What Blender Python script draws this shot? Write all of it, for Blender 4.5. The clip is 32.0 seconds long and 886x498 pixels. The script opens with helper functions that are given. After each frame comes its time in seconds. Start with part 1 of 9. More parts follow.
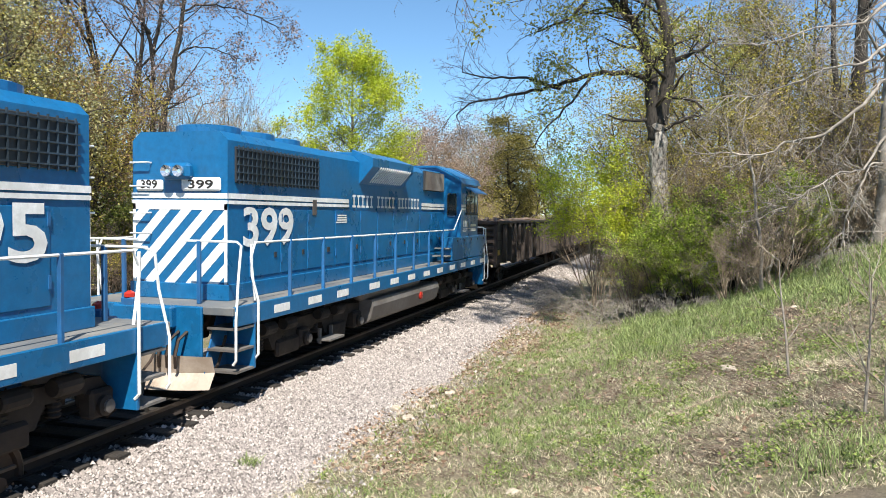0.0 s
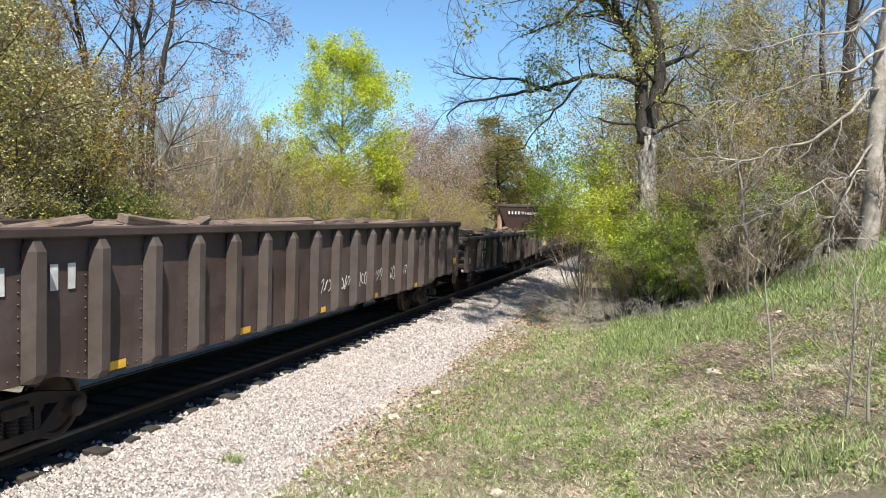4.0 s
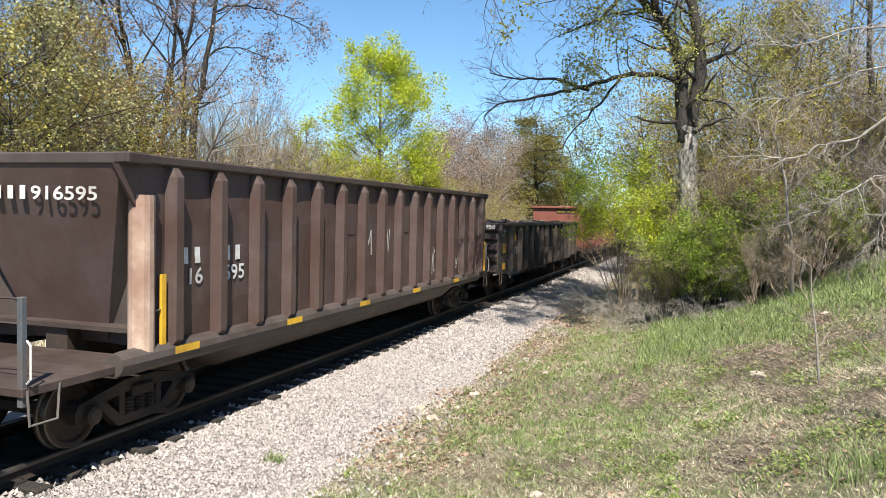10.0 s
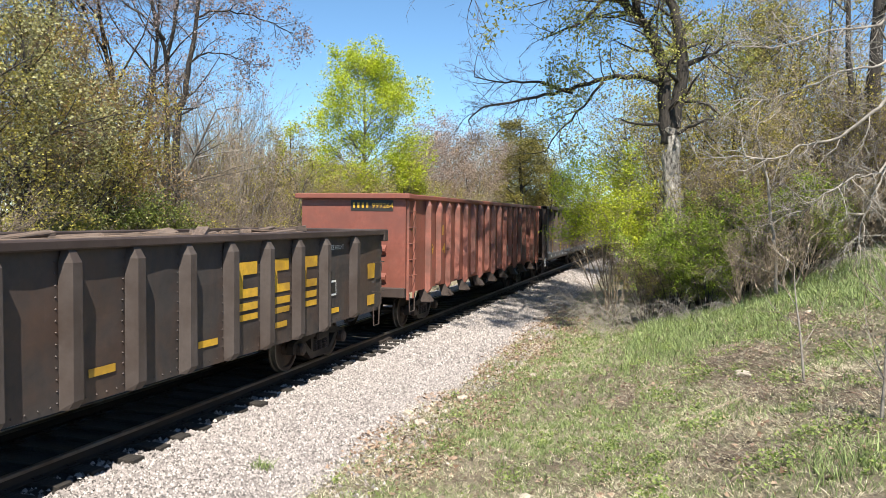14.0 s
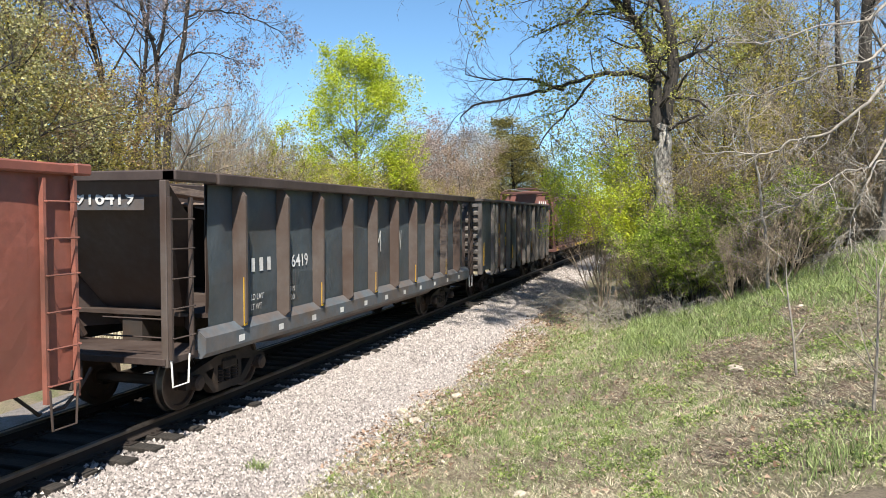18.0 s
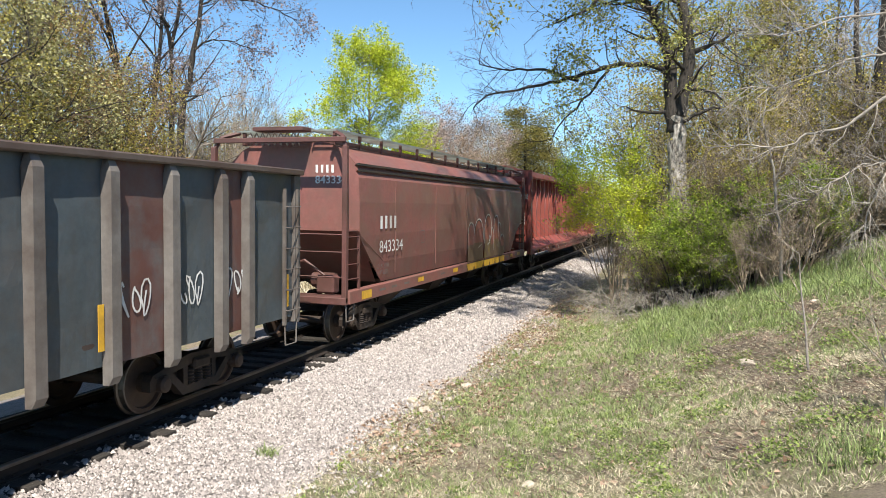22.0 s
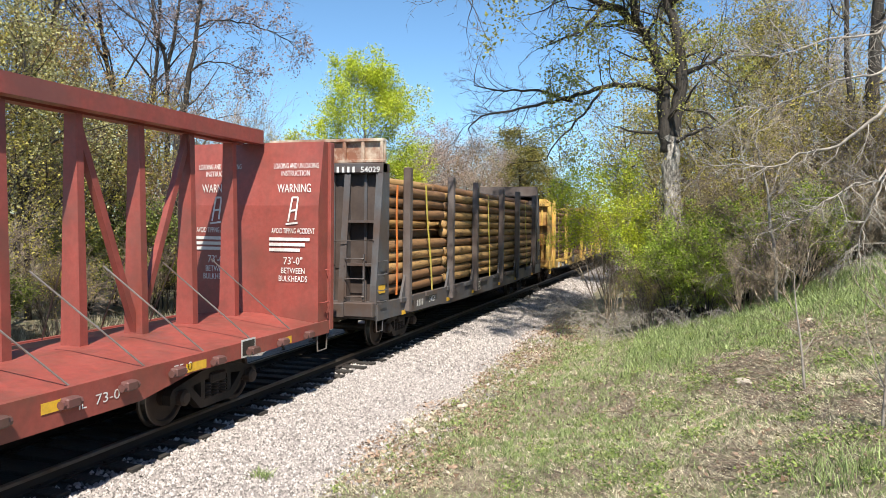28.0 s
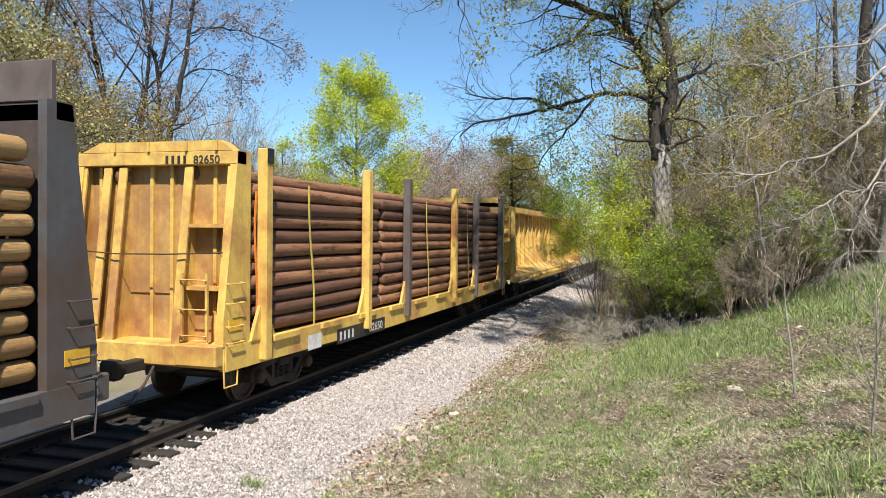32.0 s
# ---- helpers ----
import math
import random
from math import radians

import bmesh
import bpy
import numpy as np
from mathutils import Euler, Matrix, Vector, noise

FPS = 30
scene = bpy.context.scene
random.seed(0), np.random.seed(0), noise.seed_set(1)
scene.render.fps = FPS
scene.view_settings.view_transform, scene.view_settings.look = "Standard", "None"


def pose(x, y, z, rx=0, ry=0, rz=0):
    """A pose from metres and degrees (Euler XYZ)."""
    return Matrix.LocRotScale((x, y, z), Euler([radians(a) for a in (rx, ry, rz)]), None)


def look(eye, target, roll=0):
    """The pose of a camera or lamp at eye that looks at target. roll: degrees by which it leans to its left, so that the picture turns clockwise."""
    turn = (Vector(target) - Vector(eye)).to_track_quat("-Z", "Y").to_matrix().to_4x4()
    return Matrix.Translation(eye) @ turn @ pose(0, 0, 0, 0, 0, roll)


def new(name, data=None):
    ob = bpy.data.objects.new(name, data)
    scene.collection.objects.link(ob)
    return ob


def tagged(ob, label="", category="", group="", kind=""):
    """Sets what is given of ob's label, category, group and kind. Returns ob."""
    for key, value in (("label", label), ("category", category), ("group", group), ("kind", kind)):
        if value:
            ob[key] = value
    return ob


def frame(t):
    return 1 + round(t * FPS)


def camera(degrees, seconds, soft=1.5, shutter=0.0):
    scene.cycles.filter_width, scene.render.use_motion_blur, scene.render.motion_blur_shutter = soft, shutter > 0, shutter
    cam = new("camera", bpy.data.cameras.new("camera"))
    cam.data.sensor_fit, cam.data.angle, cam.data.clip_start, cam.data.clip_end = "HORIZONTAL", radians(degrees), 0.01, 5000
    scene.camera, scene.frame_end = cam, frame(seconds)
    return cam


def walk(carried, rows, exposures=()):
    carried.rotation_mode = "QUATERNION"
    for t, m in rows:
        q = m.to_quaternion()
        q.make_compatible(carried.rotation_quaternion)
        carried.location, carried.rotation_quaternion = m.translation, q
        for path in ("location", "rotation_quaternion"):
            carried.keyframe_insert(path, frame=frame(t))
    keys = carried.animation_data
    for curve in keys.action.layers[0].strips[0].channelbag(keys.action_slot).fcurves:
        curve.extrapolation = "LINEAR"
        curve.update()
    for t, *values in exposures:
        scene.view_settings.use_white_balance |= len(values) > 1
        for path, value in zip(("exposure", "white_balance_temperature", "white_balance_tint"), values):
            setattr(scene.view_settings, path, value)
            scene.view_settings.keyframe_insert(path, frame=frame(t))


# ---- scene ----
EYE = Vector((0.0, 0.0, 2.957))  # rail top is z = 0, the track runs along x


def aim(yaw, pitch, roll):
    """A camera pose at the eye: degrees to the left of +x, upwards, and leaning to the left."""
    a, b = radians(yaw), radians(pitch)
    return look(EYE, EYE + Vector((math.cos(b) * math.cos(a), math.cos(b) * math.sin(a), math.sin(b))), roll)


cam = camera(60.73, 32.0, soft=0.5)
walk(cam, [(t, aim(*turn)) for t, *turn in (
    (0, 16.72, -2.72, 0.74), (0.5, 16.42, -2.70, 1.01), (1, 16.67, -2.36, 1.14), (1.5, 16.08, -2.44, 1.18),
    (2, 15.81, -2.57, 1.13), (2.5, 16.21, -2.42, 1.31), (4.5, 15.80, -2.83, 1.84), (5, 16.79, -2.62, 2.03),
    (5.5, 17.21, -2.60, 1.89), (6, 17.78, -2.45, 1.71), (6.5, 17.72, -2.35, 1.49), (7, 18.56, -2.26, 1.75),
    (7.5, 18.90, -2.16, 0.96), (8, 19.02, -2.09, 1.13), (8.5, 18.77, -2.27, 0.91), (9, 18.76, -2.50, 1.05),
    (9.5, 18.58, -2.63, 1.18), (10, 18.70, -2.70, 1.32), (10.5, 18.54, -2.73, 1.13), (11, 18.58, -2.77, 1.05),
    (11.5, 18.61, -2.82, 1.29), (12, 18.70, -2.98, 1.05), (12.5, 18.51, -2.77, 1.20), (13, 18.01, -2.25, 0.85),
    (13.5, 17.65, -2.27, 0.68), (14, 17.65, -2.40, 0.66), (14.5, 17.87, -2.64, 0.57), (16.5, 17.42, -2.21, 0.35),
    (17, 17.31, -2.46, 0.10), (17.5, 17.31, -2.35, -0.03), (18, 17.11, -2.54, 0.14), (18.5, 17.01, -2.41, 0.33),
    (19, 17.01, -2.55, 0.32), (19.5, 16.62, -2.49, 0.30), (20, 16.79, -2.43, 0.30), (20.5, 17.08, -2.71, 0.45),
    (21, 17.92, -3.20, 0.37), (21.5, 18.09, -3.46, 0.48), (22, 17.98, -3.30, 0.79), (22.5, 18.22, -3.11, 0.14),
    (23, 18.09, -2.75, 0.27), (23.5, 17.95, -2.82, 0.13), (24, 17.89, -2.65, 0.35), (24.5, 17.88, -2.59, 0.32),
    (25, 17.61, -2.85, 0.47), (25.5, 17.36, -2.85, 0.46), (27.5, 17.92, -2.22, 0.62), (28, 17.65, -1.78, 0.61),
    (28.5, 17.48, -2.06, 0.83), (29, 17.50, -1.93, 0.76), (29.5, 17.28, -1.71, 0.72), (30, 17.54, -1.77, 0.59),
    (30.5, 17.72, -1.67, 0.57), (31, 17.54, -1.48, 0.57), (31.5, 17.13, -1.24, 0.45), (32, 17.03, -1.20, 0.68),
)], ((0, 0.84), (4.5, 0.9), (28, 0.9), (30.5, 0.87), (32, 0.76)))

# how far the train has run, in metres, at these seconds
RUN = ((0, -1.27), (1, 4.95), (2, 11.18), (2.5, 14.25), (4.5, 26.42), (6, 35.80), (7, 42.12), (8, 48.40), (9, 54.70), (10, 61.12), (11, 67.71), (12, 74.36), (13, 81.04), (14.5, 91.35), (16.5, 105.37), (18, 115.92), (19.5, 126.48), (21, 136.99), (22.5, 147.62), (24, 158.30), (25.5, 168.72), (27.5, 182.38), (29, 192.90), (30.5, 203.46), (32, 213.94))


def run(t):
    """The train's way at t seconds, by a smooth curve through RUN."""
    k = max(1, next((i for i, (a, _) in enumerate(RUN) if a >= t), len(RUN) - 1))

    def slope(i):
        a, b = RUN[max(0, i - 1)], RUN[min(len(RUN) - 1, i + 1)]
        return (b[1] - a[1]) / (b[0] - a[0])

    (t0, s0), (t1, s1) = RUN[k - 1], RUN[k]
    w, u = t1 - t0, (t - t0) / (t1 - t0)
    return (s0 * (1 + 2 * u) * (1 - u) ** 2 + slope(k - 1) * w * u * (1 - u) ** 2
            + s1 * u * u * (3 - 2 * u) + slope(k) * w * u * u * (u - 1))

# ---- light: a clear spring noon, sun behind the camera's left shoulder ----
SUN_EL, SUN_FROM = 54.0, Vector((-0.91, -0.41, 0))
world = bpy.data.worlds.new("sky")
scene.world = world
world.use_nodes = True
wn = world.node_tree.nodes
sky = wn.new("ShaderNodeTexSky")
sky.sky_type, sky.sun_disc = "NISHITA", False
sky.sun_elevation = radians(SUN_EL)
sky.sun_rotation = math.atan2(SUN_FROM.x, SUN_FROM.y)
sky.air_density, sky.dust_density, sky.ozone_density = 0.8, 0.0, 4.0
wn["Background"].inputs[1].default_value = 0.1
tint = wn.new("ShaderNodeMix")
tint.data_type, tint.blend_type = "RGBA", "MULTIPLY"
tint.inputs[0].default_value = 1.0
tint.inputs[7].default_value = (0.84, 1.0, 1.0, 1)
world.node_tree.links.new(sky.outputs[0], tint.inputs[6])
world.node_tree.links.new(tint.outputs[2], wn["Background"].inputs[0])
sun = new("sun", bpy.data.lights.new("sun", "SUN"))
sun.data.energy, sun.data.angle, sun.data.color = 5.0, radians(0.53), (1.0, 0.935, 0.82)
sun.matrix_world = look(SUN_FROM.normalized() * math.cos(radians(SUN_EL)) * 50 + Vector((0, 0, 50 * math.sin(radians(SUN_EL)))), (0, 0, 0))

# ---- mesh building ----
class Mesh:
    """Gathers corners and faces of one part."""

    def __init__(self):
        self.v, self.f = [], []

    def add(self, verts, faces):
        n = len(self.v)
        self.v += verts
        self.f += [tuple(i + n for i in f) for f in faces]
        return self

    def box(self, x0, x1, y0, y1, z0, z1, c=0.0):
        """A box; c: the width of its worn, chamfered edges."""
        if c <= 0:
            v = [(x, y, z) for z in (z0, z1) for y in (y0, y1) for x in (x0, x1)]
            return self.add(v, [(0, 2, 3, 1), (4, 5, 7, 6), (0, 1, 5, 4), (2, 6, 7, 3), (0, 4, 6, 2), (1, 3, 7, 5)])
        lo, hi, v, ids = (x0, y0, z0), (x1, y1, z1), [], {}
        for k in range(8):
            s = [(k >> a) & 1 for a in range(3)]
            for a in range(3):
                p = [(hi[b] if s[b] else lo[b]) if b == a else (hi[b] - c if s[b] else lo[b] + c) for b in range(3)]
                ids[tuple(s), a] = len(v)
                v.append(tuple(p))
        f = []
        for a in range(3):
            b, d = (a + 1) % 3, (a + 2) % 3
            for s in (0, 1):
                q = []
                for sb, sd in ((0, 0), (1, 0), (1, 1), (0, 1)):
                    t = [0, 0, 0]
                    t[a], t[b], t[d] = s, sb, sd
                    q.append(ids[tuple(t), a])
                f.append(tuple(q if s else q[::-1]))
            for sb in (0, 1):
                for sd in (0, 1):
                    t0, t1 = [0, 0, 0], [0, 0, 0]
                    t0[a], t1[a] = 0, 1
                    t0[b] = t1[b] = sb
                    t0[d] = t1[d] = sd
                    q = (ids[tuple(t0), b], ids[tuple(t1), b], ids[tuple(t1), d], ids[tuple(t0), d])
                    f.append(q if sb != sd else q[::-1])
        for k in range(8):
            s = tuple((k >> a) & 1 for a in range(3))
            q = [ids[s, a] for a in range(3)]
            f.append(tuple(q if sum(s) % 2 else q[::-1]))
        return self.add(v, f)

    def prism(self, axis, poly, a, b):
        """A flat outline pushed from a to b along the axis; poly in the two other axes, in order."""
        def put(p, t):
            return {"x": (t, p[0], p[1]), "y": (p[0], t, p[1]), "z": (p[0], p[1], t)}[axis]
        n = len(poly)
        v = [put(p, a) for p in poly] + [put(p, b) for p in poly]
        f = [tuple(range(n))[::-1], tuple(range(n, 2 * n))] + [(i, (i + 1) % n, n + (i + 1) % n, n + i) for i in range(n)]
        return self.add(v, f)

    def tube(self, pts, r, n=6, r1=None):
        """A round bar along a line of points."""
        pts = [Vector(p) for p in pts]
        m, r1 = len(pts), r if r1 is None else r1
        side = None
        v, f = [], []
        for i, p in enumerate(pts):
            d = (pts[min(i + 1, m - 1)] - pts[max(i - 1, 0)])
            d = d.normalized() if d.length > 1e-9 else Vector((0, 0, 1))
            if side is None:
                side = d.orthogonal().normalized()
            side = side - d * side.dot(d)
            side = side.normalized() if side.length > 1e-6 else d.orthogonal().normalized()
            up = d.cross(side)
            rr = r + (r1 - r) * i / max(1, m - 1)
            for k in range(n):
                a = 2 * math.pi * k / n
                q = p + side * (rr * math.cos(a)) + up * (rr * math.sin(a))
                v.append((q.x, q.y, q.z))
        for i in range(m - 1):
            for k in range(n):
                f.append((i * n + k, i * n + (k + 1) % n, (i + 1) * n + (k + 1) % n, (i + 1) * n + k))
        if n > 2:
            f += [tuple(range(n))[::-1], tuple(range((m - 1) * n, m * n))]
        return self.add(v, f)

    def lathe(self, profile, centre, axis, n=16):
        """A turned body: profile of (radius, way along the axis)."""
        v, f, m = [], [], len(profile)
        cx, cy, cz = centre
        for r, t in profile:
            for k in range(n):
                a = 2 * math.pi * k / n
                c, s = r * math.cos(a), r * math.sin(a)
                v.append({"x": (cx + t, cy + c, cz + s), "y": (cx + s, cy + t, cz + c), "z": (cx + c, cy + s, cz + t)}[axis])
        for i in range(m - 1):
            for k in range(n):
                f.append((i * n + k, i * n + (k + 1) % n, (i + 1) * n + (k + 1) % n, (i + 1) * n + k))
        f += [tuple(range(n))[::-1], tuple(range((m - 1) * n, m * n))]
        return self.add(v, f)

    def data(self, name, mat=None, smooth=False):
        me = bpy.data.meshes.new(name)
        me.from_pydata(self.v, [], self.f)
        if smooth:
            me.polygons.foreach_set("use_smooth", [True] * len(me.polygons))
        if mat:
            me.materials.append(mat)
        me.update()
        return me


def part(name, m, mat, parent, label="", smooth=False):
    """Links a Mesh (or mesh data) as one part under a thing or a part."""
    ob = new(name, m if isinstance(m, bpy.types.Mesh) else m.data(name, mat, smooth))
    ob.parent = parent
    if label:
        tagged(ob, label)
    return ob


def thing(name, label, category, group="", kind="", at=None):
    """An Empty at a thing's base, which carries its parts."""
    ob = tagged(new(name), label, category, group, kind)
    ob.empty_display_size = 0.2
    if at is not None:
        ob.matrix_basis = at
    return ob


def fast_mesh(name, verts, faces, mat, smooth=False):
    """Mesh data from arrays: corners (n, 3) and faces (m, 3) or (m, 4)."""
    me = bpy.data.meshes.new(name)
    verts, faces = np.asarray(verts, np.float32), np.asarray(faces, np.int32)
    k = faces.shape[1]
    me.vertices.add(len(verts))
    me.vertices.foreach_set("co", verts.ravel())
    me.loops.add(faces.size)
    me.loops.foreach_set("vertex_index", faces.ravel())
    me.polygons.add(len(faces))
    me.polygons.foreach_set("loop_start", np.arange(0, faces.size, k, dtype=np.int32))
    if smooth:
        me.polygons.foreach_set("use_smooth", np.ones(len(faces), bool))
    me.materials.append(mat)
    me.update(calc_edges=True)
    return me


# ---- materials ----
def shader(name, rough=0.7, metal=0.0):
    m = bpy.data.materials.new(name)
    m.use_nodes = True
    n, l = m.node_tree.nodes, m.node_tree.links
    b = n["Principled BSDF"]
    b.inputs["Roughness"].default_value, b.inputs["Metallic"].default_value = rough, metal
    return m, n, l, b


def noise_node(n, l, coord, scale, detail=6.0, rough=0.6, stretch=None):
    t = n.new("ShaderNodeTexNoise")
    t.inputs["Scale"].default_value, t.inputs["Detail"].default_value, t.inputs["Roughness"].default_value = scale, detail, rough
    if stretch:
        mp = n.new("ShaderNodeMapping")
        mp.inputs["Scale"].default_value = stretch
        l.new(coord, mp.inputs["Vector"])
        coord = mp.outputs[0]
    l.new(coord, t.inputs["Vector"])
    return t.outputs["Fac"]


def ramp(n, l, fac, stops):
    r = n.new("ShaderNodeValToRGB")
    e = r.color_ramp.elements
    while len(e) < len(stops):
        e.new(0.5)
    for el, (p, c) in zip(e, stops):
        el.position = p
        el.color = (*c, 1) if isinstance(c, tuple) else (c, c, c, 1)
    l.new(fac, r.inputs[0])
    return r.outputs[0]


def mix(n, l, fac, a, b, how="MIX"):
    x = n.new("ShaderNodeMix")
    x.data_type, x.blend_type = "RGBA", how
    for sock, val in ((x.inputs[0], fac), (x.inputs[6], a), (x.inputs[7], b)):
        if isinstance(val, (int, float)):
            sock.default_value = val
        elif isinstance(val, tuple):
            sock.default_value = (*val, 1)
        else:
            l.new(val, sock)
    return x.outputs[2]


def coords(n):
    return n.new("ShaderNodeTexCoord").outputs["Object"]


def bump(n, l, b, height, strength, dist=0.02):
    k = n.new("ShaderNodeBump")
    k.inputs["Strength"].default_value, k.inputs["Distance"].default_value = strength, dist
    l.new(height, k.inputs["Height"])
    l.new(k.outputs[0], b.inputs["Normal"])


def painted(name, base, worn, rough=0.55, wear=0.45, streak=0.5, dust=(0.16, 0.14, 0.12), dusty=0.35, relief=0.25, metal=0.0):
    """Old paint on steel: patches of another colour where it has worn, streaks from above, dust."""
    m, n, l, b = shader(name, rough, metal)
    c = coords(n)
    fine = noise_node(n, l, c, 9.0, 8, 0.7)
    large = noise_node(n, l, c, 0.9, 7, 0.65)
    runs = noise_node(n, l, c, 3.0, 6, 0.65, (2.2, 2.2, 0.25))
    tone = mix(n, l, ramp(n, l, fine, [(0.3, 0.0), (0.75, 1.0)]), tuple(x * 0.78 for x in base), tuple(min(1, x * 1.18) for x in base))
    col = mix(n, l, ramp(n, l, large, [(wear, 0.0), (wear + 0.2, 1.0)]), worn, tone)
    col = mix(n, l, ramp(n, l, runs, [(0.48, 0.0), (0.72, streak)]), col, worn)
    col = mix(n, l, ramp(n, l, noise_node(n, l, c, 2.3, 9, 0.75), [(0.45, 0.0), (0.8, dusty)]), col, dust)
    l.new(col, b.inputs["Base Color"])
    l.new(ramp(n, l, large, [(0.3, rough * 0.75), (0.7, min(1, rough * 1.3))]), b.inputs["Roughness"])
    bump(n, l, b, fine, relief, 0.01)
    return m


def grained(name, a, bcol, scale=8.0, rough=0.85, stretch=None, relief=0.4, dist=0.02, third=None, spread=(0.35, 0.68)):
    """A natural, uneven surface between two or three colours."""
    m, n, l, b = shader(name, rough)
    c = coords(n)
    f = noise_node(n, l, c, scale, 9, 0.7, stretch)
    col = mix(n, l, ramp(n, l, f, [(spread[0], 0.0), (spread[1], 1.0)]), a, bcol)
    if third:
        col = mix(n, l, ramp(n, l, noise_node(n, l, c, scale * 0.13, 6, 0.6), [(0.45, 0.0), (0.65, 0.8)]), col, third)
    l.new(col, b.inputs["Base Color"])
    bump(n, l, b, f, relief, dist)
    return m


def leafy(name, a, bcol, clear=0.25, rough=0.6):
    """Leaves: a colour between two for each leaf, light passing through."""
    m, n, l, b = shader(name, rough)
    g = n.new("ShaderNodeNewGeometry")
    col = mix(n, l, g.outputs["Random Per Island"], a, bcol)
    l.new(col, b.inputs["Base Color"])
    t = n.new("ShaderNodeBsdfTranslucent")
    l.new(col, t.inputs["Color"])
    s = n.new("ShaderNodeMixShader")
    s.inputs[0].default_value = clear
    l.new(b.outputs[0], s.inputs[1])
    l.new(t.outputs[0], s.inputs[2])
    l.new(s.outputs[0], n["Material Output"].inputs[0])
    return m


M_RUST = painted("rusty_brown_steel", (0.068, 0.05, 0.043), (0.042, 0.028, 0.023), 0.7, 0.42, 0.5, (0.12, 0.09, 0.075), 0.3)
M_RIB = painted("greyed_brown_steel", (0.072, 0.057, 0.051), (0.045, 0.031, 0.025), 0.7, 0.4, 0.4, (0.11, 0.09, 0.08), 0.4)
M_BLACK = painted("blackened_steel", (0.022, 0.02, 0.019), (0.05, 0.032, 0.022), 0.65, 0.4, 0.3, (0.07, 0.055, 0.045), 0.45)
M_TRUCK = painted("oily_truck_steel", (0.01, 0.0085, 0.0075), (0.026, 0.016, 0.011), 0.8, 0.4, 0.3, (0.04, 0.03, 0.024), 0.35)
M_WHEEL = painted("wheel_steel", (0.03, 0.021, 0.016), (0.055, 0.031, 0.02), 0.65, 0.45, 0.2, (0.05, 0.037, 0.03), 0.4)
M_TREAD = painted("polished_rail_steel", (0.2, 0.185, 0.17), (0.1, 0.08, 0.068), 0.45, 0.42, 0.2, (0.12, 0.1, 0.085), 0.25, 0.05, 0.9)
M_WHITE = painted("white_paint", (0.72, 0.72, 0.7), (0.42, 0.39, 0.36), 0.6, 0.36, 0.35, (0.3, 0.27, 0.24), 0.3, 0.1)
M_YELLOWMARK = painted("yellow_reflector", (0.72, 0.42, 0.03), (0.4, 0.22, 0.03), 0.5, 0.36, 0.4, (0.2, 0.15, 0.1), 0.3, 0.1)
M_BALLAST_BED = grained("crushed_stone", (0.09, 0.081, 0.076), (0.4, 0.358, 0.34), 40.0, 0.9, None, 1.0, 0.05, (0.31, 0.277, 0.263))
# oily stone, with the shade under the train put into its colour
M_BALLAST_OIL_SHADE = grained("oily_stone", (0.006, 0.005, 0.0045), (0.034, 0.029, 0.025), 26.0, 0.9, None, 1.0, 0.05, (0.022, 0.019, 0.016))

# ---- the ground ----
YC = 7.95  # the track's middle


def smooth(a, b, x):
    u = min(1.0, max(0.0, (x - a) / (b - a)))
    return u * u * (3 - 2 * u)


def height(x, y):
    """The lie of the land: a shallow ditch beside the track, a bank on the camera's side, level woods beyond."""
    d = 2.2 - y
    if y < YC:
        z = -0.46 + 0.05 * smooth(4.6, 3.0, y)
        if d > 0:
            dd = min(d, 11.0)
            z += 0.2 * dd + 0.021 * dd * dd
            z += (d - dd) * 0.05
        z += 1.1 * smooth(6.5, 1.0, x) * smooth(4.0, 0.0, y) * smooth(-10.0, -3.0, y)
    else:
        z = -0.46 + 0.25 * smooth(10.8, 13.0, y) + 0.5 * smooth(13, 20, y) + 1.6 * smooth(30, 90, y)
    if abs(y - YC) < 3.2:
        z = min(z, -0.5)
    far = smooth(25, 60, x) * smooth(2.0, -6, y)
    z += 0.12 * noise.noise((x * 0.35, y * 0.35, 0)) + 0.05 * noise.noise((x * 1.3, y * 1.3, 4)) - far * 0.3
    return z


def spread(lo, hi, near0, near1, fine, grow=1.22):
    """Grid lines, close between near0 and near1 and wider outside."""
    out, x = [], near0
    while x < near1:
        out.append(x)
        x += fine
    st = fine
    while x < hi:
        out.append(x)
        st *= grow
        x += st
    out.append(hi)
    x, st = near0, fine
    while x > lo:
        st *= grow
        x -= st
        out.insert(0, max(lo, x))
    return out


M_SOIL = None


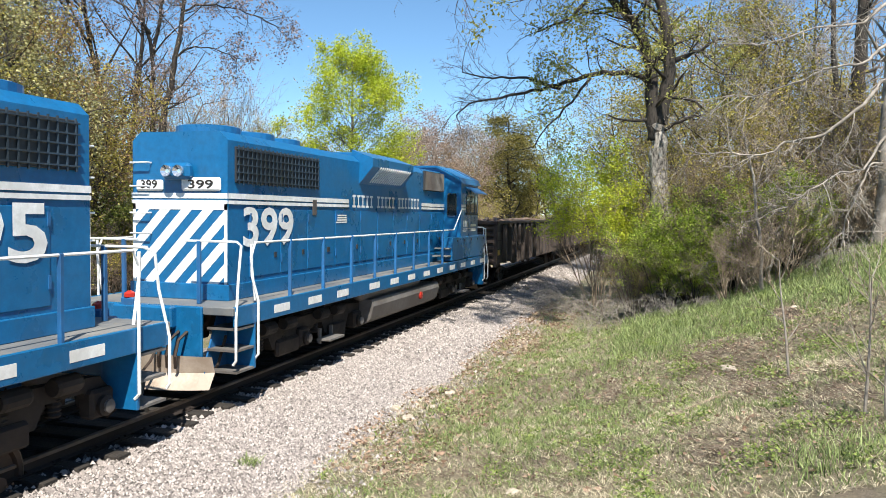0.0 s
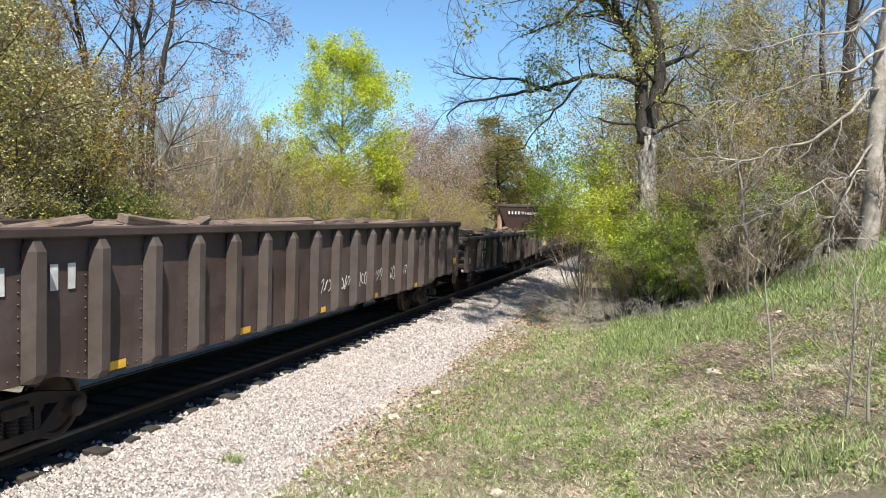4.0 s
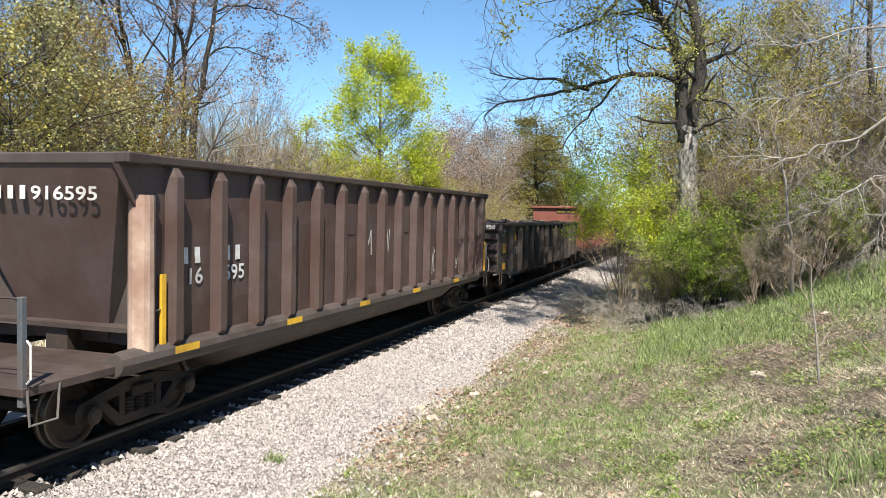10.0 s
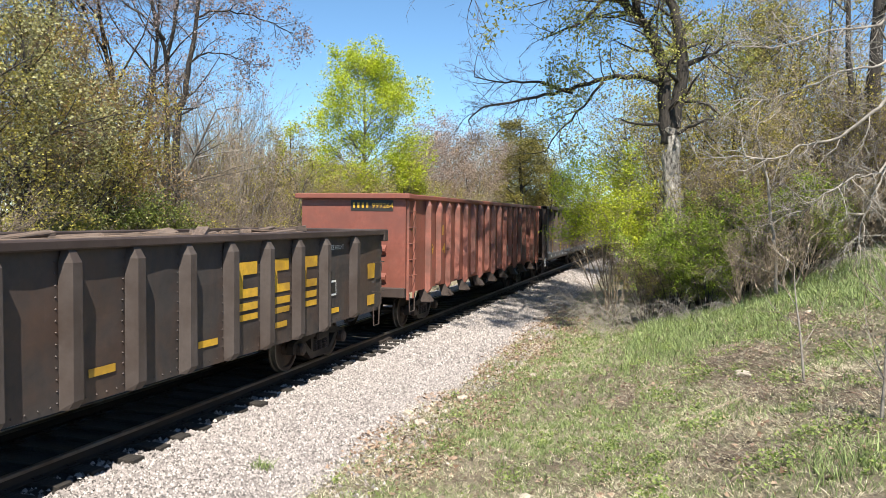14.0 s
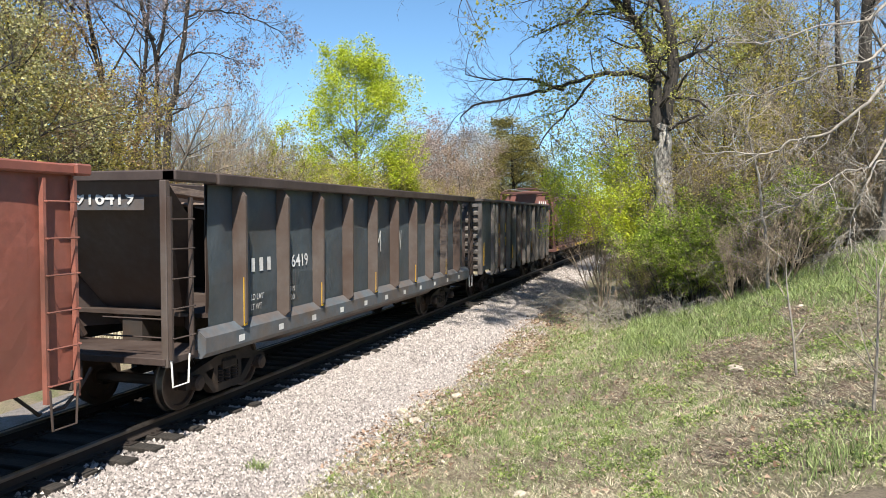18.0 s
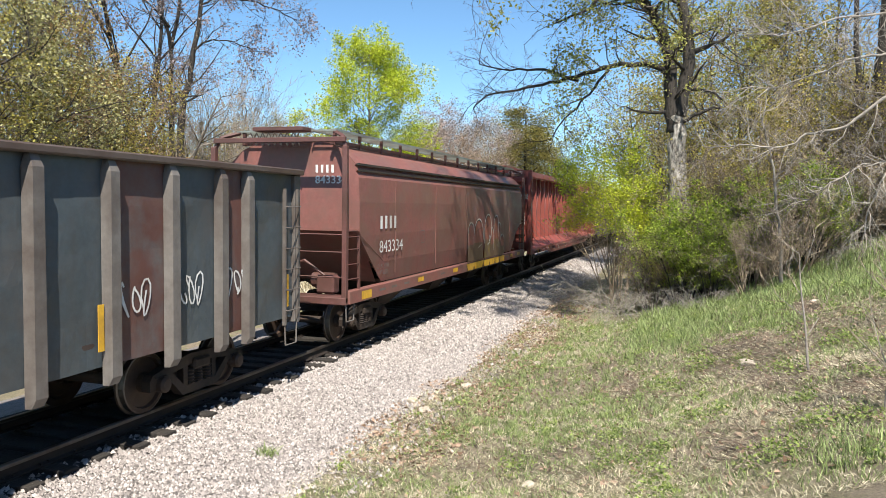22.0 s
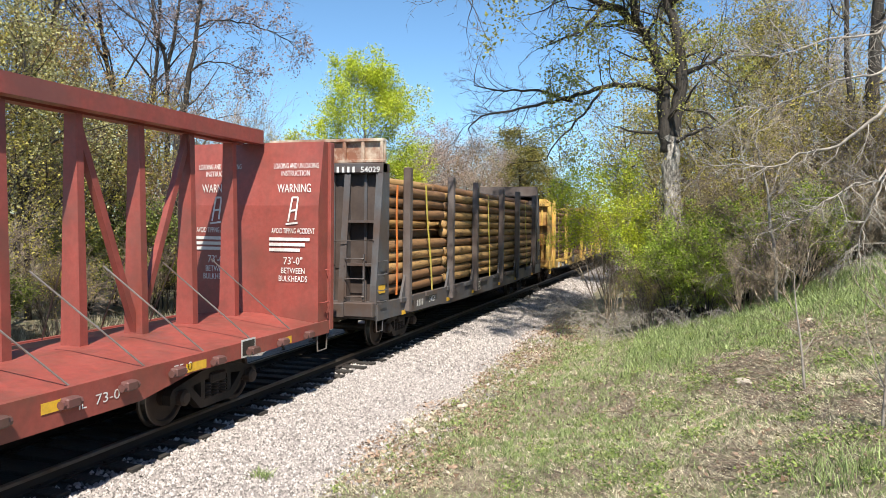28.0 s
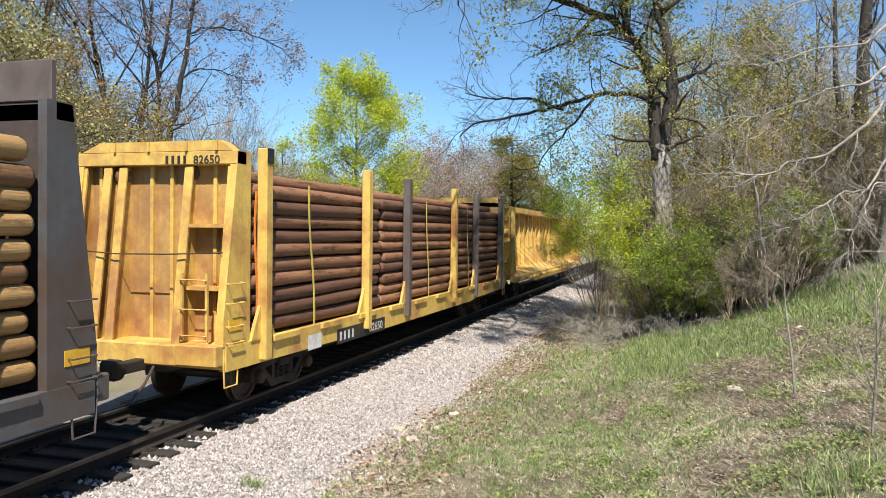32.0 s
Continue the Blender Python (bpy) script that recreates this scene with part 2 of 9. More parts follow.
def build_ground():
    xs, ys = spread(-2500, 2500, 6, 42, 0.3), spread(-2500, 2500, -8, 16, 0.3)
    v = [(x, y, height(x, y) if abs(x) < 400 and abs(y) < 400 else 1.0) for y in ys for x in xs]
    w = len(xs)
    f = [(j * w + i, j * w + i + 1, (j + 1) * w + i + 1, (j + 1) * w + i) for j in range(len(ys) - 1) for i in range(w - 1)]
    m, n, l, b = shader("grassy_soil", 0.95)
    c = coords(n)
    fine, mid, large = noise_node(n, l, c, 30, 10, 0.8), noise_node(n, l, c, 1.6, 8, 0.7), noise_node(n, l, c, 0.35, 5, 0.6)
    soil = mix(n, l, ramp(n, l, fine, [(0.3, 0.0), (0.7, 1.0)]), (0.075, 0.055, 0.038), (0.52, 0.43, 0.31))
    grass = mix(n, l, ramp(n, l, fine, [(0.3, 0.0), (0.7, 1.0)]), (0.05, 0.066, 0.02), (0.32, 0.335, 0.15))
    col = mix(n, l, ramp(n, l, mid, [(0.42, 0.0), (0.6, 0.85)]), soil, grass)
    col = mix(n, l, ramp(n, l, large, [(0.45, 0.0), (0.62, 0.5)]), col, (0.34, 0.28, 0.2))
    l.new(col, b.inputs["Base Color"])
    bump(n, l, b, fine, 1.0, 0.08)
    tagged(new("ground", fast_mesh("ground", v, f, m, True)), "grassy bank with bare soil and dry grass", "ground", kind="structure")


build_ground()


def build_ballast():
    """The stone bed: a long low bank with shoulders on both sides."""
    xs = spread(-140, 420, 4, 60, 0.4, 1.1)
    sec = [(-4.05, -0.62), (-3.3, -0.47), (-2.2, -0.31), (-1.55, -0.235), (0, -0.225), (1.55, -0.235), (2.2, -0.31), (3.3, -0.5), (4.0, -0.75)]
    v, f, k = [], [], len(sec)
    for x in xs:
        for y, z in sec:
            e = 0.25 * noise.noise((x * 0.5, y, 7)) if abs(y) > 3.5 else 0.0
            v.append((x, YC + y + e, z + 0.012 * noise.noise((x * 2, y * 2, 1))))
    for i in range(len(xs) - 1):
        f += [(i * k + j, (i + 1) * k + j, (i + 1) * k + j + 1, i * k + j + 1) for j in range(k - 1)]
    me = fast_mesh("ballast", v, [q[::-1] for q in f], M_BALLAST_BED, True)
    me.materials.append(M_BALLAST_OIL_SHADE)
    # the middle strips get the stone painted dark for the train's shade
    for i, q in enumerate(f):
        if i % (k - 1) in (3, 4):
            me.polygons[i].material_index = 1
    tagged(new("ballast", me), "bed of pale crushed stone, oily and painted shade-dark between the rails", "ballast", kind="structure")


build_ballast()

# ---- the track ----
M_TIE = grained("creosoted_tie_wood", (0.009, 0.008, 0.007), (0.05, 0.042, 0.036), 9.0, 0.9, (0.4, 4.0, 4.0), 0.6, 0.02, (0.022, 0.019, 0.016))
M_RAIL = painted("rusty_rail_web", (0.022, 0.015, 0.012), (0.015, 0.01, 0.008), 0.85, 0.4, 0.2, (0.05, 0.038, 0.03), 0.3)


def build_rails():
    for side in (-1, 1):
        y = YC + side * 0.755
        foot = [(y - 0.07, -0.17), (y + 0.07, -0.17), (y + 0.07, -0.158), (y + 0.014, -0.14), (y + 0.012, -0.045), (y - 0.012, -0.045), (y - 0.014, -0.14), (y - 0.07, -0.158)]
        rail = tagged(new("rail", Mesh().prism("x", foot, -140, 420).data("rail", M_RAIL)), "rusty steel rail on wooden ties", "rail", "rails of the track", "structure")
        head = [(y - 0.036, -0.045), (y + 0.036, -0.045), (y + 0.037, -0.012), (y + 0.028, 0.0), (y - 0.028, 0.0), (y - 0.037, -0.012)]
        part("rail_head", Mesh().prism("x", head, -140, 420), M_TREAD, rail, "polished running surface")


build_rails()


def build_ties():
    bed = tagged(new("tie_bed", Mesh().box(-2.0, -1.98, YC - 0.05, YC + 0.05, -0.32, -0.3).data("tie_bed", M_TIE)), "row of old wooden ties in stone", "ties", kind="structure")
    kinds = []
    for k in range(4):
        m, rnd = Mesh(), random.Random(k)
        m.box(-0.112, 0.112, -1.3 + rnd.uniform(-0.05, 0.05), 1.3 + rnd.uniform(-0.05, 0.05), -0.35, -0.17, 0.012)
        m.v = [(x + 0.012 * noise.noise((x * 9 + k, y * 3, z * 5)), y, z + 0.012 * noise.noise((x * 8, y * 4 + k, 3))) for x, y, z in m.v]
        kinds.append(m.data("tie", M_TIE))
    plate = Mesh()
    for s in (-1, 1):
        plate.box(-0.09, 0.09, s * 0.755 - 0.16, s * 0.755 + 0.16, -0.17, -0.156, 0.004)
        for a in (-0.06, 0.06):
            plate.box(a - 0.012, a + 0.012, s * 0.755 - 0.115, s * 0.755 - 0.075, -0.16, -0.13)
    plate = plate.data("tie_plate", M_RAIL)
    rnd, x, count = random.Random(5), -12.0, 0
    rest = Mesh()
    while x < 160:
        if x < 62:
            ob = part("tie", kinds[rnd.randrange(4)], None, bed)
            ob.matrix_basis = pose(x, YC + rnd.uniform(-0.06, 0.06), rnd.uniform(-0.01, 0.006), 0, 0, rnd.uniform(-1.5, 1.5))
            if 2 < x < 40:
                p = part("tie_plate", plate, None, ob)
                p.matrix_basis = pose(0, 0, 0.002)
        else:
            rest.box(x - 0.11, x + 0.11, YC - 1.3, YC + 1.3, -0.35, -0.17)
        x += 0.523 + rnd.uniform(-0.02, 0.02)
    tagged(part("far_ties", rest, M_TIE, bed), kind="stuff")


build_ties()

# ---- lettering and marks ----
GLYPHS = {}


def glyphs(text, bold=0.0, spacing=1.0):
    """Corners and faces of a line of built-in type, one unit high, its start at 0."""
    key = (text, bold, spacing)
    if key not in GLYPHS:
        cu = bpy.data.curves.new("type", "FONT")
        cu.body, cu.size, cu.offset, cu.space_character, cu.resolution_u = text, 1.4, bold, spacing, 3
        ob = new("type", cu)
        me = ob.evaluated_get(bpy.context.evaluated_depsgraph_get()).to_mesh()
        GLYPHS[key] = [tuple(v.co) for v in me.vertices], [tuple(p.vertices) for p in me.polygons]
        bpy.data.objects.remove(ob)
        bpy.data.curves.remove(cu)
    return GLYPHS[key]


SKIN = []  # half width and length of the car whose dented sides are being lettered


def skin(x, z):
    """How far a dented side sheet stands out of its plane."""
    k = SKIN[1]
    return 0.026 * noise.noise((x * 1.2, z * 1.3, k)) + 0.012 * noise.noise((x * 2.7, z * 2.4, k + 5)) - 0.01


def facing(plane, side, x, y, z):
    """Places (u, v) of a mark on a car: plane 's' a side at y (side -1 near, 1 far), 'e' an end at x seen from -x."""
    if plane == "s":
        if SKIN and side < 0 and 0.02 < -y - SKIN[0] < 0.05:  # painted on a dented sheet
            return lambda u, v: (x + u, y + 0.021 - skin(x + u, z + v), z + v)
        return lambda u, v: (x - side * u, y, z + v)
    return lambda u, v: (x, y - u, z + v)


def letter(car, text, size, mat, put, width=None, bold=0.012, name="lettering", spacing=1.0):
    """A line of type as a part of a car; size: height of a capital."""
    v, f = glyphs(text, bold, spacing)
    w = max(p[0] for p in v)
    k = (width / w) if width else size
    m = Mesh().add([put(p[0] * k, p[1] * size) for p in v], f)
    return part(name, m, mat, car)


def bars(car, n, size, mat, put, step=None, name="painted_mark"):
    """Plain bars of a line of lettering."""
    step = step or size * 0.82
    for i in range(n):
        a, b = i * step + step * 0.1, i * step + step * 0.56
        m = Mesh().add([put(a, 0), put(b, 0), put(b, size), put(a, size)], [(0, 1, 2, 3)])
        part(name, m, mat, car)


def patch(car, w, h, mat, put, name="painted_mark", label=""):
    v = [put(w * i / 4, h * j / 2) for j in range(3) for i in range(5)]
    return part(name, Mesh().add(v, [(5 * j + i, 5 * j + i + 1, 5 * j + i + 6, 5 * j + i + 5) for j in range(2) for i in range(4)]), mat, car, label)


def ribbon(m, pts, width, put):
    """A sprayed or painted stroke along points (u, v)."""
    q = []
    for i, (u, v) in enumerate(pts):
        a, b = pts[max(0, i - 1)], pts[min(len(pts) - 1, i + 1)]
        du, dv = b[0] - a[0], b[1] - a[1]
        k = width / 2 / max(1e-6, math.hypot(du, dv))
        q.append((put(u - dv * k, v + du * k), put(u + dv * k, v - du * k)))
    m.add([p for two in q for p in two], [(2 * i, 2 * i + 2, 2 * i + 3, 2 * i + 1) for i in range(len(q) - 1)])


def scrawl(car, seed, w, h, mat, put, width=0.035, turns=5, name="graffiti"):
    """A sprayed scrawl that cannot be read."""
    rnd, m = random.Random(seed), Mesh()
    for k in range(turns):
        m = Mesh()
        u0, amp = w * k / turns, rnd.uniform(0.6, 1.0)
        ph, loops = rnd.uniform(0, 6.28), rnd.choice((1.0, 1.4, 0.8))
        pts = []
        for i in range(13):
            t = i / 12
            pts.append((u0 + w / turns * (0.5 + 0.55 * math.sin(ph + 6.28 * loops * t) * (0.4 + 0.6 * t)), h * (0.5 + 0.5 * amp * math.cos(ph * 1.7 + 5.2 * loops * t + k))))
        ribbon(m, pts, width, put)
        part(name, m, mat, car, "sprayed scrawl")


# ---- running gear ----
def ring_spring(r, z0, z1, turns, n=8):
    prof = []
    for i in range(turns * 2 + 1):
        prof.append((r if i % 2 else r * 0.72, z0 + (z1 - z0) * i / (turns * 2)))
    return prof


def wheel_data(r, name="wheelset"):
    m = Mesh()
    k = r / 0.43
    prof = [(0.09, 0.66), (0.12, 0.66), (0.14, 0.70), (0.33 * k, 0.715), (0.37 * k, 0.67), (r + 0.03, 0.67), (r + 0.026, 0.70), (r, 0.712), (r, 0.80), (r - 0.02, 0.806), (0.36 * k, 0.81), (0.34 * k, 0.765), (0.14, 0.76), (0.12, 0.84), (0.09, 0.84)]
    bright = []
    for s in (-1, 1):
        n0 = len(m.f)
        m.lathe([(a, s * b) for a, b in (prof if s > 0 else prof)], (0, 0, 0), "y", 28)
        bright += list(range(n0 + 6 * 28, n0 + 9 * 28))
    m.lathe([(0.085, -1.0), (0.085, 1.0)], (0, 0, 0), "y", 10)
    m.lathe([(0.075, -1.12), (0.075, -1.0)], (0, 0, 0), "y", 10)
    for s in (-1, 1):
        for k3 in range(3):
            a = k3 * 2.094
            m.box(0.045 * math.cos(a) - 0.012, 0.045 * math.cos(a) + 0.012, s * 1.125 - 0.008, s * 1.125 + 0.008, 0.045 * math.sin(a) - 0.012, 0.045 * math.sin(a) + 0.012)
    me = m.data(name, M_WHEEL)
    me.materials.append(M_TREAD)
    for i in bright:
        me.polygons[i].material_index = 1
    bm = bmesh.new()
    bm.from_mesh(me)
    bmesh.ops.recalc_face_normals(bm, faces=bm.faces)
    bm.to_mesh(me)
    bm.free()
    return me


WHEEL_R, LOCO_R = 0.43, 0.508
WHEELSET, LOCO_WHEELSET = wheel_data(WHEEL_R), wheel_data(LOCO_R)
WHEELS = []  # wheelset, place on its truck, radius, sense


def freight_truck_data():
    m, caps, springs = Mesh(), Mesh(), Mesh()
    for s in (-1, 1):
        y0, y1 = sorted((s * 0.93, s * 1.07))
        m.prism("y", [(-1.12, 0.5), (-1.06, 0.58), (-0.7, 0.66), (-0.3, 0.74), (0.3, 0.74), (0.7, 0.66), (1.06, 0.58), (1.12, 0.5), (1.12, 0.36), (1.0, 0.36), (0.98, 0.5), (0.62, 0.54), (0.3, 0.58), (-0.3, 0.58), (-0.62, 0.54), (-0.98, 0.5), (-1.0, 0.36), (-1.12, 0.36)], y0, y1)
        m.prism("y", [(-0.78, 0.52), (-0.42, 0.17), (0.42, 0.17), (0.78, 0.52), (0.66, 0.55), (0.36, 0.29), (-0.36, 0.29), (-0.66, 0.55)], y0, y1)
        for a in (-1, 1):
            m.box(a * 0.34 - 0.05, a * 0.34 + 0.05, y0 + 0.01, y1 - 0.01, 0.25, 0.62)
            m.box(a * 0.89 - 0.14, a * 0.89 + 0.14, y0 - 0.015, y1 + 0.015, 0.44, 0.55, 0.02)
    m.box(-0.2, 0.2, -1.12, 1.12, 0.5, 0.66, 0.03)
    m.box(-0.9, 0.9, -0.62, -0.55, 0.3, 0.42)
    m.box(-0.9, 0.9, 0.55, 0.62, 0.3, 0.42)
    m.lathe([(0.3, 0.64), (0.3, 0.82)], (0, 0, 0), "z", 14)
    caps.lathe([(0.115, 0), (0.115, 0.12), (0.08, 0.15), (0.03, 0.155)], (0, 1.03, 0.43), "y", 14)
    springs.lathe(ring_spring(0.085, 0.29, 0.52, 5), (0, 0, 0), "z", 10)
    return m.data("truck", M_TRUCK), caps.data("bearing_cap", M_WHEEL), springs.data("spring", M_TRUCK)


TRUCK, CAPS, SPRINGS = freight_truck_data()


def freight_truck(car, x):
    t = part("truck", TRUCK, None, car, "rusty two-axle truck frame")
    t.location = (x, 0, 0)
    for a in (-0.89, 0.89):
        part("bearing_cap", CAPS, None, t).matrix_basis = pose(-a, 0, 0, 0, 0, 180)
    for a in (-0.2, 0.0, 0.2):
        part("spring", SPRINGS, None, t).location = (a, -1.02, 0)
    for a in (-0.89, 0.89):
        w = part("wheelset", WHEELSET, None, t)
        WHEELS.append((w, (a, 0, WHEEL_R), WHEEL_R, -1))


def coupler(car, x, way):
    """A coupler with its shank at a car's end; way: -1 towards the low end."""
    m = Mesh()
    m.box(min(x, x + way * 0.62), max(x, x + way * 0.62), -0.09, 0.09, 0.77, 0.95, 0.02)
    m.box(min(x + way * 0.55, x + way * 0.8), max(x + way * 0.55, x + way * 0.8), -0.17, 0.14, 0.72, 1.02, 0.05)
    part("coupler", m, M_TRUCK, car)
    h = Mesh()
    h.tube([(x + way * 0.1, -0.3, 0.85), (x + way * 0.35, -0.33, 0.62), (x + way * 0.6, -0.3, 0.42), (x + way * 0.72, -0.2, 0.4)], 0.022, 6)
    part("brake_hose", h, M_BLACK, car)


def grab(m, x0, x1, y, z, out, r=0.011):
    """A grab iron on a side at y that stands out by `out` (signed)."""
    m.tube([(x0, y, z), (x0, y + out, z), (x1, y + out, z), (x1, y, z)], r, 5)


def stirrup(car, x0, x1, y, z, drop=0.32, mat=None):
    m = Mesh()
    m.tube([(x0, y, z + 0.1), (x0 + 0.03, y, z - drop), (x1 - 0.03, y, z - drop), (x1, y, z + 0.1)], 0.015, 5)
    part("step_stirrup", m, mat or M_RUST, car)


MOVING = []  # thing, its place in the train, turned round


def joins(ob, x, turned=0):
    MOVING.append((ob, x, turned))
    return ob

# ---- open cars ----
M_PANEL_BROWN = painted("brown_side_sheet", (0.083, 0.058, 0.052), (0.052, 0.032, 0.027), 0.6, 0.42, 0.55, (0.095, 0.072, 0.06), 0.35)
M_PANEL_TAR = painted("blackish_side_sheet", (0.042, 0.036, 0.034), (0.07, 0.042, 0.031), 0.6, 0.36, 0.5, (0.09, 0.07, 0.06), 0.35)
M_CHORD = painted("worn_top_chord", (0.062, 0.043, 0.037), (0.038, 0.024, 0.02), 0.65, 0.42, 0.3, (0.12, 0.09, 0.075), 0.4)
M_HOPPER = painted("brown_hopper_paint", (0.088, 0.062, 0.055), (0.07, 0.04, 0.034), 0.55, 0.42, 0.6, (0.14, 0.1, 0.085), 0.4)
M_BARE = painted("scoured_corner", (0.52, 0.38, 0.29), (0.3, 0.18, 0.13), 0.55, 0.4, 0.4, (0.3, 0.22, 0.18), 0.3)
M_RED = painted("faded_red_steel", (0.25, 0.078, 0.053), (0.19, 0.066, 0.047), 0.55, 0.38, 0.4, (0.2, 0.11, 0.085), 0.3)
M_REDRIB = painted("faded_red_rib", (0.3, 0.105, 0.075), (0.14, 0.06, 0.045), 0.55, 0.38, 0.35, (0.22, 0.14, 0.115), 0.35)
M_GHOST = painted("red_paint_showing_through", (0.1, 0.055, 0.047), (0.075, 0.055, 0.05), 0.55, 0.5, 0.5, (0.1, 0.08, 0.07), 0.4)
M_SLATE = painted("slate_grey_paint", (0.058, 0.074, 0.085), (0.06, 0.055, 0.053), 0.5, 0.3, 0.35, (0.12, 0.12, 0.118), 0.3)
M_SLATERIB = painted("rust_stained_grey", (0.1, 0.082, 0.073), (0.07, 0.045, 0.035), 0.6, 0.42, 0.5, (0.13, 0.115, 0.1), 0.35)
M_SILLBLUE = painted("blue_grey_sill", (0.085, 0.105, 0.125), (0.1, 0.075, 0.062), 0.55, 0.4, 0.5, (0.2, 0.18, 0.17), 0.4)
M_MIXED = painted("grey_and_maroon_sheet", (0.1, 0.1, 0.1), (0.1, 0.042, 0.034), 0.55, 0.5, 0.5, (0.16, 0.14, 0.13), 0.3)
M_GREYRIB = painted("weathered_grey_rib", (0.15, 0.138, 0.128), (0.085, 0.068, 0.06), 0.6, 0.38, 0.45, (0.22, 0.2, 0.18), 0.4)
M_YELLOW = painted("chipped_yellow_paint", (0.66, 0.44, 0.1), (0.34, 0.14, 0.05), 0.55, 0.34, 0.4, (0.42, 0.28, 0.13), 0.45, 0.15)
M_YELLOWDIRT = painted("grimy_yellow_panel", (0.5, 0.3, 0.09), (0.26, 0.12, 0.05), 0.6, 0.4, 0.6, (0.3, 0.19, 0.1), 0.6, 0.2)
M_DARKPAINT = painted("dark_spray", (0.012, 0.012, 0.012), (0.03, 0.025, 0.02), 0.6, 0.4, 0.3, (0.05, 0.045, 0.04), 0.2, 0.05)
M_SCRAP = grained("old_tie_scrap", (0.045, 0.03, 0.022), (0.26, 0.18, 0.13), 7.0, 0.9, (0.5, 5.0, 5.0), 0.7, 0.02, (0.16, 0.125, 0.105))


def sheet(x0, x1, low, z1, y, side, seed, nx=7, nz=9):
    """A steel side sheet between two posts, a little bulged and dented; low(x): its lower edge."""
    m = Mesh()
    v = []
    for j in range(nz + 1):
        for i in range(nx + 1):
            a, b = i / nx, j / nz
            x = x0 + (x1 - x0) * a
            z = low(x) + (z1 - low(x)) * b
            v.append((x, y + side * skin(x, z), z))
    f = [(j * (nx + 1) + i, j * (nx + 1) + i + 1, (j + 1) * (nx + 1) + i + 1, (j + 1) * (nx + 1) + i) for j in range(nz) for i in range(nx)]
    if side > 0:
        f = [q[::-1] for q in f]
    return m.add(v, f)


def post(x, z0, z1, y, side, base=0.12, face=0.075, depth=0.16, tip=0.14, foot=0.1):
    """A pressed side post: a hat section that narrows to a point under the top chord."""
    m = Mesh()
    rings = [(z0, face, depth * 0.55), (z0 + foot, face, depth), (z1 - tip, face * 0.9, depth), (z1, face * 0.7, depth * 0.5)]
    v, f = [], []
    for z, w, d in rings:
        b = base if z < z1 else base * 0.6
        v += [(x - b, y, z), (x - w, y + side * d, z), (x + w, y + side * d, z), (x + b, y, z)]
    for k in range(len(rings) - 1):
        f += [(4 * k + i, 4 * k + i + 1, 4 * k + i + 5, 4 * k + i + 4) for i in range(3)]
    n = 4 * (len(rings) - 1)
    f += [(3, 2, 1, 0), (n, n + 1, n + 2, n + 3)]
    if side > 0:
        f = [q[::-1] for q in f]
    return m.add(v, f)


def rivet_rows(spots, y, side, r=0.016):
    m = Mesh()
    y0 = y
    for x, z in spots:
        y = y0 + side * skin(x, z)
        m.add([(x - r, y, z), (x, y, z - r), (x + r, y, z), (x, y, z + r), (x, y + side * r * 0.9, z)], [(0, 1, 4), (1, 2, 4), (2, 3, 4), (3, 0, 4)] if side < 0 else [(1, 0, 4), (2, 1, 4), (3, 2, 4), (0, 3, 4)])
    return m


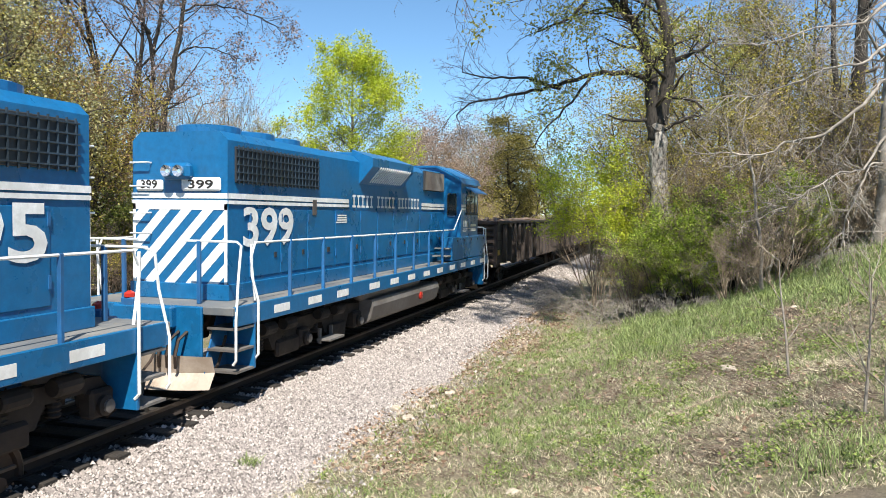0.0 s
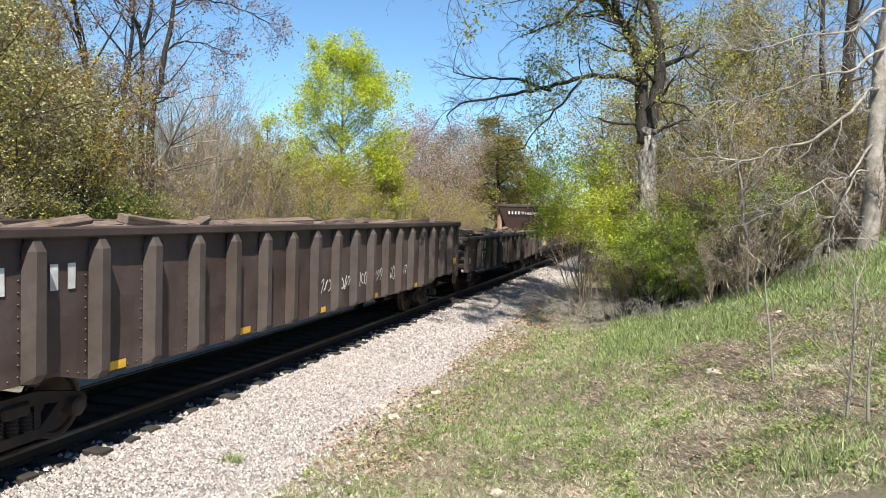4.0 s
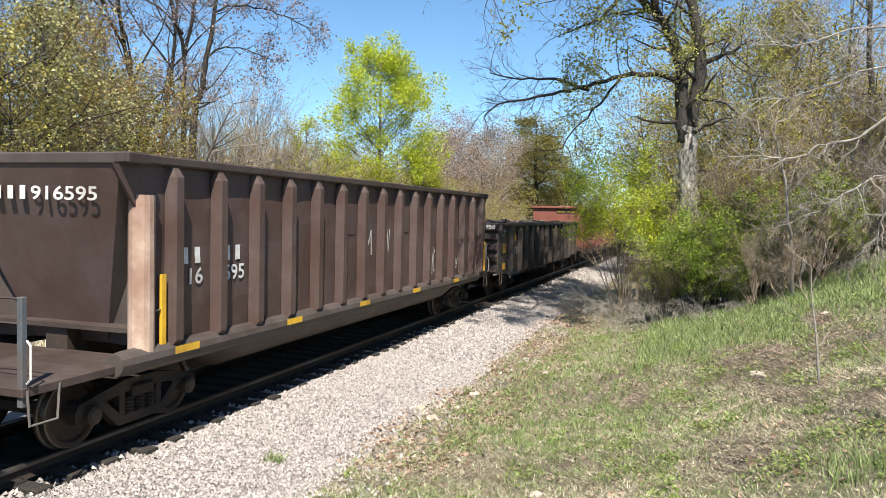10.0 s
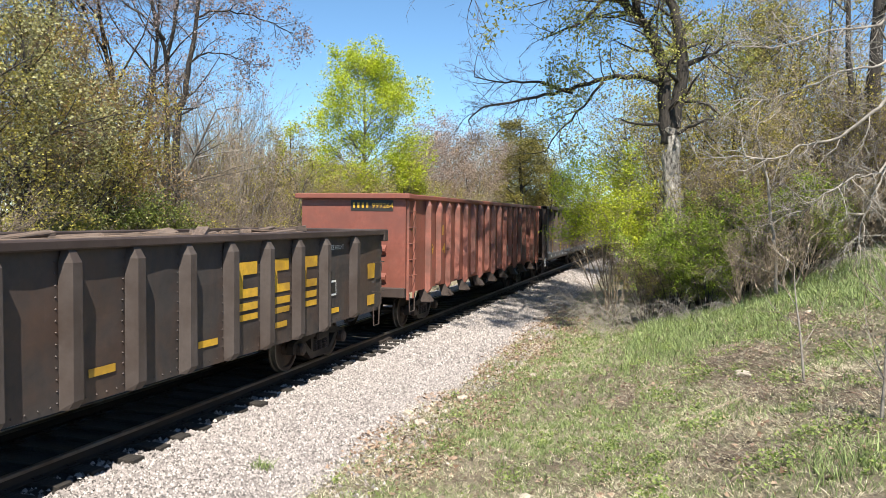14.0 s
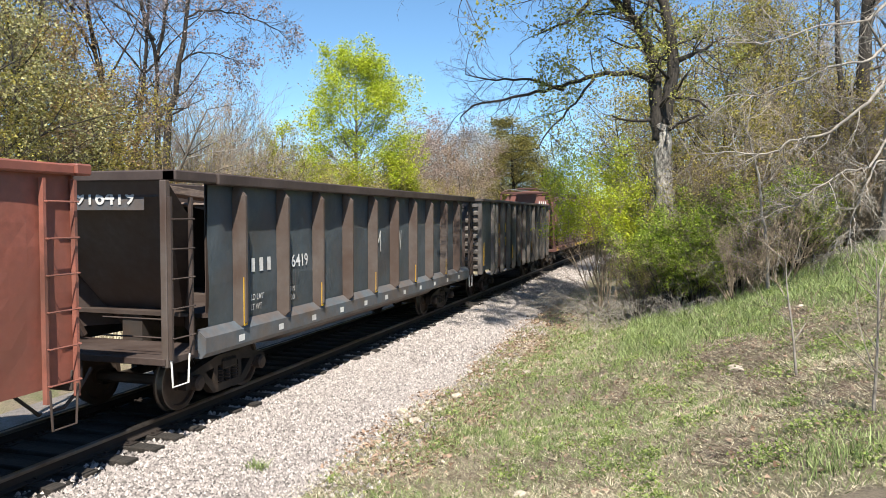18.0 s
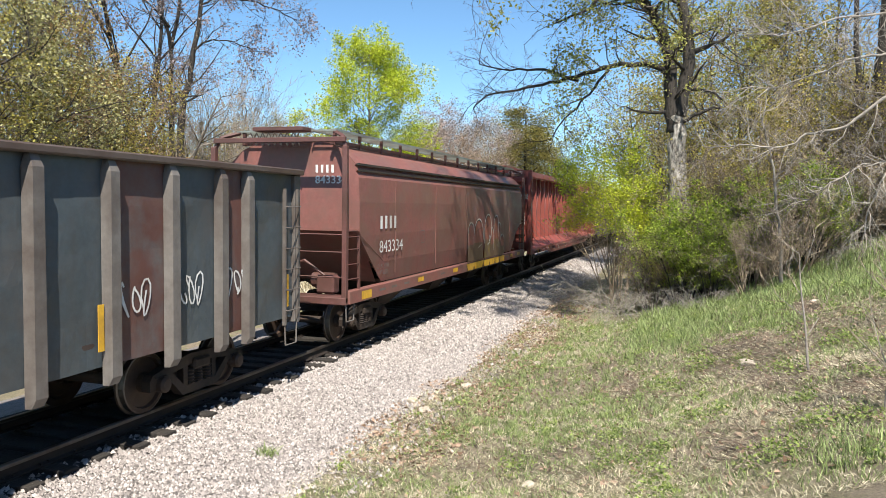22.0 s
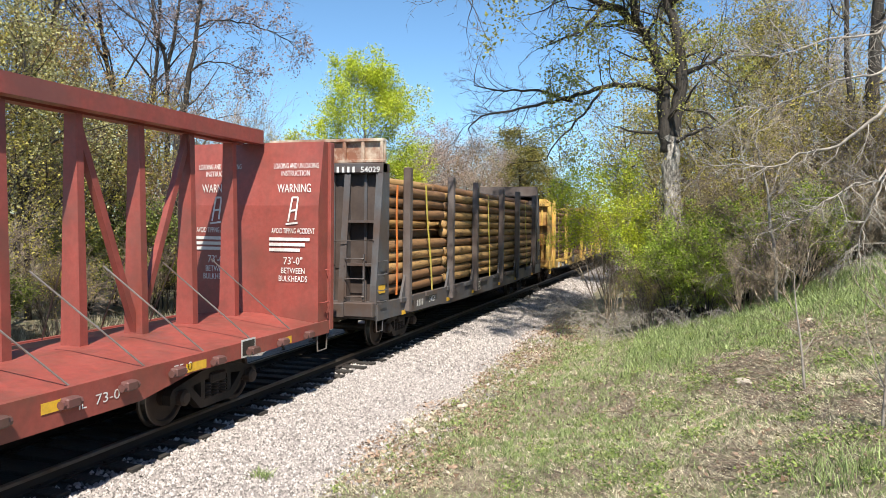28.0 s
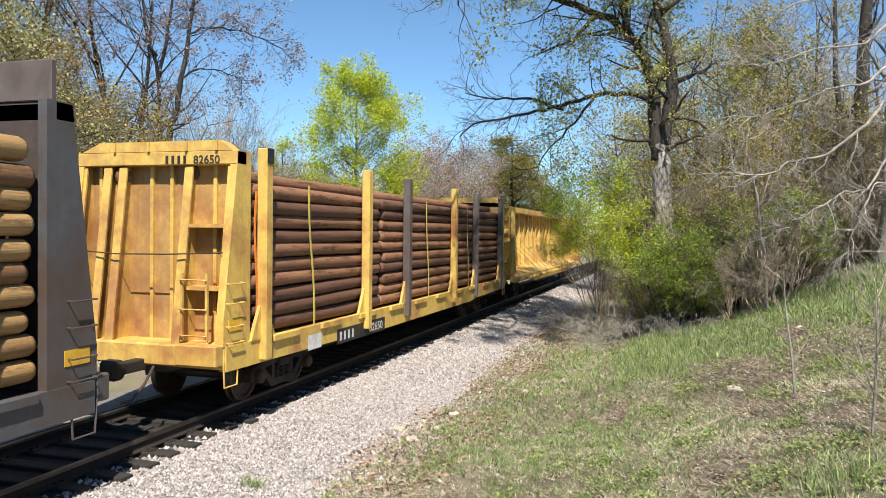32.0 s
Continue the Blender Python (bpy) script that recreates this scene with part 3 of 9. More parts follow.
def tub(car, length, z0, z1, ys, posts, m_sheet, m_post, m_chord, rise=0.0, rise_at=2.9, chord=0.12, over=0.11, post_low=None, depth=0.16, x_lo=0.0, x_hi=None, rivets=True, base=0.12, face=0.075, near_sheets=None):
    """Sides, floor and top chord of an open car. ys: half width at the sheets."""
    x_hi = length if x_hi is None else x_hi
    SKIN[:] = [ys, length]

    def low(x):
        e = min(x - x_lo, x_hi - x)
        return z0 + rise * (1 - smooth(rise_at - 0.35, rise_at + 0.35, e))

    edges = [x_lo + 0.02] + list(posts) + [x_hi - 0.02]
    for i in range(len(edges) - 1):
        mm = near_sheets(i) if near_sheets else m_sheet
        part("side_panel", sheet(edges[i], edges[i + 1], low, z1 - chord, -ys, -1, i + len(posts)), mm, car)
    part("far_side", sheet(x_lo + 0.02, x_hi - 0.02, low, z1 - chord, ys, 1, 9, 30, 3), m_sheet, car)
    inner = Mesh().box(x_lo + 0.05, x_hi - 0.05, -ys + 0.07, -ys + 0.085, z0 + 0.3, z1 - 0.05).box(x_lo + 0.05, x_hi - 0.05, ys - 0.085, ys - 0.07, z0 + 0.3, z1 - 0.05)
    part("inner_lining", inner, M_RUST, car)
    for k, x in enumerate(posts):
        zl = post_low(k, x) if post_low else low(x) + 0.01
        part("side_post", post(x, zl, z1 - chord, -ys, -1, base, face, depth), m_post, car)
    for k, x in enumerate(posts):
        part("side_post", post(x, post_low(k, x) if post_low else low(x) + 0.01, z1 - chord, ys, 1, base, face, depth), m_post, car)
    for s in (-1, 1):
        a, b = sorted((s * (ys - 0.05), s * (ys + over)))
        part("top_chord", Mesh().box(x_lo, x_hi, a, b, z1 - chord, z1, 0.02), m_chord, car)
    part("floor", Mesh().box(x_lo + 0.03, x_hi - 0.03, -ys + 0.03, ys - 0.03, z0 + 0.24, z0 + 0.3), M_RUST, car)
    if rivets:
        spots = []
        for x in posts:
            z = low(x) + 0.1
            while z < z1 - chord - 0.1:
                spots += [(x - base - 0.03, z), (x + base + 0.03, z)]
                z += 0.13
        x = x_lo + 0.2
        while x < x_hi - 0.1:
            spots.append((x, low(x) + 0.07))
            x += 0.17
        tagged(part("rivets", rivet_rows(spots, -ys - 0.004, -1), m_sheet, car), kind="stuff")
    frame_m = Mesh().box(x_lo + 0.1, x_hi - 0.1, -0.18, 0.18, 0.72, z0 + 0.24)
    for i in range(1, 8):
        xx = x_lo + (x_hi - x_lo) * i / 8
        frame_m.box(xx - 0.05, xx + 0.05, -ys + 0.1, ys - 0.1, z0 + 0.06, z0 + 0.24)
    part("underframe", frame_m, M_BLACK, car)
    return low


def ribbed_end(car, x, way, ys, z0, z1, mat, ribs=5, chord=0.15, depth=0.1, m_chord=None):
    """An end wall with pressed level ribs; way: -1 faces the low end."""
    a, b = sorted((x, x - way * 0.03))
    m = Mesh().box(a, b, -ys, ys, z0, z1 - chord)
    step = (z1 - chord - z0) / ribs
    for i in range(ribs):
        zc = z0 + step * (i + 0.5)
        h = step * 0.36
        prof = [(x, zc - h), (x + way * depth, zc - h * 0.45), (x + way * depth, zc + h * 0.45), (x, zc + h)]
        prof = prof if way > 0 else prof[::-1]
        part("end_rib", Mesh().prism("y", prof, -ys + 0.08, ys - 0.08), mat, car)
    part("end_wall", m, mat, car)
    for s in (-1, 1):
        a, b = sorted((x - way * 0.14, x + way * 0.06))
        y0, y1 = sorted((s * (ys - 0.1), s * (ys + 0.05)))
        part("corner_post", Mesh().box(a, b, y0, y1, z0 - 0.1, z1 - chord, 0.012), mat, car)
    a, b = sorted((x - way * 0.1, x + way * 0.12))
    part("end_chord", Mesh().box(a, b, -ys - 0.1, ys + 0.1, z1 - chord, z1, 0.02), m_chord or mat, car)


def ladder(car, x0, x1, y, zs, out, mat, rails=True, zlo=None, zhi=None, name="ladder"):
    if not rails:
        for z in zs:
            m = Mesh()
            grab(m, x0, x1, y, z, out)
            part("grab_iron", m, mat, car)
        return
    m = Mesh()
    for z in zs:
        grab(m, x0, x1, y, z, out)
    if rails:
        for x in (x0, x1):
            m.box(x - 0.02, x + 0.02, min(y, y + out * 0.6), max(y, y + out * 0.6), zlo or zs[0] - 0.2, zhi or zs[-1] + 0.15)
    part(name, m, mat, car)


def scrap_load(x, length, ys, z, seed, label, count=46, span=None):
    count = count * 2
    """Old sawn ties heaped in a car: a thing of its own that rides along."""
    load = thing("scrap_tie_load", label, "timber load", "scrap timber loads")
    rnd = random.Random(seed)
    kinds = []
    for k in range(3):
        w, d = ((0.1, 0.07), (0.06, 0.022), (0.085, 0.035))[k]
        m = Mesh().box(-1.2, 1.2, -w, w, -d, d, 0.01)
        m.v = [(a + 0.05 * noise.noise((a, b * 9, k)), b + 0.012 * noise.noise((a * 4, b * 7, k)), c + 0.015 * noise.noise((a * 3, k, c * 9))) for a, b, c in m.v]
        kinds.append(m.data("old_tie", M_SCRAP))
    lo, hi = span or (1.3, length - 1.3)
    for i in range(count):
        ob = part("old_tie", kinds[i % 3], None, load)
        ob.matrix_basis = pose(lo + (hi - lo) * (i + rnd.random()) / count, rnd.uniform(-ys + 0.45, ys - 0.45) * 0.75, z + rnd.uniform(-0.16, 0.04), rnd.uniform(-25, 25), rnd.uniform(-6, 6), rnd.choice((rnd.uniform(-14, 14), rnd.uniform(-40, 40))))
    bed = Mesh()
    n = 30
    v = [(lo - 0.4 + (hi - lo + 0.8) * i / n, -ys + 0.05 + (2 * ys - 0.1) * j / 6, z - 0.16 + 0.12 * noise.noise((i * 0.7, j * 0.9, seed))) for j in range(7) for i in range(n + 1)]
    bed.add(v, [(j * (n + 1) + i, j * (n + 1) + i + 1, (j + 1) * (n + 1) + i + 1, (j + 1) * (n + 1) + i) for j in range(6) for i in range(n)])
    part("rubble", bed, M_SCRAP, load)
    joins(load, x)


def freight_car(name, label, x, length, trucks, group="freight cars of the train"):
    SKIN.clear()
    car = thing(name, label, "freight car", group)
    for t in trucks:
        freight_truck(car, t)
    coupler(car, 0.05, -1)
    coupler(car, length - 0.05, 1)
    joins(car, x)
    return car


# the first gondola, with a sprayed tag in every bay
def first_gondola():
    L, ys = 20.45, 1.42
    car = freight_car("gondola_car", "long rusty brown steel gondola with sprayed white tags", 27.65, L, (2.5, L - 2.5))
    posts = [1.35 + 1.0 * i for i in range(19)]
    tub(car, L, 0.82, 2.67, ys, posts, M_PANEL_BROWN, M_RIB, M_CHORD, 0.14, 3.0)
    for x, w in ((0.0, -1), (L, 1)):
        ribbed_end(car, x, w, ys, 0.95, 2.67, M_RUST, 6, m_chord=M_CHORD)
    for x0, x1 in ((0.12, 0.62), (L - 0.62, L - 0.12)):
        ladder(car, x0, x1, -ys - 0.01, (1.2, 1.55, 1.9, 2.25), -0.08, M_RIB, False)
        stirrup(car, x0 + 0.05, x1 - 0.05, -ys - 0.02, 0.95)
    y = -ys - 0.035
    for x in (3.4, 6.5, 9.45, 12.5, 15.6):
        patch(car, 0.5, 0.11, M_YELLOWMARK, facing("s", -1, x, y, 0.86), "yellow_reflector")
    patch(car, 0.5, 0.22, M_YELLOWMARK, facing("s", -1, 0.35, y, 1.3), "yellow_reflector")
    patch(car, 0.5, 0.22, M_YELLOWMARK, facing("s", -1, L - 0.6, y, 1.25), "yellow_reflector")
    bars(car, 2, 0.3, M_WHITE, facing("s", -1, posts[0] + 0.25, y, 1.95), 0.27)
    bars(car, 2, 0.3, M_WHITE, facing("s", -1, posts[1] + 0.25, y, 1.95), 0.27)
    for k in range(8, 13):
        scrawl(car, 40 + k, 0.72, 0.34, M_WHITE, facing("s", -1, posts[k] + 0.16, y, 1.22), 0.03, 4)
    letter(car, "2017", 0.24, M_WHITE, facing("s", -1, posts[13] + 0.24, y, 1.3), 0.56, 0.0, "graffiti")
    patch(car, 0.3, 0.3, M_DARKPAINT, facing("s", -1, 17.62, y, 1.28))
    m = Mesh()
    for pts in ([(0, 0), (0.3, 0), (0.3, 0.3), (0, 0.3), (0, 0)], [(0.05, 0.1), (0.25, 0.1)], [(0.05, 0.2), (0.25, 0.2)]):
        ribbon(m, pts, 0.02, facing("s", -1, 17.62, y - 0.004, 1.28))
    part("painted_mark", m, M_WHITE, car)
    scrap_load(27.65, L, ys, 2.62, 3, "heap of old sawn ties in the gondola", 40)


first_gondola()


def low_gondola():
    L, ys = 16.3, 1.42
    car = freight_car("gondola_car", "low dented brown gondola with large chalked numbers", 49.55, L, (2.3, L - 2.3))
    posts = [1.65, 3.2] + [4.35 + 1.125 * i for i in range(9)] + [L - 1.65]
    tub(car, L, 0.76, 2.13, ys, posts, M_PANEL_BROWN, M_RIB, M_CHORD, 0.08, 2.9)
    for x, w in ((0.0, -1), (L, 1)):
        ribbed_end(car, x, w, ys, 0.95, 2.13, M_RIB, 4, m_chord=M_CHORD)
        m = Mesh().lathe([(0.13, -1.3), (0.14, -0.6), (0.14, 0.6), (0.13, 1.3)], (x + w * 0.08, 0, 1.9), "y", 14)
        part("end_beam", m, M_BLACK, car)
    letter(car, "477018", 0.15, M_WHITE, facing("e", 0, -0.1, -0.4, 1.84), 0.75)
    bars(car, 3, 0.14, M_WHITE, facing("e", 0, -0.1, 0.45, 1.84), 0.17)
    for x0, x1 in ((0.12, 0.66), (L - 0.66, L - 0.12)):
        ladder(car, x0, x1, -ys - 0.01, (1.2, 1.56, 1.9), -0.08, M_RUST, False)
        stirrup(car, x0 + 0.05, x1 - 0.05, -ys - 0.02, 0.86)
    y = -ys - 0.036
    bars(car, 3, 0.3, M_WHITE, facing("s", -1, 1.95, y, 1.62), 0.36)
    bars(car, 1, 0.3, M_WHITE, facing("s", -1, 3.55, y, 1.6), 0.3)
    letter(car, "477", 0.32, M_WHITE, facing("s", -1, 1.93, y, 1.2), 1.05)
    letter(car, "01", 0.32, M_WHITE, facing("s", -1, 3.42, y, 1.22), 0.62)
    letter(car, "8", 0.32, M_WHITE, facing("s", -1, 4.56, y, 1.26), 0.28)
    letter(car, "OK", 0.17, M_WHITE, facing("s", -1, 0.85, y, 1.5), 0.36, -0.01, "chalk_mark")
    patch(car, 0.2, 0.16, M_WHITE, facing("s", -1, 2.28, y, 0.9))
    patch(car, 0.13, 0.1, M_DARKPAINT, facing("s", -1, 2.31, y - 0.003, 0.93))
    for x, t in ((4.6, 3), (5.75, 4), (6.85, 3), (7.95, 3)):
        scrawl(car, 60 + int(x), 0.75, 0.34, M_WHITE, facing("s", -1, x, y, 1.45), 0.04, t)
    for k in (7, 8, 10):
        scrawl(car, 80 + k, 0.7, 0.5, M_WHITE if k != 10 else M_SCRAP, facing("s", -1, posts[k] + 0.25, y, 1.2), 0.025, 3)
    m = Mesh()
    for pts in ([(0.12, 0.42), (0.12, 0)], [(0, 0.13), (0.12, 0), (0.24, 0.13)]):
        ribbon(m, pts, 0.035, facing("s", -1, 9.15, y - 0.004, 0.82))
    part("painted_mark", m, M_WHITE, car)
    for x, z in ((3.5, 1.04), (5.75, 1.07), (8.0, 1.07), (10.1, 1.06), (12.3, 1.07)):
        patch(car, 0.45, 0.11, M_YELLOWMARK, facing("s", -1, x, y, z), "yellow_reflector")
    for x in (0.2, L - 0.75):
        patch(car, 0.46, 0.2, M_YELLOWMARK, facing("s", -1, x, y, 1.15), "yellow_reflector")
    patch(car, 0.42, 0.12, M_WHITE, facing("s", -1, posts[-1] - 0.75, y, 1.0))
    scrap_load(49.55, L, ys, 2.1, 8, "split and broken old ties in the low gondola", 54)


low_gondola()


def tarred_gondola():
    L, ys = 17.45, 1.42
    car = freight_car("gondola_car", "blackened steel gondola with yellow and white lettering", 86.35, L, (2.3, L - 2.3))
    posts = [1.6] + [3.06 + 1.04 * i for i in range(12)] + [L - 1.6]
    tub(car, L, 0.76, 2.67, ys, posts, M_PANEL_TAR, M_RIB, M_CHORD, 0.1, 2.6)
    for x, w in ((0.0, -1), (L, 1)):
        m = Mesh().box(min(x, x - w * 0.04), max(x, x - w * 0.04), -ys, ys, 0.9, 2.52)
        part("end_wall", m, M_RIB, car)
        for s in (-1, 1):
            for i in range(4):
                z = 0.95 + i * 0.38
                a, b = sorted((x, x + w * 0.1))
                y0, y1 = sorted((s * (ys - 0.62), s * (ys - 0.02)))
                part("end_rib", Mesh().box(a, b, y0, y1, z, z + 0.2, 0.02), M_CHORD, car)
        a, b = sorted((x - w * 0.1, x + w * 0.12))
        part("end_chord", Mesh().box(a, b, -ys - 0.12, ys + 0.12, 2.4, 2.67, 0.02), M_CHORD, car)
    letter(car, "915958", 0.13, M_WHITE, facing("e", 0, -0.128, -0.62, 2.47), 0.7)
    bars(car, 4, 0.12, M_YELLOWMARK, facing("e", 0, -0.128, 0.05, 2.47), 0.13)
    y = -ys - 0.036
    letter(car, "INSIDE HEIGHT", 0.09, M_WHITE, facing("s", -1, 0.25, y, 2.34), 0.8, 0.0)
    letter(car, "5-6", 0.09, M_WHITE, facing("s", -1, 0.55, y, 2.2), 0.22, 0.0)
    bars(car, 2, 0.3, M_YELLOWMARK, facing("s", -1, posts[0] + 0.42, y, 1.98), 0.36)
    bars(car, 2, 0.3, M_YELLOWMARK, facing("s", -1, posts[1] + 0.26, y, 1.98), 0.3)
    letter(car, "915", 0.28, M_WHITE, facing("s", -1, posts[0] + 0.45, y, 1.5), 0.8)
    letter(car, "95", 0.28, M_WHITE, facing("s", -1, posts[1] + 0.26, y, 1.5), 0.48)
    letter(car, "8", 0.28, M_WHITE, facing("s", -1, posts[2] + 0.38, y, 1.5), 0.2)
    letter(car, "LD LMT", 0.08, M_YELLOWMARK, facing("s", -1, posts[0] + 0.45, y, 1.14), 0.42, 0.0)
    letter(car, "LT WT", 0.08, M_YELLOWMARK, facing("s", -1, posts[0] + 0.45, y, 1.02), 0.36, 0.0)
    letter(car, "62600", 0.08, M_YELLOWMARK, facing("s", -1, posts[1] + 0.3, y, 1.12), 0.36, 0.0)
    for z, h in ((1.6, 0.33), (1.02, 0.22)):
        patch(car, 0.42, h, M_YELLOWMARK, facing("s", -1, 0.62, y, z), "yellow_reflector")
        patch(car, 0.42, h, M_YELLOWMARK, facing("s", -1, L - 0.8, y, z), "yellow_reflector")
    for k in (2, 4, 6, 8, 10, 12):
        patch(car, 0.45, 0.1, M_YELLOWMARK, facing("s", -1, posts[k] + 0.3, y, 1.05), "yellow_reflector")
    for k in (9, 10, 11):  # faded large initials with two bars below
        put = facing("s", -1, posts[k] + 0.22, y, 1.3)
        m = Mesh()
        for a, b, h0, h1 in ((0, 0.18, 0.36, 0.92), (0.18, 0.6, 0.72, 0.92), (0.18, 0.6, 0.36, 0.5), (0, 0.6, 0.16, 0.28), (0, 0.6, 0.0, 0.1)):
            m.add([put(a, h0), put(b, h0), put(b, h1), put(a, h1)], [(0, 1, 2, 3)])
        part("painted_mark", m, M_YELLOWMARK, car, "flaking yellow initial")
    letter(car, "INSIDE HEIGHT", 0.09, M_WHITE, facing("s", -1, posts[12] + 0.2, y, 2.3), 0.75, 0.0)
    patch(car, 0.3, 0.3, M_WHITE, facing("s", -1, posts[12] + 0.3, y, 1.4))
    patch(car, 0.24, 0.22, M_DARKPAINT, facing("s", -1, posts[12] + 0.33, y - 0.004, 1.44))
    for x0, x1 in ((0.1, 0.55), (L - 0.55, L - 0.1)):
        ladder(car, x0, x1, -ys - 0.01, (1.3, 1.95), -0.1, M_BLACK, False)
        stirrup(car, x0 + 0.05, x1 - 0.05, -ys - 0.02, 0.86)
    part("towing_lug", Mesh().prism("y", [(1.62, 0.84), (1.62, 0.66), (1.7, 0.66), (1.72, 0.72), (1.88, 0.72), (1.92, 0.84)], -ys - 0.06, -ys - 0.01), M_GREYRIB, car)
    scrap_load(86.35, L, ys, 2.6, 12, "old ties and broken boards in the blackened gondola", 44)


tarred_gondola()


def funnel_end(car, x, way, ys, z0, z1, inset, mat, dark):
    """A hopper's end: a sloped sheet that narrows downwards, with wings that close the corners."""
    m = Mesh()
    xt, xb = x, x - way * inset
    xp = x - way * 0.55
    zt, zb = z1 - 0.12, z0 + 0.15
    v = [(xt, -ys, zt), (xt, ys, zt), (xb, 0.6, zb), (xb, -0.6, zb)]
    m.add(v, [(0, 1, 2, 3) if way > 0 else (3, 2, 1, 0)])
    part("slope_sheet", m, mat, car)
    for s in (-1, 1):
        w = Mesh()
        w.add([(xt, s * ys, zt), (xb, s * 0.6, zb), (xp, s * ys, zb), (xp, s * ys, zt - 0.55)], [(0, 1, 2, 3)])
        part("corner_wing", w, dark, car)
    a, b = sorted((x - way * 0.12, x + way * 0.02))
    part("end_chord", Mesh().box(a, b, -ys - 0.16, ys + 0.16, z1 - 0.15, z1, 0.02), dark, car)
    part("slope_stiffener", Mesh().box(min(x - way * 0.2, x - way * 0.14), max(x - way * 0.2, x - way * 0.14), -ys + 0.1, ys - 0.1, z1 - 0.36, z1 - 0.3), dark, car)


def belly(car, x0, x1, ys, z_top, z_low, mat):
    """The rounded tub between the trucks."""
    prof = [(-ys, z_top)] + [(-ys * math.cos(a), z_top - (z_top - z_low) * math.sin(a) ** 0.8) for a in (0.3, 0.6, 0.9, 1.25, 1.57, 1.89, 2.24, 2.54, 2.84)] + [(ys, z_top)]
    m = Mesh()
    n = len(prof)
    xs = [x0, x0 + 0.5, x1 - 0.5, x1]
    v = []
    for i, x in enumerate(xs):
        k = 0.55 if i in (0, 3) else 1.0
        v += [(x, y, z_top - (z_top - z) * k) for y, z in prof]
    f = [(i * n + j, i * n + j + 1, (i + 1) * n + j + 1, (i + 1) * n + j) for i in range(3) for j in range(n - 1)]
    f += [tuple(range(n))[::-1], tuple(range(3 * n, 4 * n))]
    m.add(v, [q[::-1] for q in f])
    part("belly", m, mat, car, smooth=True)


def end_platform(car, x0, x1, mat, rail_mat, way):
    part("platform", Mesh().box(x0, x1, -1.45, 1.45, 0.96, 1.06, 0.01), mat, car)
    x = x0 + 0.06 if way < 0 else x1 - 0.06
    part("rail_post", Mesh().box(x - 0.035, x + 0.035, -1.42, -1.35, 0.85, 2.0, 0.006), rail_mat, car)
    part("rail_post", Mesh().box(x - 0.035, x + 0.035, 0.2, 0.27, 1.0, 2.05, 0.006), rail_mat, car)
    for z in (1.72, 1.98):
        part("hand_rail", Mesh().tube([(x, -1.4, z), (x, 1.2, z)], 0.013, 5), M_RUST, car)
    g = Mesh()
    g.tube([(x, -1.45, 1.1), (x, -1.5, 1.15), (x, -1.5, 1.5), (x, -1.45, 1.55)], 0.014, 5)
    part("grab_iron", g, M_WHITE, car)
    xa = x1 if way < 0 else x0
    r = Mesh()
    xm = xa + way * 0.12
    r.tube([(xm, -1.47, 1.05), (xm, -1.49, 1.62), (xm - way * 0.32, -1.49, 1.66), (xm - way * 0.36, -1.47, 1.2)], 0.014, 5)
    part("grab_iron", r, M_GREYRIB, car)
    stirrup(car, min(x, x - way * 0.42), max(x, x - way * 0.42), -1.45, 0.93, 0.28, M_GREYRIB)


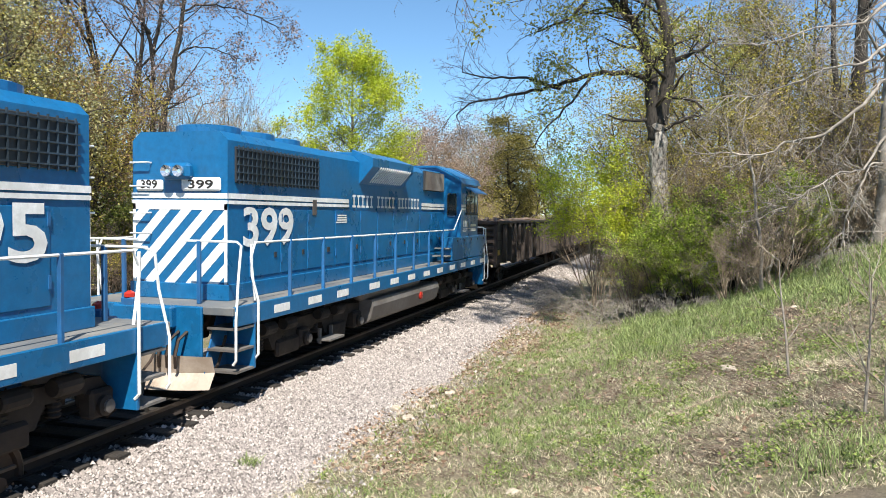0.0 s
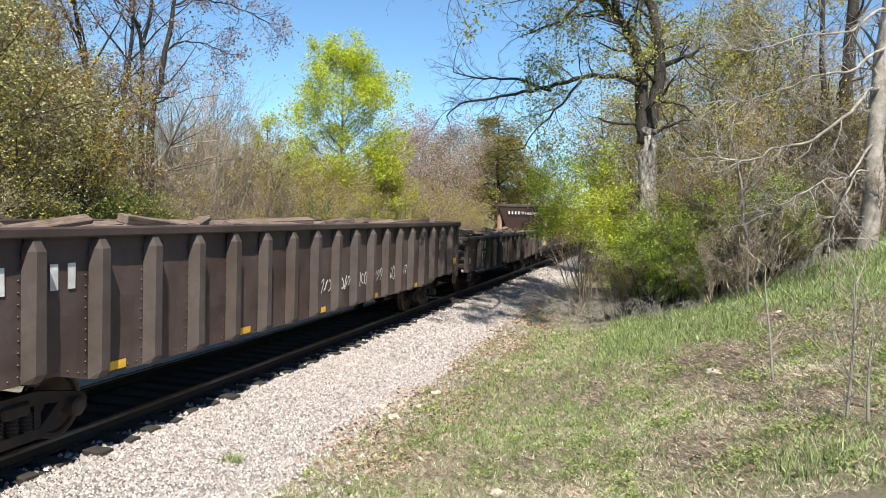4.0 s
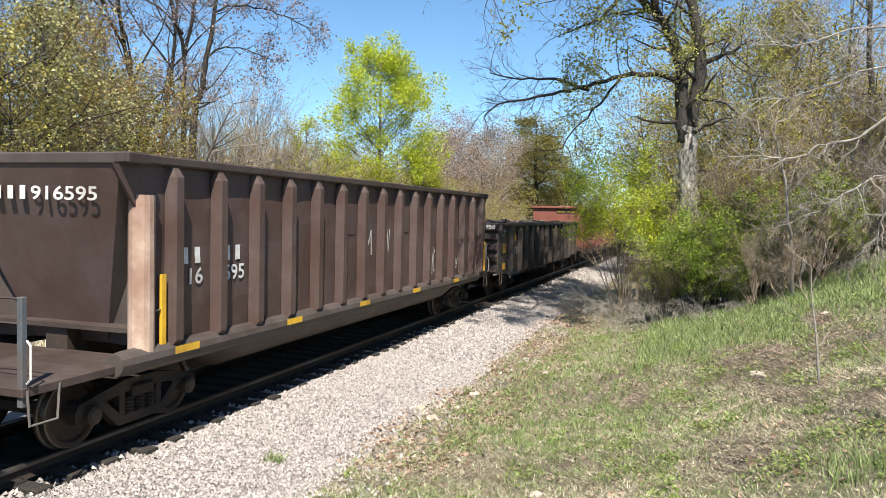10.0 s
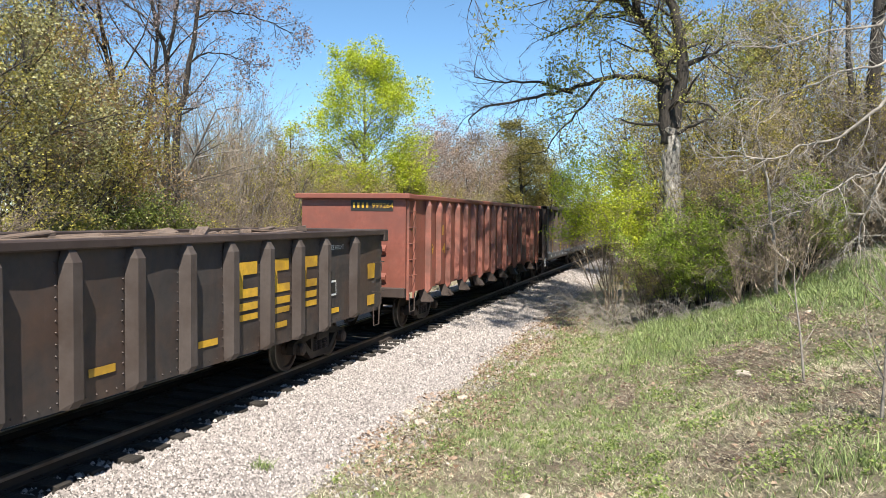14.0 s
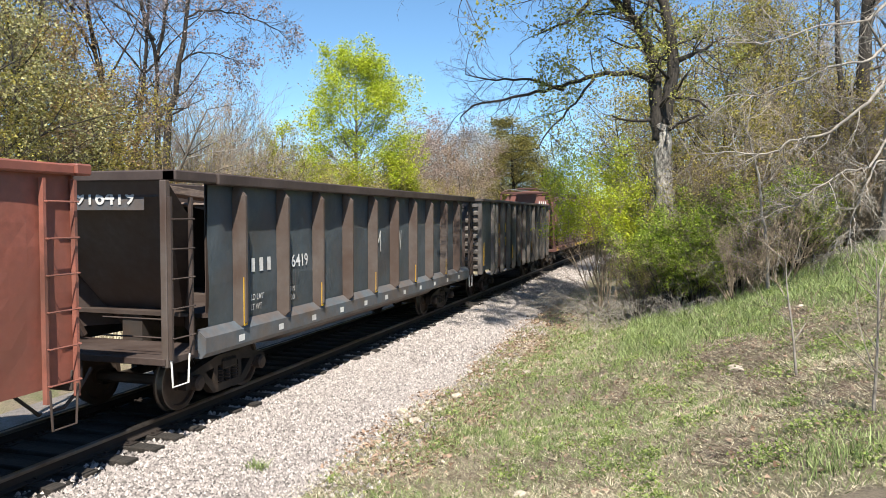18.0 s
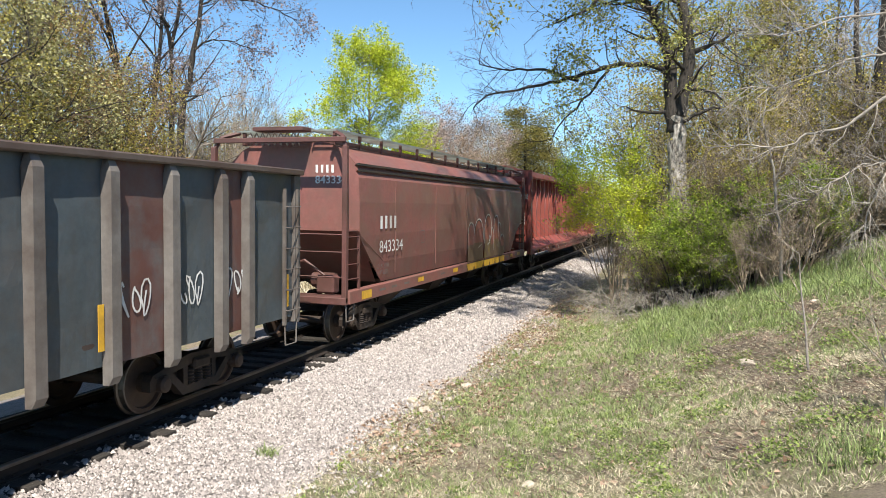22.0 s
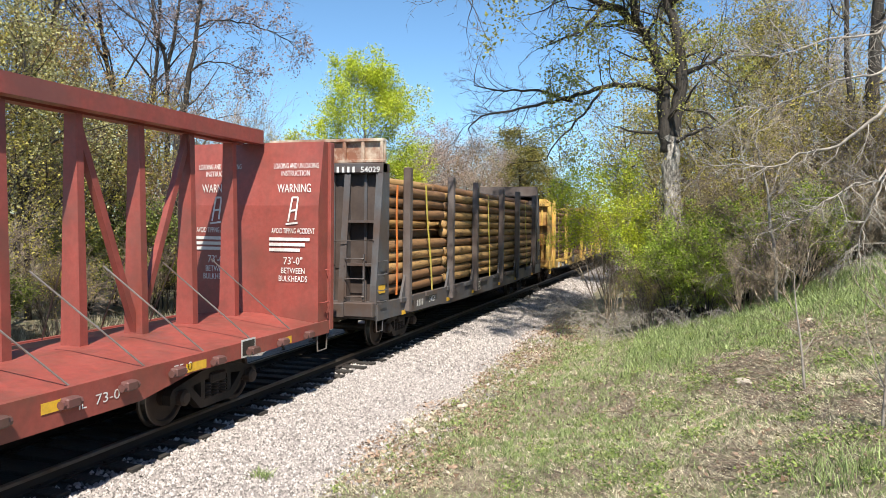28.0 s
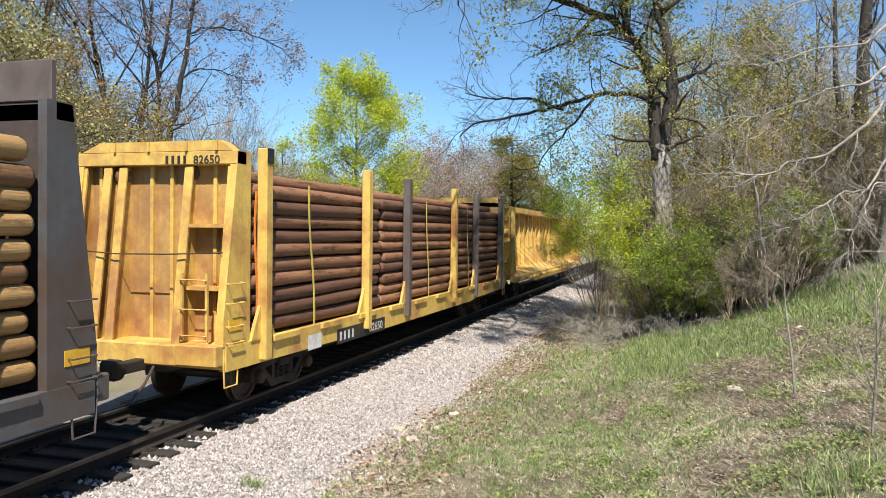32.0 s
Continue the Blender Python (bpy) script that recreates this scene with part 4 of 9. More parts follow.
def brown_hopper():
    L, ys = 17.9, 1.42
    car = freight_car("hopper_car", "tall brown ribbed hopper with sloped ends and rounded belly", 67.0, L, (2.2, L - 2.2))
    xa, xb = 1.8, L - 0.85
    posts = [xa] + [2.3 + 0.967 * i for i in range(16)] + [xb]
    tub(car, L, 1.12, 3.6, ys, posts[1:-1], M_HOPPER, M_HOPPER, M_CHORD, 0, 3, 0.12, 0.11, x_lo=xa - 0.05, x_hi=xb + 0.05, rivets=False, depth=0.17, base=0.1)
    for s in (-1, 1):
        a, b = sorted((s * (ys - 0.05), s * (ys + 0.17)))
        part("top_chord", Mesh().box(1.35, xa - 0.05, a, b, 3.46, 3.6, 0.02), M_CHORD, car)
        part("top_chord", Mesh().box(xb + 0.05, L - 0.6, a, b, 3.46, 3.6, 0.02), M_CHORD, car)
        for x, w in ((xa, -1), (xb, 1)):
            m = Mesh().lathe([(0.16, 1.14), (0.16, 3.1)], (x, s * (ys - 0.02), 0), "z", 14)
            part("corner_post", m, M_BARE if x == xa else M_RIB, car, "rounded scoured corner post")
            g = Mesh().prism("y", [(x, 3.46), (x + w * 0.55, 3.46), (x, 2.75)] if w > 0 else [(x, 2.75), (x + w * 0.55, 3.46), (x, 3.46)], s * ys - 0.02, s * ys + 0.02)
            part("gusset", g, M_HOPPER, car)
    funnel_end(car, 1.4, -1, ys, 1.0, 3.6, 0.7, M_HOPPER, M_RIB)
    funnel_end(car, L - 0.62, 1, ys, 1.0, 3.6, 0.7, M_HOPPER, M_RIB)
    for s in (-1, 1):
        sill = Mesh().lathe([(0.14, 1.3), (0.16, 1.5), (0.16, L - 1.5), (0.14, L - 1.3)], (0, s * 1.43, 1.06), "x", 12)
        part("side_sill", sill, M_RIB, car, smooth=False)
    belly(car, 3.5, L - 3.5, 1.5, 1.1, 0.42, M_RIB)
    end_platform(car, 0.0, 1.9, M_CHORD, M_SILLBLUE, -1)
    end_platform(car, L - 1.3, L, M_CHORD, M_SILLBLUE, 1)
    y = -ys - 0.036
    bars(car, 4, 0.17, M_WHITE, facing("e", 0, 1.465, 0.82, 3.02), 0.2)
    letter(car, "916595", 0.17, M_WHITE, facing("e", 0, 1.46, 0.02, 3.02), 1.05, 0.02)
    for k, n in ((1, 2), (2, 2)):
        bars(car, n, 0.22, M_WHITE, facing("s", -1, posts[k] + 0.22, y, 2.2), 0.26)
    letter(car, "16", 0.22, M_WHITE, facing("s", -1, posts[1] + 0.32, y, 1.92), 0.36, 0.02)
    letter(car, "595", 0.22, M_WHITE, facing("s", -1, posts[2] + 0.18, y, 1.92), 0.56, 0.02)
    letter(car, "M", 0.55, M_WHITE, facing("s", -1, posts[7] + 0.28, y, 2.05), 0.34, 0.0, "painted_mark")
    letter(car, "W", 0.55, M_WHITE, facing("s", -1, posts[8] + 0.28, y, 2.05), 0.34, 0.01, "painted_mark")
    m = Mesh().box(xa + 0.25, xa + 0.33, -ys - 0.09, -ys - 0.05, 1.2, 2.1)
    part("yellow_reflector", m, M_YELLOWMARK, car)
    part("yellow_reflector", Mesh().box(xb - 0.16, xb - 0.08, -ys - 0.2, -ys - 0.16, 1.2, 2.1), M_YELLOWMARK, car)
    for x in (2.2, 5.0, 7.8, 10.75, 13.85):
        patch(car, 0.5, 0.1, M_YELLOWMARK, facing("s", -1, x, -1.6, 1.06), "yellow_reflector")
    for k, h in ((6, 0.6), (11, 0.75), (12, 0.45), (13, 0.4)):
        scrawl(car, 100 + k, 0.6, h, M_WHITE if k in (11, 13) else M_GREYRIB, facing("s", -1, posts[k] + 0.2, y, 1.35), 0.03, 4)
    for k in (6, 7, 9, 11, 12):
        patch(car, 0.5, 0.42, M_GHOST, facing("s", -1, posts[k] + 0.25, y + 0.004, 2.5), label="faded red initial under the brown paint")


brown_hopper()


def red_gondola():
    L, ys = 17.55, 1.42
    car = freight_car("gondola_car", "tall faded red gondola with footed side posts", 105.35, L, (2.4, L - 2.4))
    posts = [1.6 + 0.9 * i for i in range(17)]

    def low_of(k, x):
        return 0.95 if k % 2 == 0 else 1.12

    tub(car, L, 1.05, 3.52, ys, posts, M_RED, M_REDRIB, M_RED, 0, 3, 0.12, 0.1, low_of, 0.14, rivets=False, base=0.1, face=0.06)
    for k, x in enumerate(posts):
        if k % 2 == 0 and 1.5 < x < L - 1.5:
            for s in (-1,):
                f = Mesh().add([(x - 0.1, s * ys, 1.04), (x + 0.1, s * ys, 1.04), (x + 0.14, s * (ys + 0.17), 0.74), (x - 0.14, s * (ys + 0.17), 0.74), (x - 0.1, s * (ys - 0.2), 1.04), (x + 0.1, s * (ys - 0.2), 1.04), (x + 0.14, s * (ys - 0.1), 0.74), (x - 0.14, s * (ys - 0.1), 0.74)],
                               [(0, 1, 2, 3), (4, 7, 6, 5), (3, 2, 6, 7), (0, 3, 7, 4), (1, 5, 6, 2), (0, 4, 5, 1)])
                f.box(x - 0.15, x + 0.15, -ys - 0.19, -ys + 0.1, 0.7, 0.745, 0.008)
                part("post_foot", f, M_RUST, car)
    for x, w in ((0.0, -1), (L, 1)):
        m = Mesh().box(min(x, x - w * 0.04), max(x, x - w * 0.04), -ys, ys, 1.0, 3.4)
        for z in (1.3, 2.0):
            m.prism("y", [(x, z), (x + w * 0.1, z + 0.1), (x + w * 0.1, z + 0.16), (x, z + 0.26)] if w > 0 else [(x, z + 0.26), (x + w * 0.1, z + 0.16), (x + w * 0.1, z + 0.1), (x, z)], -ys + 0.5, ys - 0.2)
        part("end_wall", m, M_RED, car)
        part("end_chord", Mesh().box(min(x - w * 0.1, x + w * 0.14), max(x - w * 0.1, x + w * 0.14), -ys - 0.14, ys + 0.14, 3.4, 3.53, 0.02), M_RED, car)
        part("end_sill", Mesh().box(min(x - w * 0.1, x + w * 0.1), max(x - w * 0.1, x + w * 0.1), -ys, ys, 0.95, 1.2, 0.02), M_RUST, car)
    patch(car, 1.15, 0.27, M_DARKPAINT, facing("e", 0, -0.012, 0.05, 3.1))
    bars(car, 4, 0.13, M_YELLOWMARK, facing("e", 0, -0.018, 0.0, 3.17), 0.12)
    letter(car, "999264", 0.13, M_YELLOWMARK, facing("e", 0, -0.018, -0.52, 3.17), 0.58, 0.01)
    y = -ys - 0.036
    for k, t in ((0, 1), (1, 2)):
        bars(car, t, 0.28, M_YELLOWMARK, facing("s", -1, posts[k] + 0.18, y, 2.45), 0.26)
    letter(car, "99", 0.28, M_YELLOWMARK, facing("s", -1, posts[0] + 0.16, y, 1.95), 0.42)
    letter(car, "264", 0.28, M_YELLOWMARK, facing("s", -1, posts[1] + 0.14, y, 1.95), 0.6)
    for k, h in ((10, 0.7), (11, 0.55), (12, 0.6), (13, 0.4)):
        scrawl(car, 120 + k, 0.62, h, M_WHITE, facing("s", -1, posts[k] + 0.14, y, 1.4), 0.035, 4)
    for k in (6, 9, 15):
        part("yellow_reflector", Mesh().box(posts[k] + 0.2, posts[k] + 0.28, -ys - 0.04, -ys - 0.03, 1.25, 1.75), M_YELLOWMARK, car)
    for x0, x1 in ((0.06, 0.5), (L - 0.5, L - 0.06)):
        ladder(car, x0, x1, -ys - 0.02, (1.1, 1.5, 1.9, 2.3, 2.7, 3.1), -0.1, M_REDRIB, True, 0.9, 3.35)
        stirrup(car, x0 + 0.02, x1 - 0.02, -ys - 0.08, 0.95, 0.35)


red_gondola()


def slate_hopper():
    L, ys = 15.85, 1.42
    car = freight_car("hopper_car", "slate grey ribbed hopper with a blue-grey sill", 124.4, L, (2.1, L - 2.1))
    xa, xb = 1.05, L - 1.05
    posts = [xa] + [1.75 + 1.34 * i for i in range(10)] + [xb]
    tub(car, L, 1.2, 3.56, ys, posts[1:-1], M_SLATE, M_SLATERIB, M_CHORD, 0, 3, 0.17, 0.2, x_lo=xa, x_hi=xb, rivets=False, base=0.05, face=0.028, depth=0.22)
    for s in (-1, 1):
        a, b = sorted((s * (ys - 0.05), s * (ys + 0.17)))
        part("top_chord", Mesh().box(0.1, xa, a, b, 3.41, 3.56, 0.02), M_CHORD, car)
        part("top_chord", Mesh().box(xb, L - 0.1, a, b, 3.41, 3.56, 0.02), M_CHORD, car)
        part("side_sill", Mesh().prism("x", [(s * 1.58, 0.98), (s * 1.58, 1.2), (s * 1.44, 1.32), (s * 1.4, 1.2), (s * 1.4, 0.9), (s * 1.5, 0.9)] if s > 0 else [(s * 1.5, 0.9), (s * 1.4, 0.9), (s * 1.4, 1.2), (s * 1.44, 1.32), (s * 1.58, 1.2), (s * 1.58, 0.98)], 0.75, L - 0.75), M_SILLBLUE, car)
    funnel_end(car, 0.12, -1, ys, 1.05, 3.56, 1.5, M_SLATERIB, M_CHORD)
    funnel_end(car, L - 0.12, 1, ys, 1.05, 3.56, 1.5, M_SLATERIB, M_CHORD)
    belly(car, 3.4, L - 3.4, 1.42, 1.05, 0.55, M_SLATERIB)
    for x0, x1, w in ((0.0, 1.2, -1), (L - 1.2, L, 1)):
        part("platform", Mesh().box(x0, x1, -1.45, 1.45, 0.93, 1.03, 0.01), M_CHORD, car)
        c = x0 + 0.08 if w < 0 else x1 - 0.08
        part("corner_post", Mesh().box(c - 0.05, c + 0.05, -1.48, -1.38, 0.9, 3.42, 0.01), M_SLATERIB, car)
        part("corner_post", Mesh().box(c - 0.05, c + 0.05, 1.38, 1.48, 0.9, 3.42, 0.01), M_SLATERIB, car)
        ladder(car, min(c - w * 0.45, c), max(c - w * 0.45, c), -1.48, (1.3, 1.7, 2.1, 2.5, 2.9), -0.09, M_RUST, True, 1.0, 3.2)
        m = Mesh()
        for z in (1.3, 1.55):
            m.tube([(c, -1.45, z), (c, -0.4, z)], 0.013, 5)
        part("hand_rail", m, M_RUST, car)
        stirrup(car, min(c - w * 0.4, c), max(c - w * 0.4, c), -1.5, 0.93, 0.3, M_WHITE)
        d = Mesh()
        for s in (-1, 1):
            d.tube([(c - w * 0.02, s * 1.42, 3.4), (c - w * 0.9, s * 0.75, 1.1)], 0.05, 4)
        part("end_brace", d, M_CHORD, car)
    patch(car, 1.9, 0.42, M_SILLBLUE, facing("e", 0, 0.27, 0.95, 3.02))
    bars(car, 1, 0.22, M_WHITE, facing("e", 0, 0.255, 0.4, 3.1), 0.2)
    letter(car, "916419", 0.22, M_WHITE, facing("e", 0, 0.255, 0.2, 3.1), 1.0, 0.02)
    y = -ys - 0.036
    bars(car, 4, 0.22, M_WHITE, facing("s", -1, posts[1] + 0.22, y, 2.04), 0.24)
    letter(car, "916419", 0.22, M_WHITE, facing("s", -1, posts[2] + 0.14, y, 2.04), 0.95, 0.02)
    for dx, txt, z, w in ((0.25, "LD LMT", 1.58, 0.4), (0.25, "LT WT", 1.42, 0.36)):
        letter(car, txt, 0.1, M_WHITE, facing("s", -1, posts[1] + dx + 0.2, y, z), w, 0.01)
    for txt, z in (("211300", 1.6), ("51700", 1.45)):
        letter(car, txt, 0.1, M_WHITE, facing("s", -1, posts[2] + 0.2, y, z), 0.4, 0.01)
    letter(car, "M", 0.5, M_WHITE, facing("s", -1, posts[5] + 0.42, y - 0.012, 2.12), 0.3, 0.0, "painted_mark")
    letter(car, "W", 0.5, M_WHITE, facing("s", -1, posts[6] + 0.42, y - 0.012, 2.12), 0.3, 0.01, "painted_mark")
    for i in range(11):
        patch(car, 0.16, 0.1, M_WHITE, facing("s", -1, 1.6 + i * 1.22, -1.584, 1.02), "sill_mark")
    for k in (1, 3, 5, 7, 9):
        part("yellow_reflector", Mesh().box(posts[k] - 0.05, posts[k] + 0.05, -ys - 0.192, -ys - 0.184, 1.25, 1.7 if k > 1 else 2.0), M_YELLOWMARK, car)
    for k in (9, 10):
        patch(car, 0.55, 0.32, M_DARKPAINT, facing("s", -1, posts[k] + 0.18, y, 1.6))
        letter(car, "PLATE C", 0.07, M_WHITE, facing("s", -1, posts[k] + 0.22, y - 0.003, 1.75), 0.4, 0.0)
    for k in (2, 3, 9):
        scrawl(car, 140 + k, 0.5, 0.7, M_SILLBLUE, facing("s", -1, posts[k] + 0.25, y, 1.4), 0.015, 3)
    scrap_load(124.4, L, ys, 3.3, 17, "few old boards lying in the grey hopper", 8, (3.0, 9.5))


slate_hopper()


def grey_gondola():
    L, ys = 14.3, 1.45
    car = freight_car("gondola_car", "grey and maroon patched gondola with many plain posts", 141.5, L, (2.2, L - 2.2))
    posts = [1.6, 2.1] + [3.2 + 1.1 * i for i in range(9)] + [12.7]
    tub(car, L, 1.0, 3.54, ys, posts, M_MIXED, M_GREYRIB, M_SLATERIB, 0, 3, 0.1, 0.13, lambda k, x: 0.78, 0.13, rivets=False, base=0.1, face=0.08,
        near_sheets=lambda i: (M_SLATE, M_SLATE, M_MIXED, M_MIXED, M_RUST, M_RUST, M_MIXED, M_SLATE, M_SLATE, M_MIXED, M_SLATE, M_MIXED, M_SLATE)[i])
    for x, w in ((0.0, -1), (L, 1)):
        ribbed_end(car, x, w, ys, 1.0, 3.54, M_GREYRIB, 9, 0.1, 0.09, M_SLATERIB)
    bars(car, 4, 0.15, M_YELLOWMARK, facing("e", 0, -0.13, 0.3, 3.22), 0.14)
    letter(car, "999279", 0.15, M_YELLOWMARK, facing("e", 0, -0.13, -0.3, 3.22), 0.85, 0.015)
    y = -ys - 0.036
    bars(car, 2, 0.34, M_YELLOWMARK, facing("s", -1, 2.32, y, 2.3), 0.4)
    bars(car, 2, 0.34, M_YELLOWMARK, facing("s", -1, 3.42, y, 2.3), 0.4)
    letter(car, "999", 0.34, M_YELLOWMARK, facing("s", -1, 2.28, y, 1.78), 0.8, 0.015)
    letter(car, "279", 0.34, M_YELLOWMARK, facing("s", -1, 3.38, y, 1.78), 0.76, 0.015)
    letter(car, "LD LMT", 0.08, M_WHITE, facing("s", -1, posts[1] + 0.2, y, 1.6), 0.45, 0.0)
    letter(car, "LT WT", 0.08, M_WHITE, facing("s", -1, posts[1] + 0.2, y, 1.45), 0.4, 0.0)
    patch(car, 0.3, 0.2, M_DARKPAINT, facing("s", -1, posts[1] + 0.5, y, 1.3))
    for x in (0.3, posts[4] - 0.22, posts[8] - 0.2, L - 0.42):
        part("yellow_reflector", Mesh().box(x, x + 0.09, -ys - 0.04, -ys - 0.03, 1.2, 2.0 if x < 1 else 1.75), M_YELLOWMARK, car)
    for k in (8, 9, 10):
        scrawl(car, 160 + k, 0.6, 0.5, M_WHITE, facing("s", -1, posts[k] + 0.16, y, 1.5), 0.03, 3)
    scrawl(car, 171, 0.3, 0.2, M_GREYRIB, facing("s", -1, 0.12, y, 1.5), 0.012, 4)
    ladder(car, L - 0.5, L - 0.08, -ys - 0.03, (1.15, 1.5, 1.85, 2.2, 2.55, 2.9), -0.1, M_GREYRIB, True, 0.9, 3.2)
    stirrup(car, L - 0.5, L - 0.08, -ys - 0.06, 0.95, 0.4, M_GREYRIB)
    m = Mesh()
    grab(m, 0.12, 0.5, -ys - 0.01, 1.2, -0.08)
    part("grab_iron", m, M_RUST, car)


grey_gondola()

# ---- covered hopper, lumber and log cars ----
M_MAROON = painted("dusty_maroon_paint", (0.225, 0.085, 0.073), (0.165, 0.083, 0.068), 0.5, 0.4, 0.45, (0.2, 0.125, 0.1), 0.35, 0.1)
M_SPRAYRED = painted("faded_orange_spray", (0.3, 0.105, 0.07), (0.2, 0.068, 0.055), 0.55, 0.42, 0.4, (0.2, 0.13, 0.09), 0.35, 0.08)
M_SPRAYOLIVE = painted("olive_yellow_spray", (0.19, 0.14, 0.035), (0.12, 0.075, 0.045), 0.55, 0.5, 0.6, (0.13, 0.09, 0.06), 0.5, 0.08)
M_MAROONTRIM = painted("maroon_trim", (0.13, 0.05, 0.045), (0.08, 0.04, 0.032), 0.55, 0.4, 0.4, (0.15, 0.1, 0.085), 0.35)
M_GRATE = painted("grey_green_grating", (0.24, 0.29, 0.27), (0.15, 0.14, 0.12), 0.5, 0.4, 0.3, (0.25, 0.23, 0.2), 0.3, 0.1)
M_BEAMRED = painted("oxide_red_paint", (0.26, 0.055, 0.042), (0.16, 0.05, 0.038), 0.5, 0.34, 0.4, (0.26, 0.11, 0.085), 0.3, 0.12)
M_LOGCAR = painted("grey_log_car_steel", (0.075, 0.078, 0.085), (0.075, 0.05, 0.04), 0.55, 0.4, 0.55, (0.12, 0.1, 0.088), 0.35)
M_STAKE = painted("brown_grey_stake", (0.115, 0.096, 0.09), (0.08, 0.056, 0.047), 0.6, 0.4, 0.45, (0.19, 0.155, 0.135), 0.35)
M_CREAM = painted("rusting_cream_paint", (0.72, 0.66, 0.52), (0.22, 0.09, 0.05), 0.55, 0.43, 0.6, (0.35, 0.26, 0.18), 0.35)
M_STRAP = painted("yellow_strap", (0.62, 0.5, 0.07), (0.4, 0.32, 0.1), 0.7, 0.36, 0.2, (0.3, 0.25, 0.12), 0.3, 0.05)
M_ORANGE = painted("orange_strap", (0.75, 0.2, 0.03), (0.5, 0.15, 0.04), 0.7, 0.36, 0.2, (0.4, 0.2, 0.1), 0.3, 0.05)
M_CABLE = painted("steel_cable", (0.3, 0.29, 0.27), (0.2, 0.17, 0.15), 0.45, 0.4, 0.2, (0.25, 0.22, 0.2), 0.3, 0.05, 0.6)


def log_bark(name, a, b):
    """Peeled pole: each one a tone of its own, long grain, scuffed bark left in patches, small knots."""
    m, n, l, bs = shader(name, 0.72)
    c = coords(n)
    grain = noise_node(n, l, c, 5.0, 8, 0.7, (0.35, 9.0, 9.0))
    bark = noise_node(n, l, c, 2.4, 8, 0.72, (0.6, 3.5, 3.5))
    who = n.new("ShaderNodeObjectInfo").outputs["Random"]
    tone = mix(n, l, ramp(n, l, who, [(0.25, 0.0), (0.7, 1.0)]), tuple(x * 1.12 for x in a), b)
    dark = tuple(x * 0.42 for x in b)
    col = mix(n, l, ramp(n, l, grain, [(0.35, 0.0), (0.75, 0.55)]), tone, tuple(x * 0.6 for x in b))
    col = mix(n, l, ramp(n, l, bark, [(0.52, 0.0), (0.62, 0.8)]), col, dark)
    v = n.new("ShaderNodeTexVoronoi")
    v.inputs["Scale"].default_value = 3.2
    l.new(c, v.inputs["Vector"])
    col = mix(n, l, ramp(n, l, v.outputs["Distance"], [(0.03, 0.75), (0.09, 0.0)]), col, dark)
    l.new(col, bs.inputs["Base Color"])
    bump(n, l, bs, grain, 0.6, 0.012)
    return m


M_LOG = log_bark("peeled_pine_log", (0.37, 0.22, 0.08), (0.2, 0.1, 0.042))
M_LOGDARK = log_bark("brown_treated_log", (0.26, 0.12, 0.06), (0.13, 0.058, 0.034))


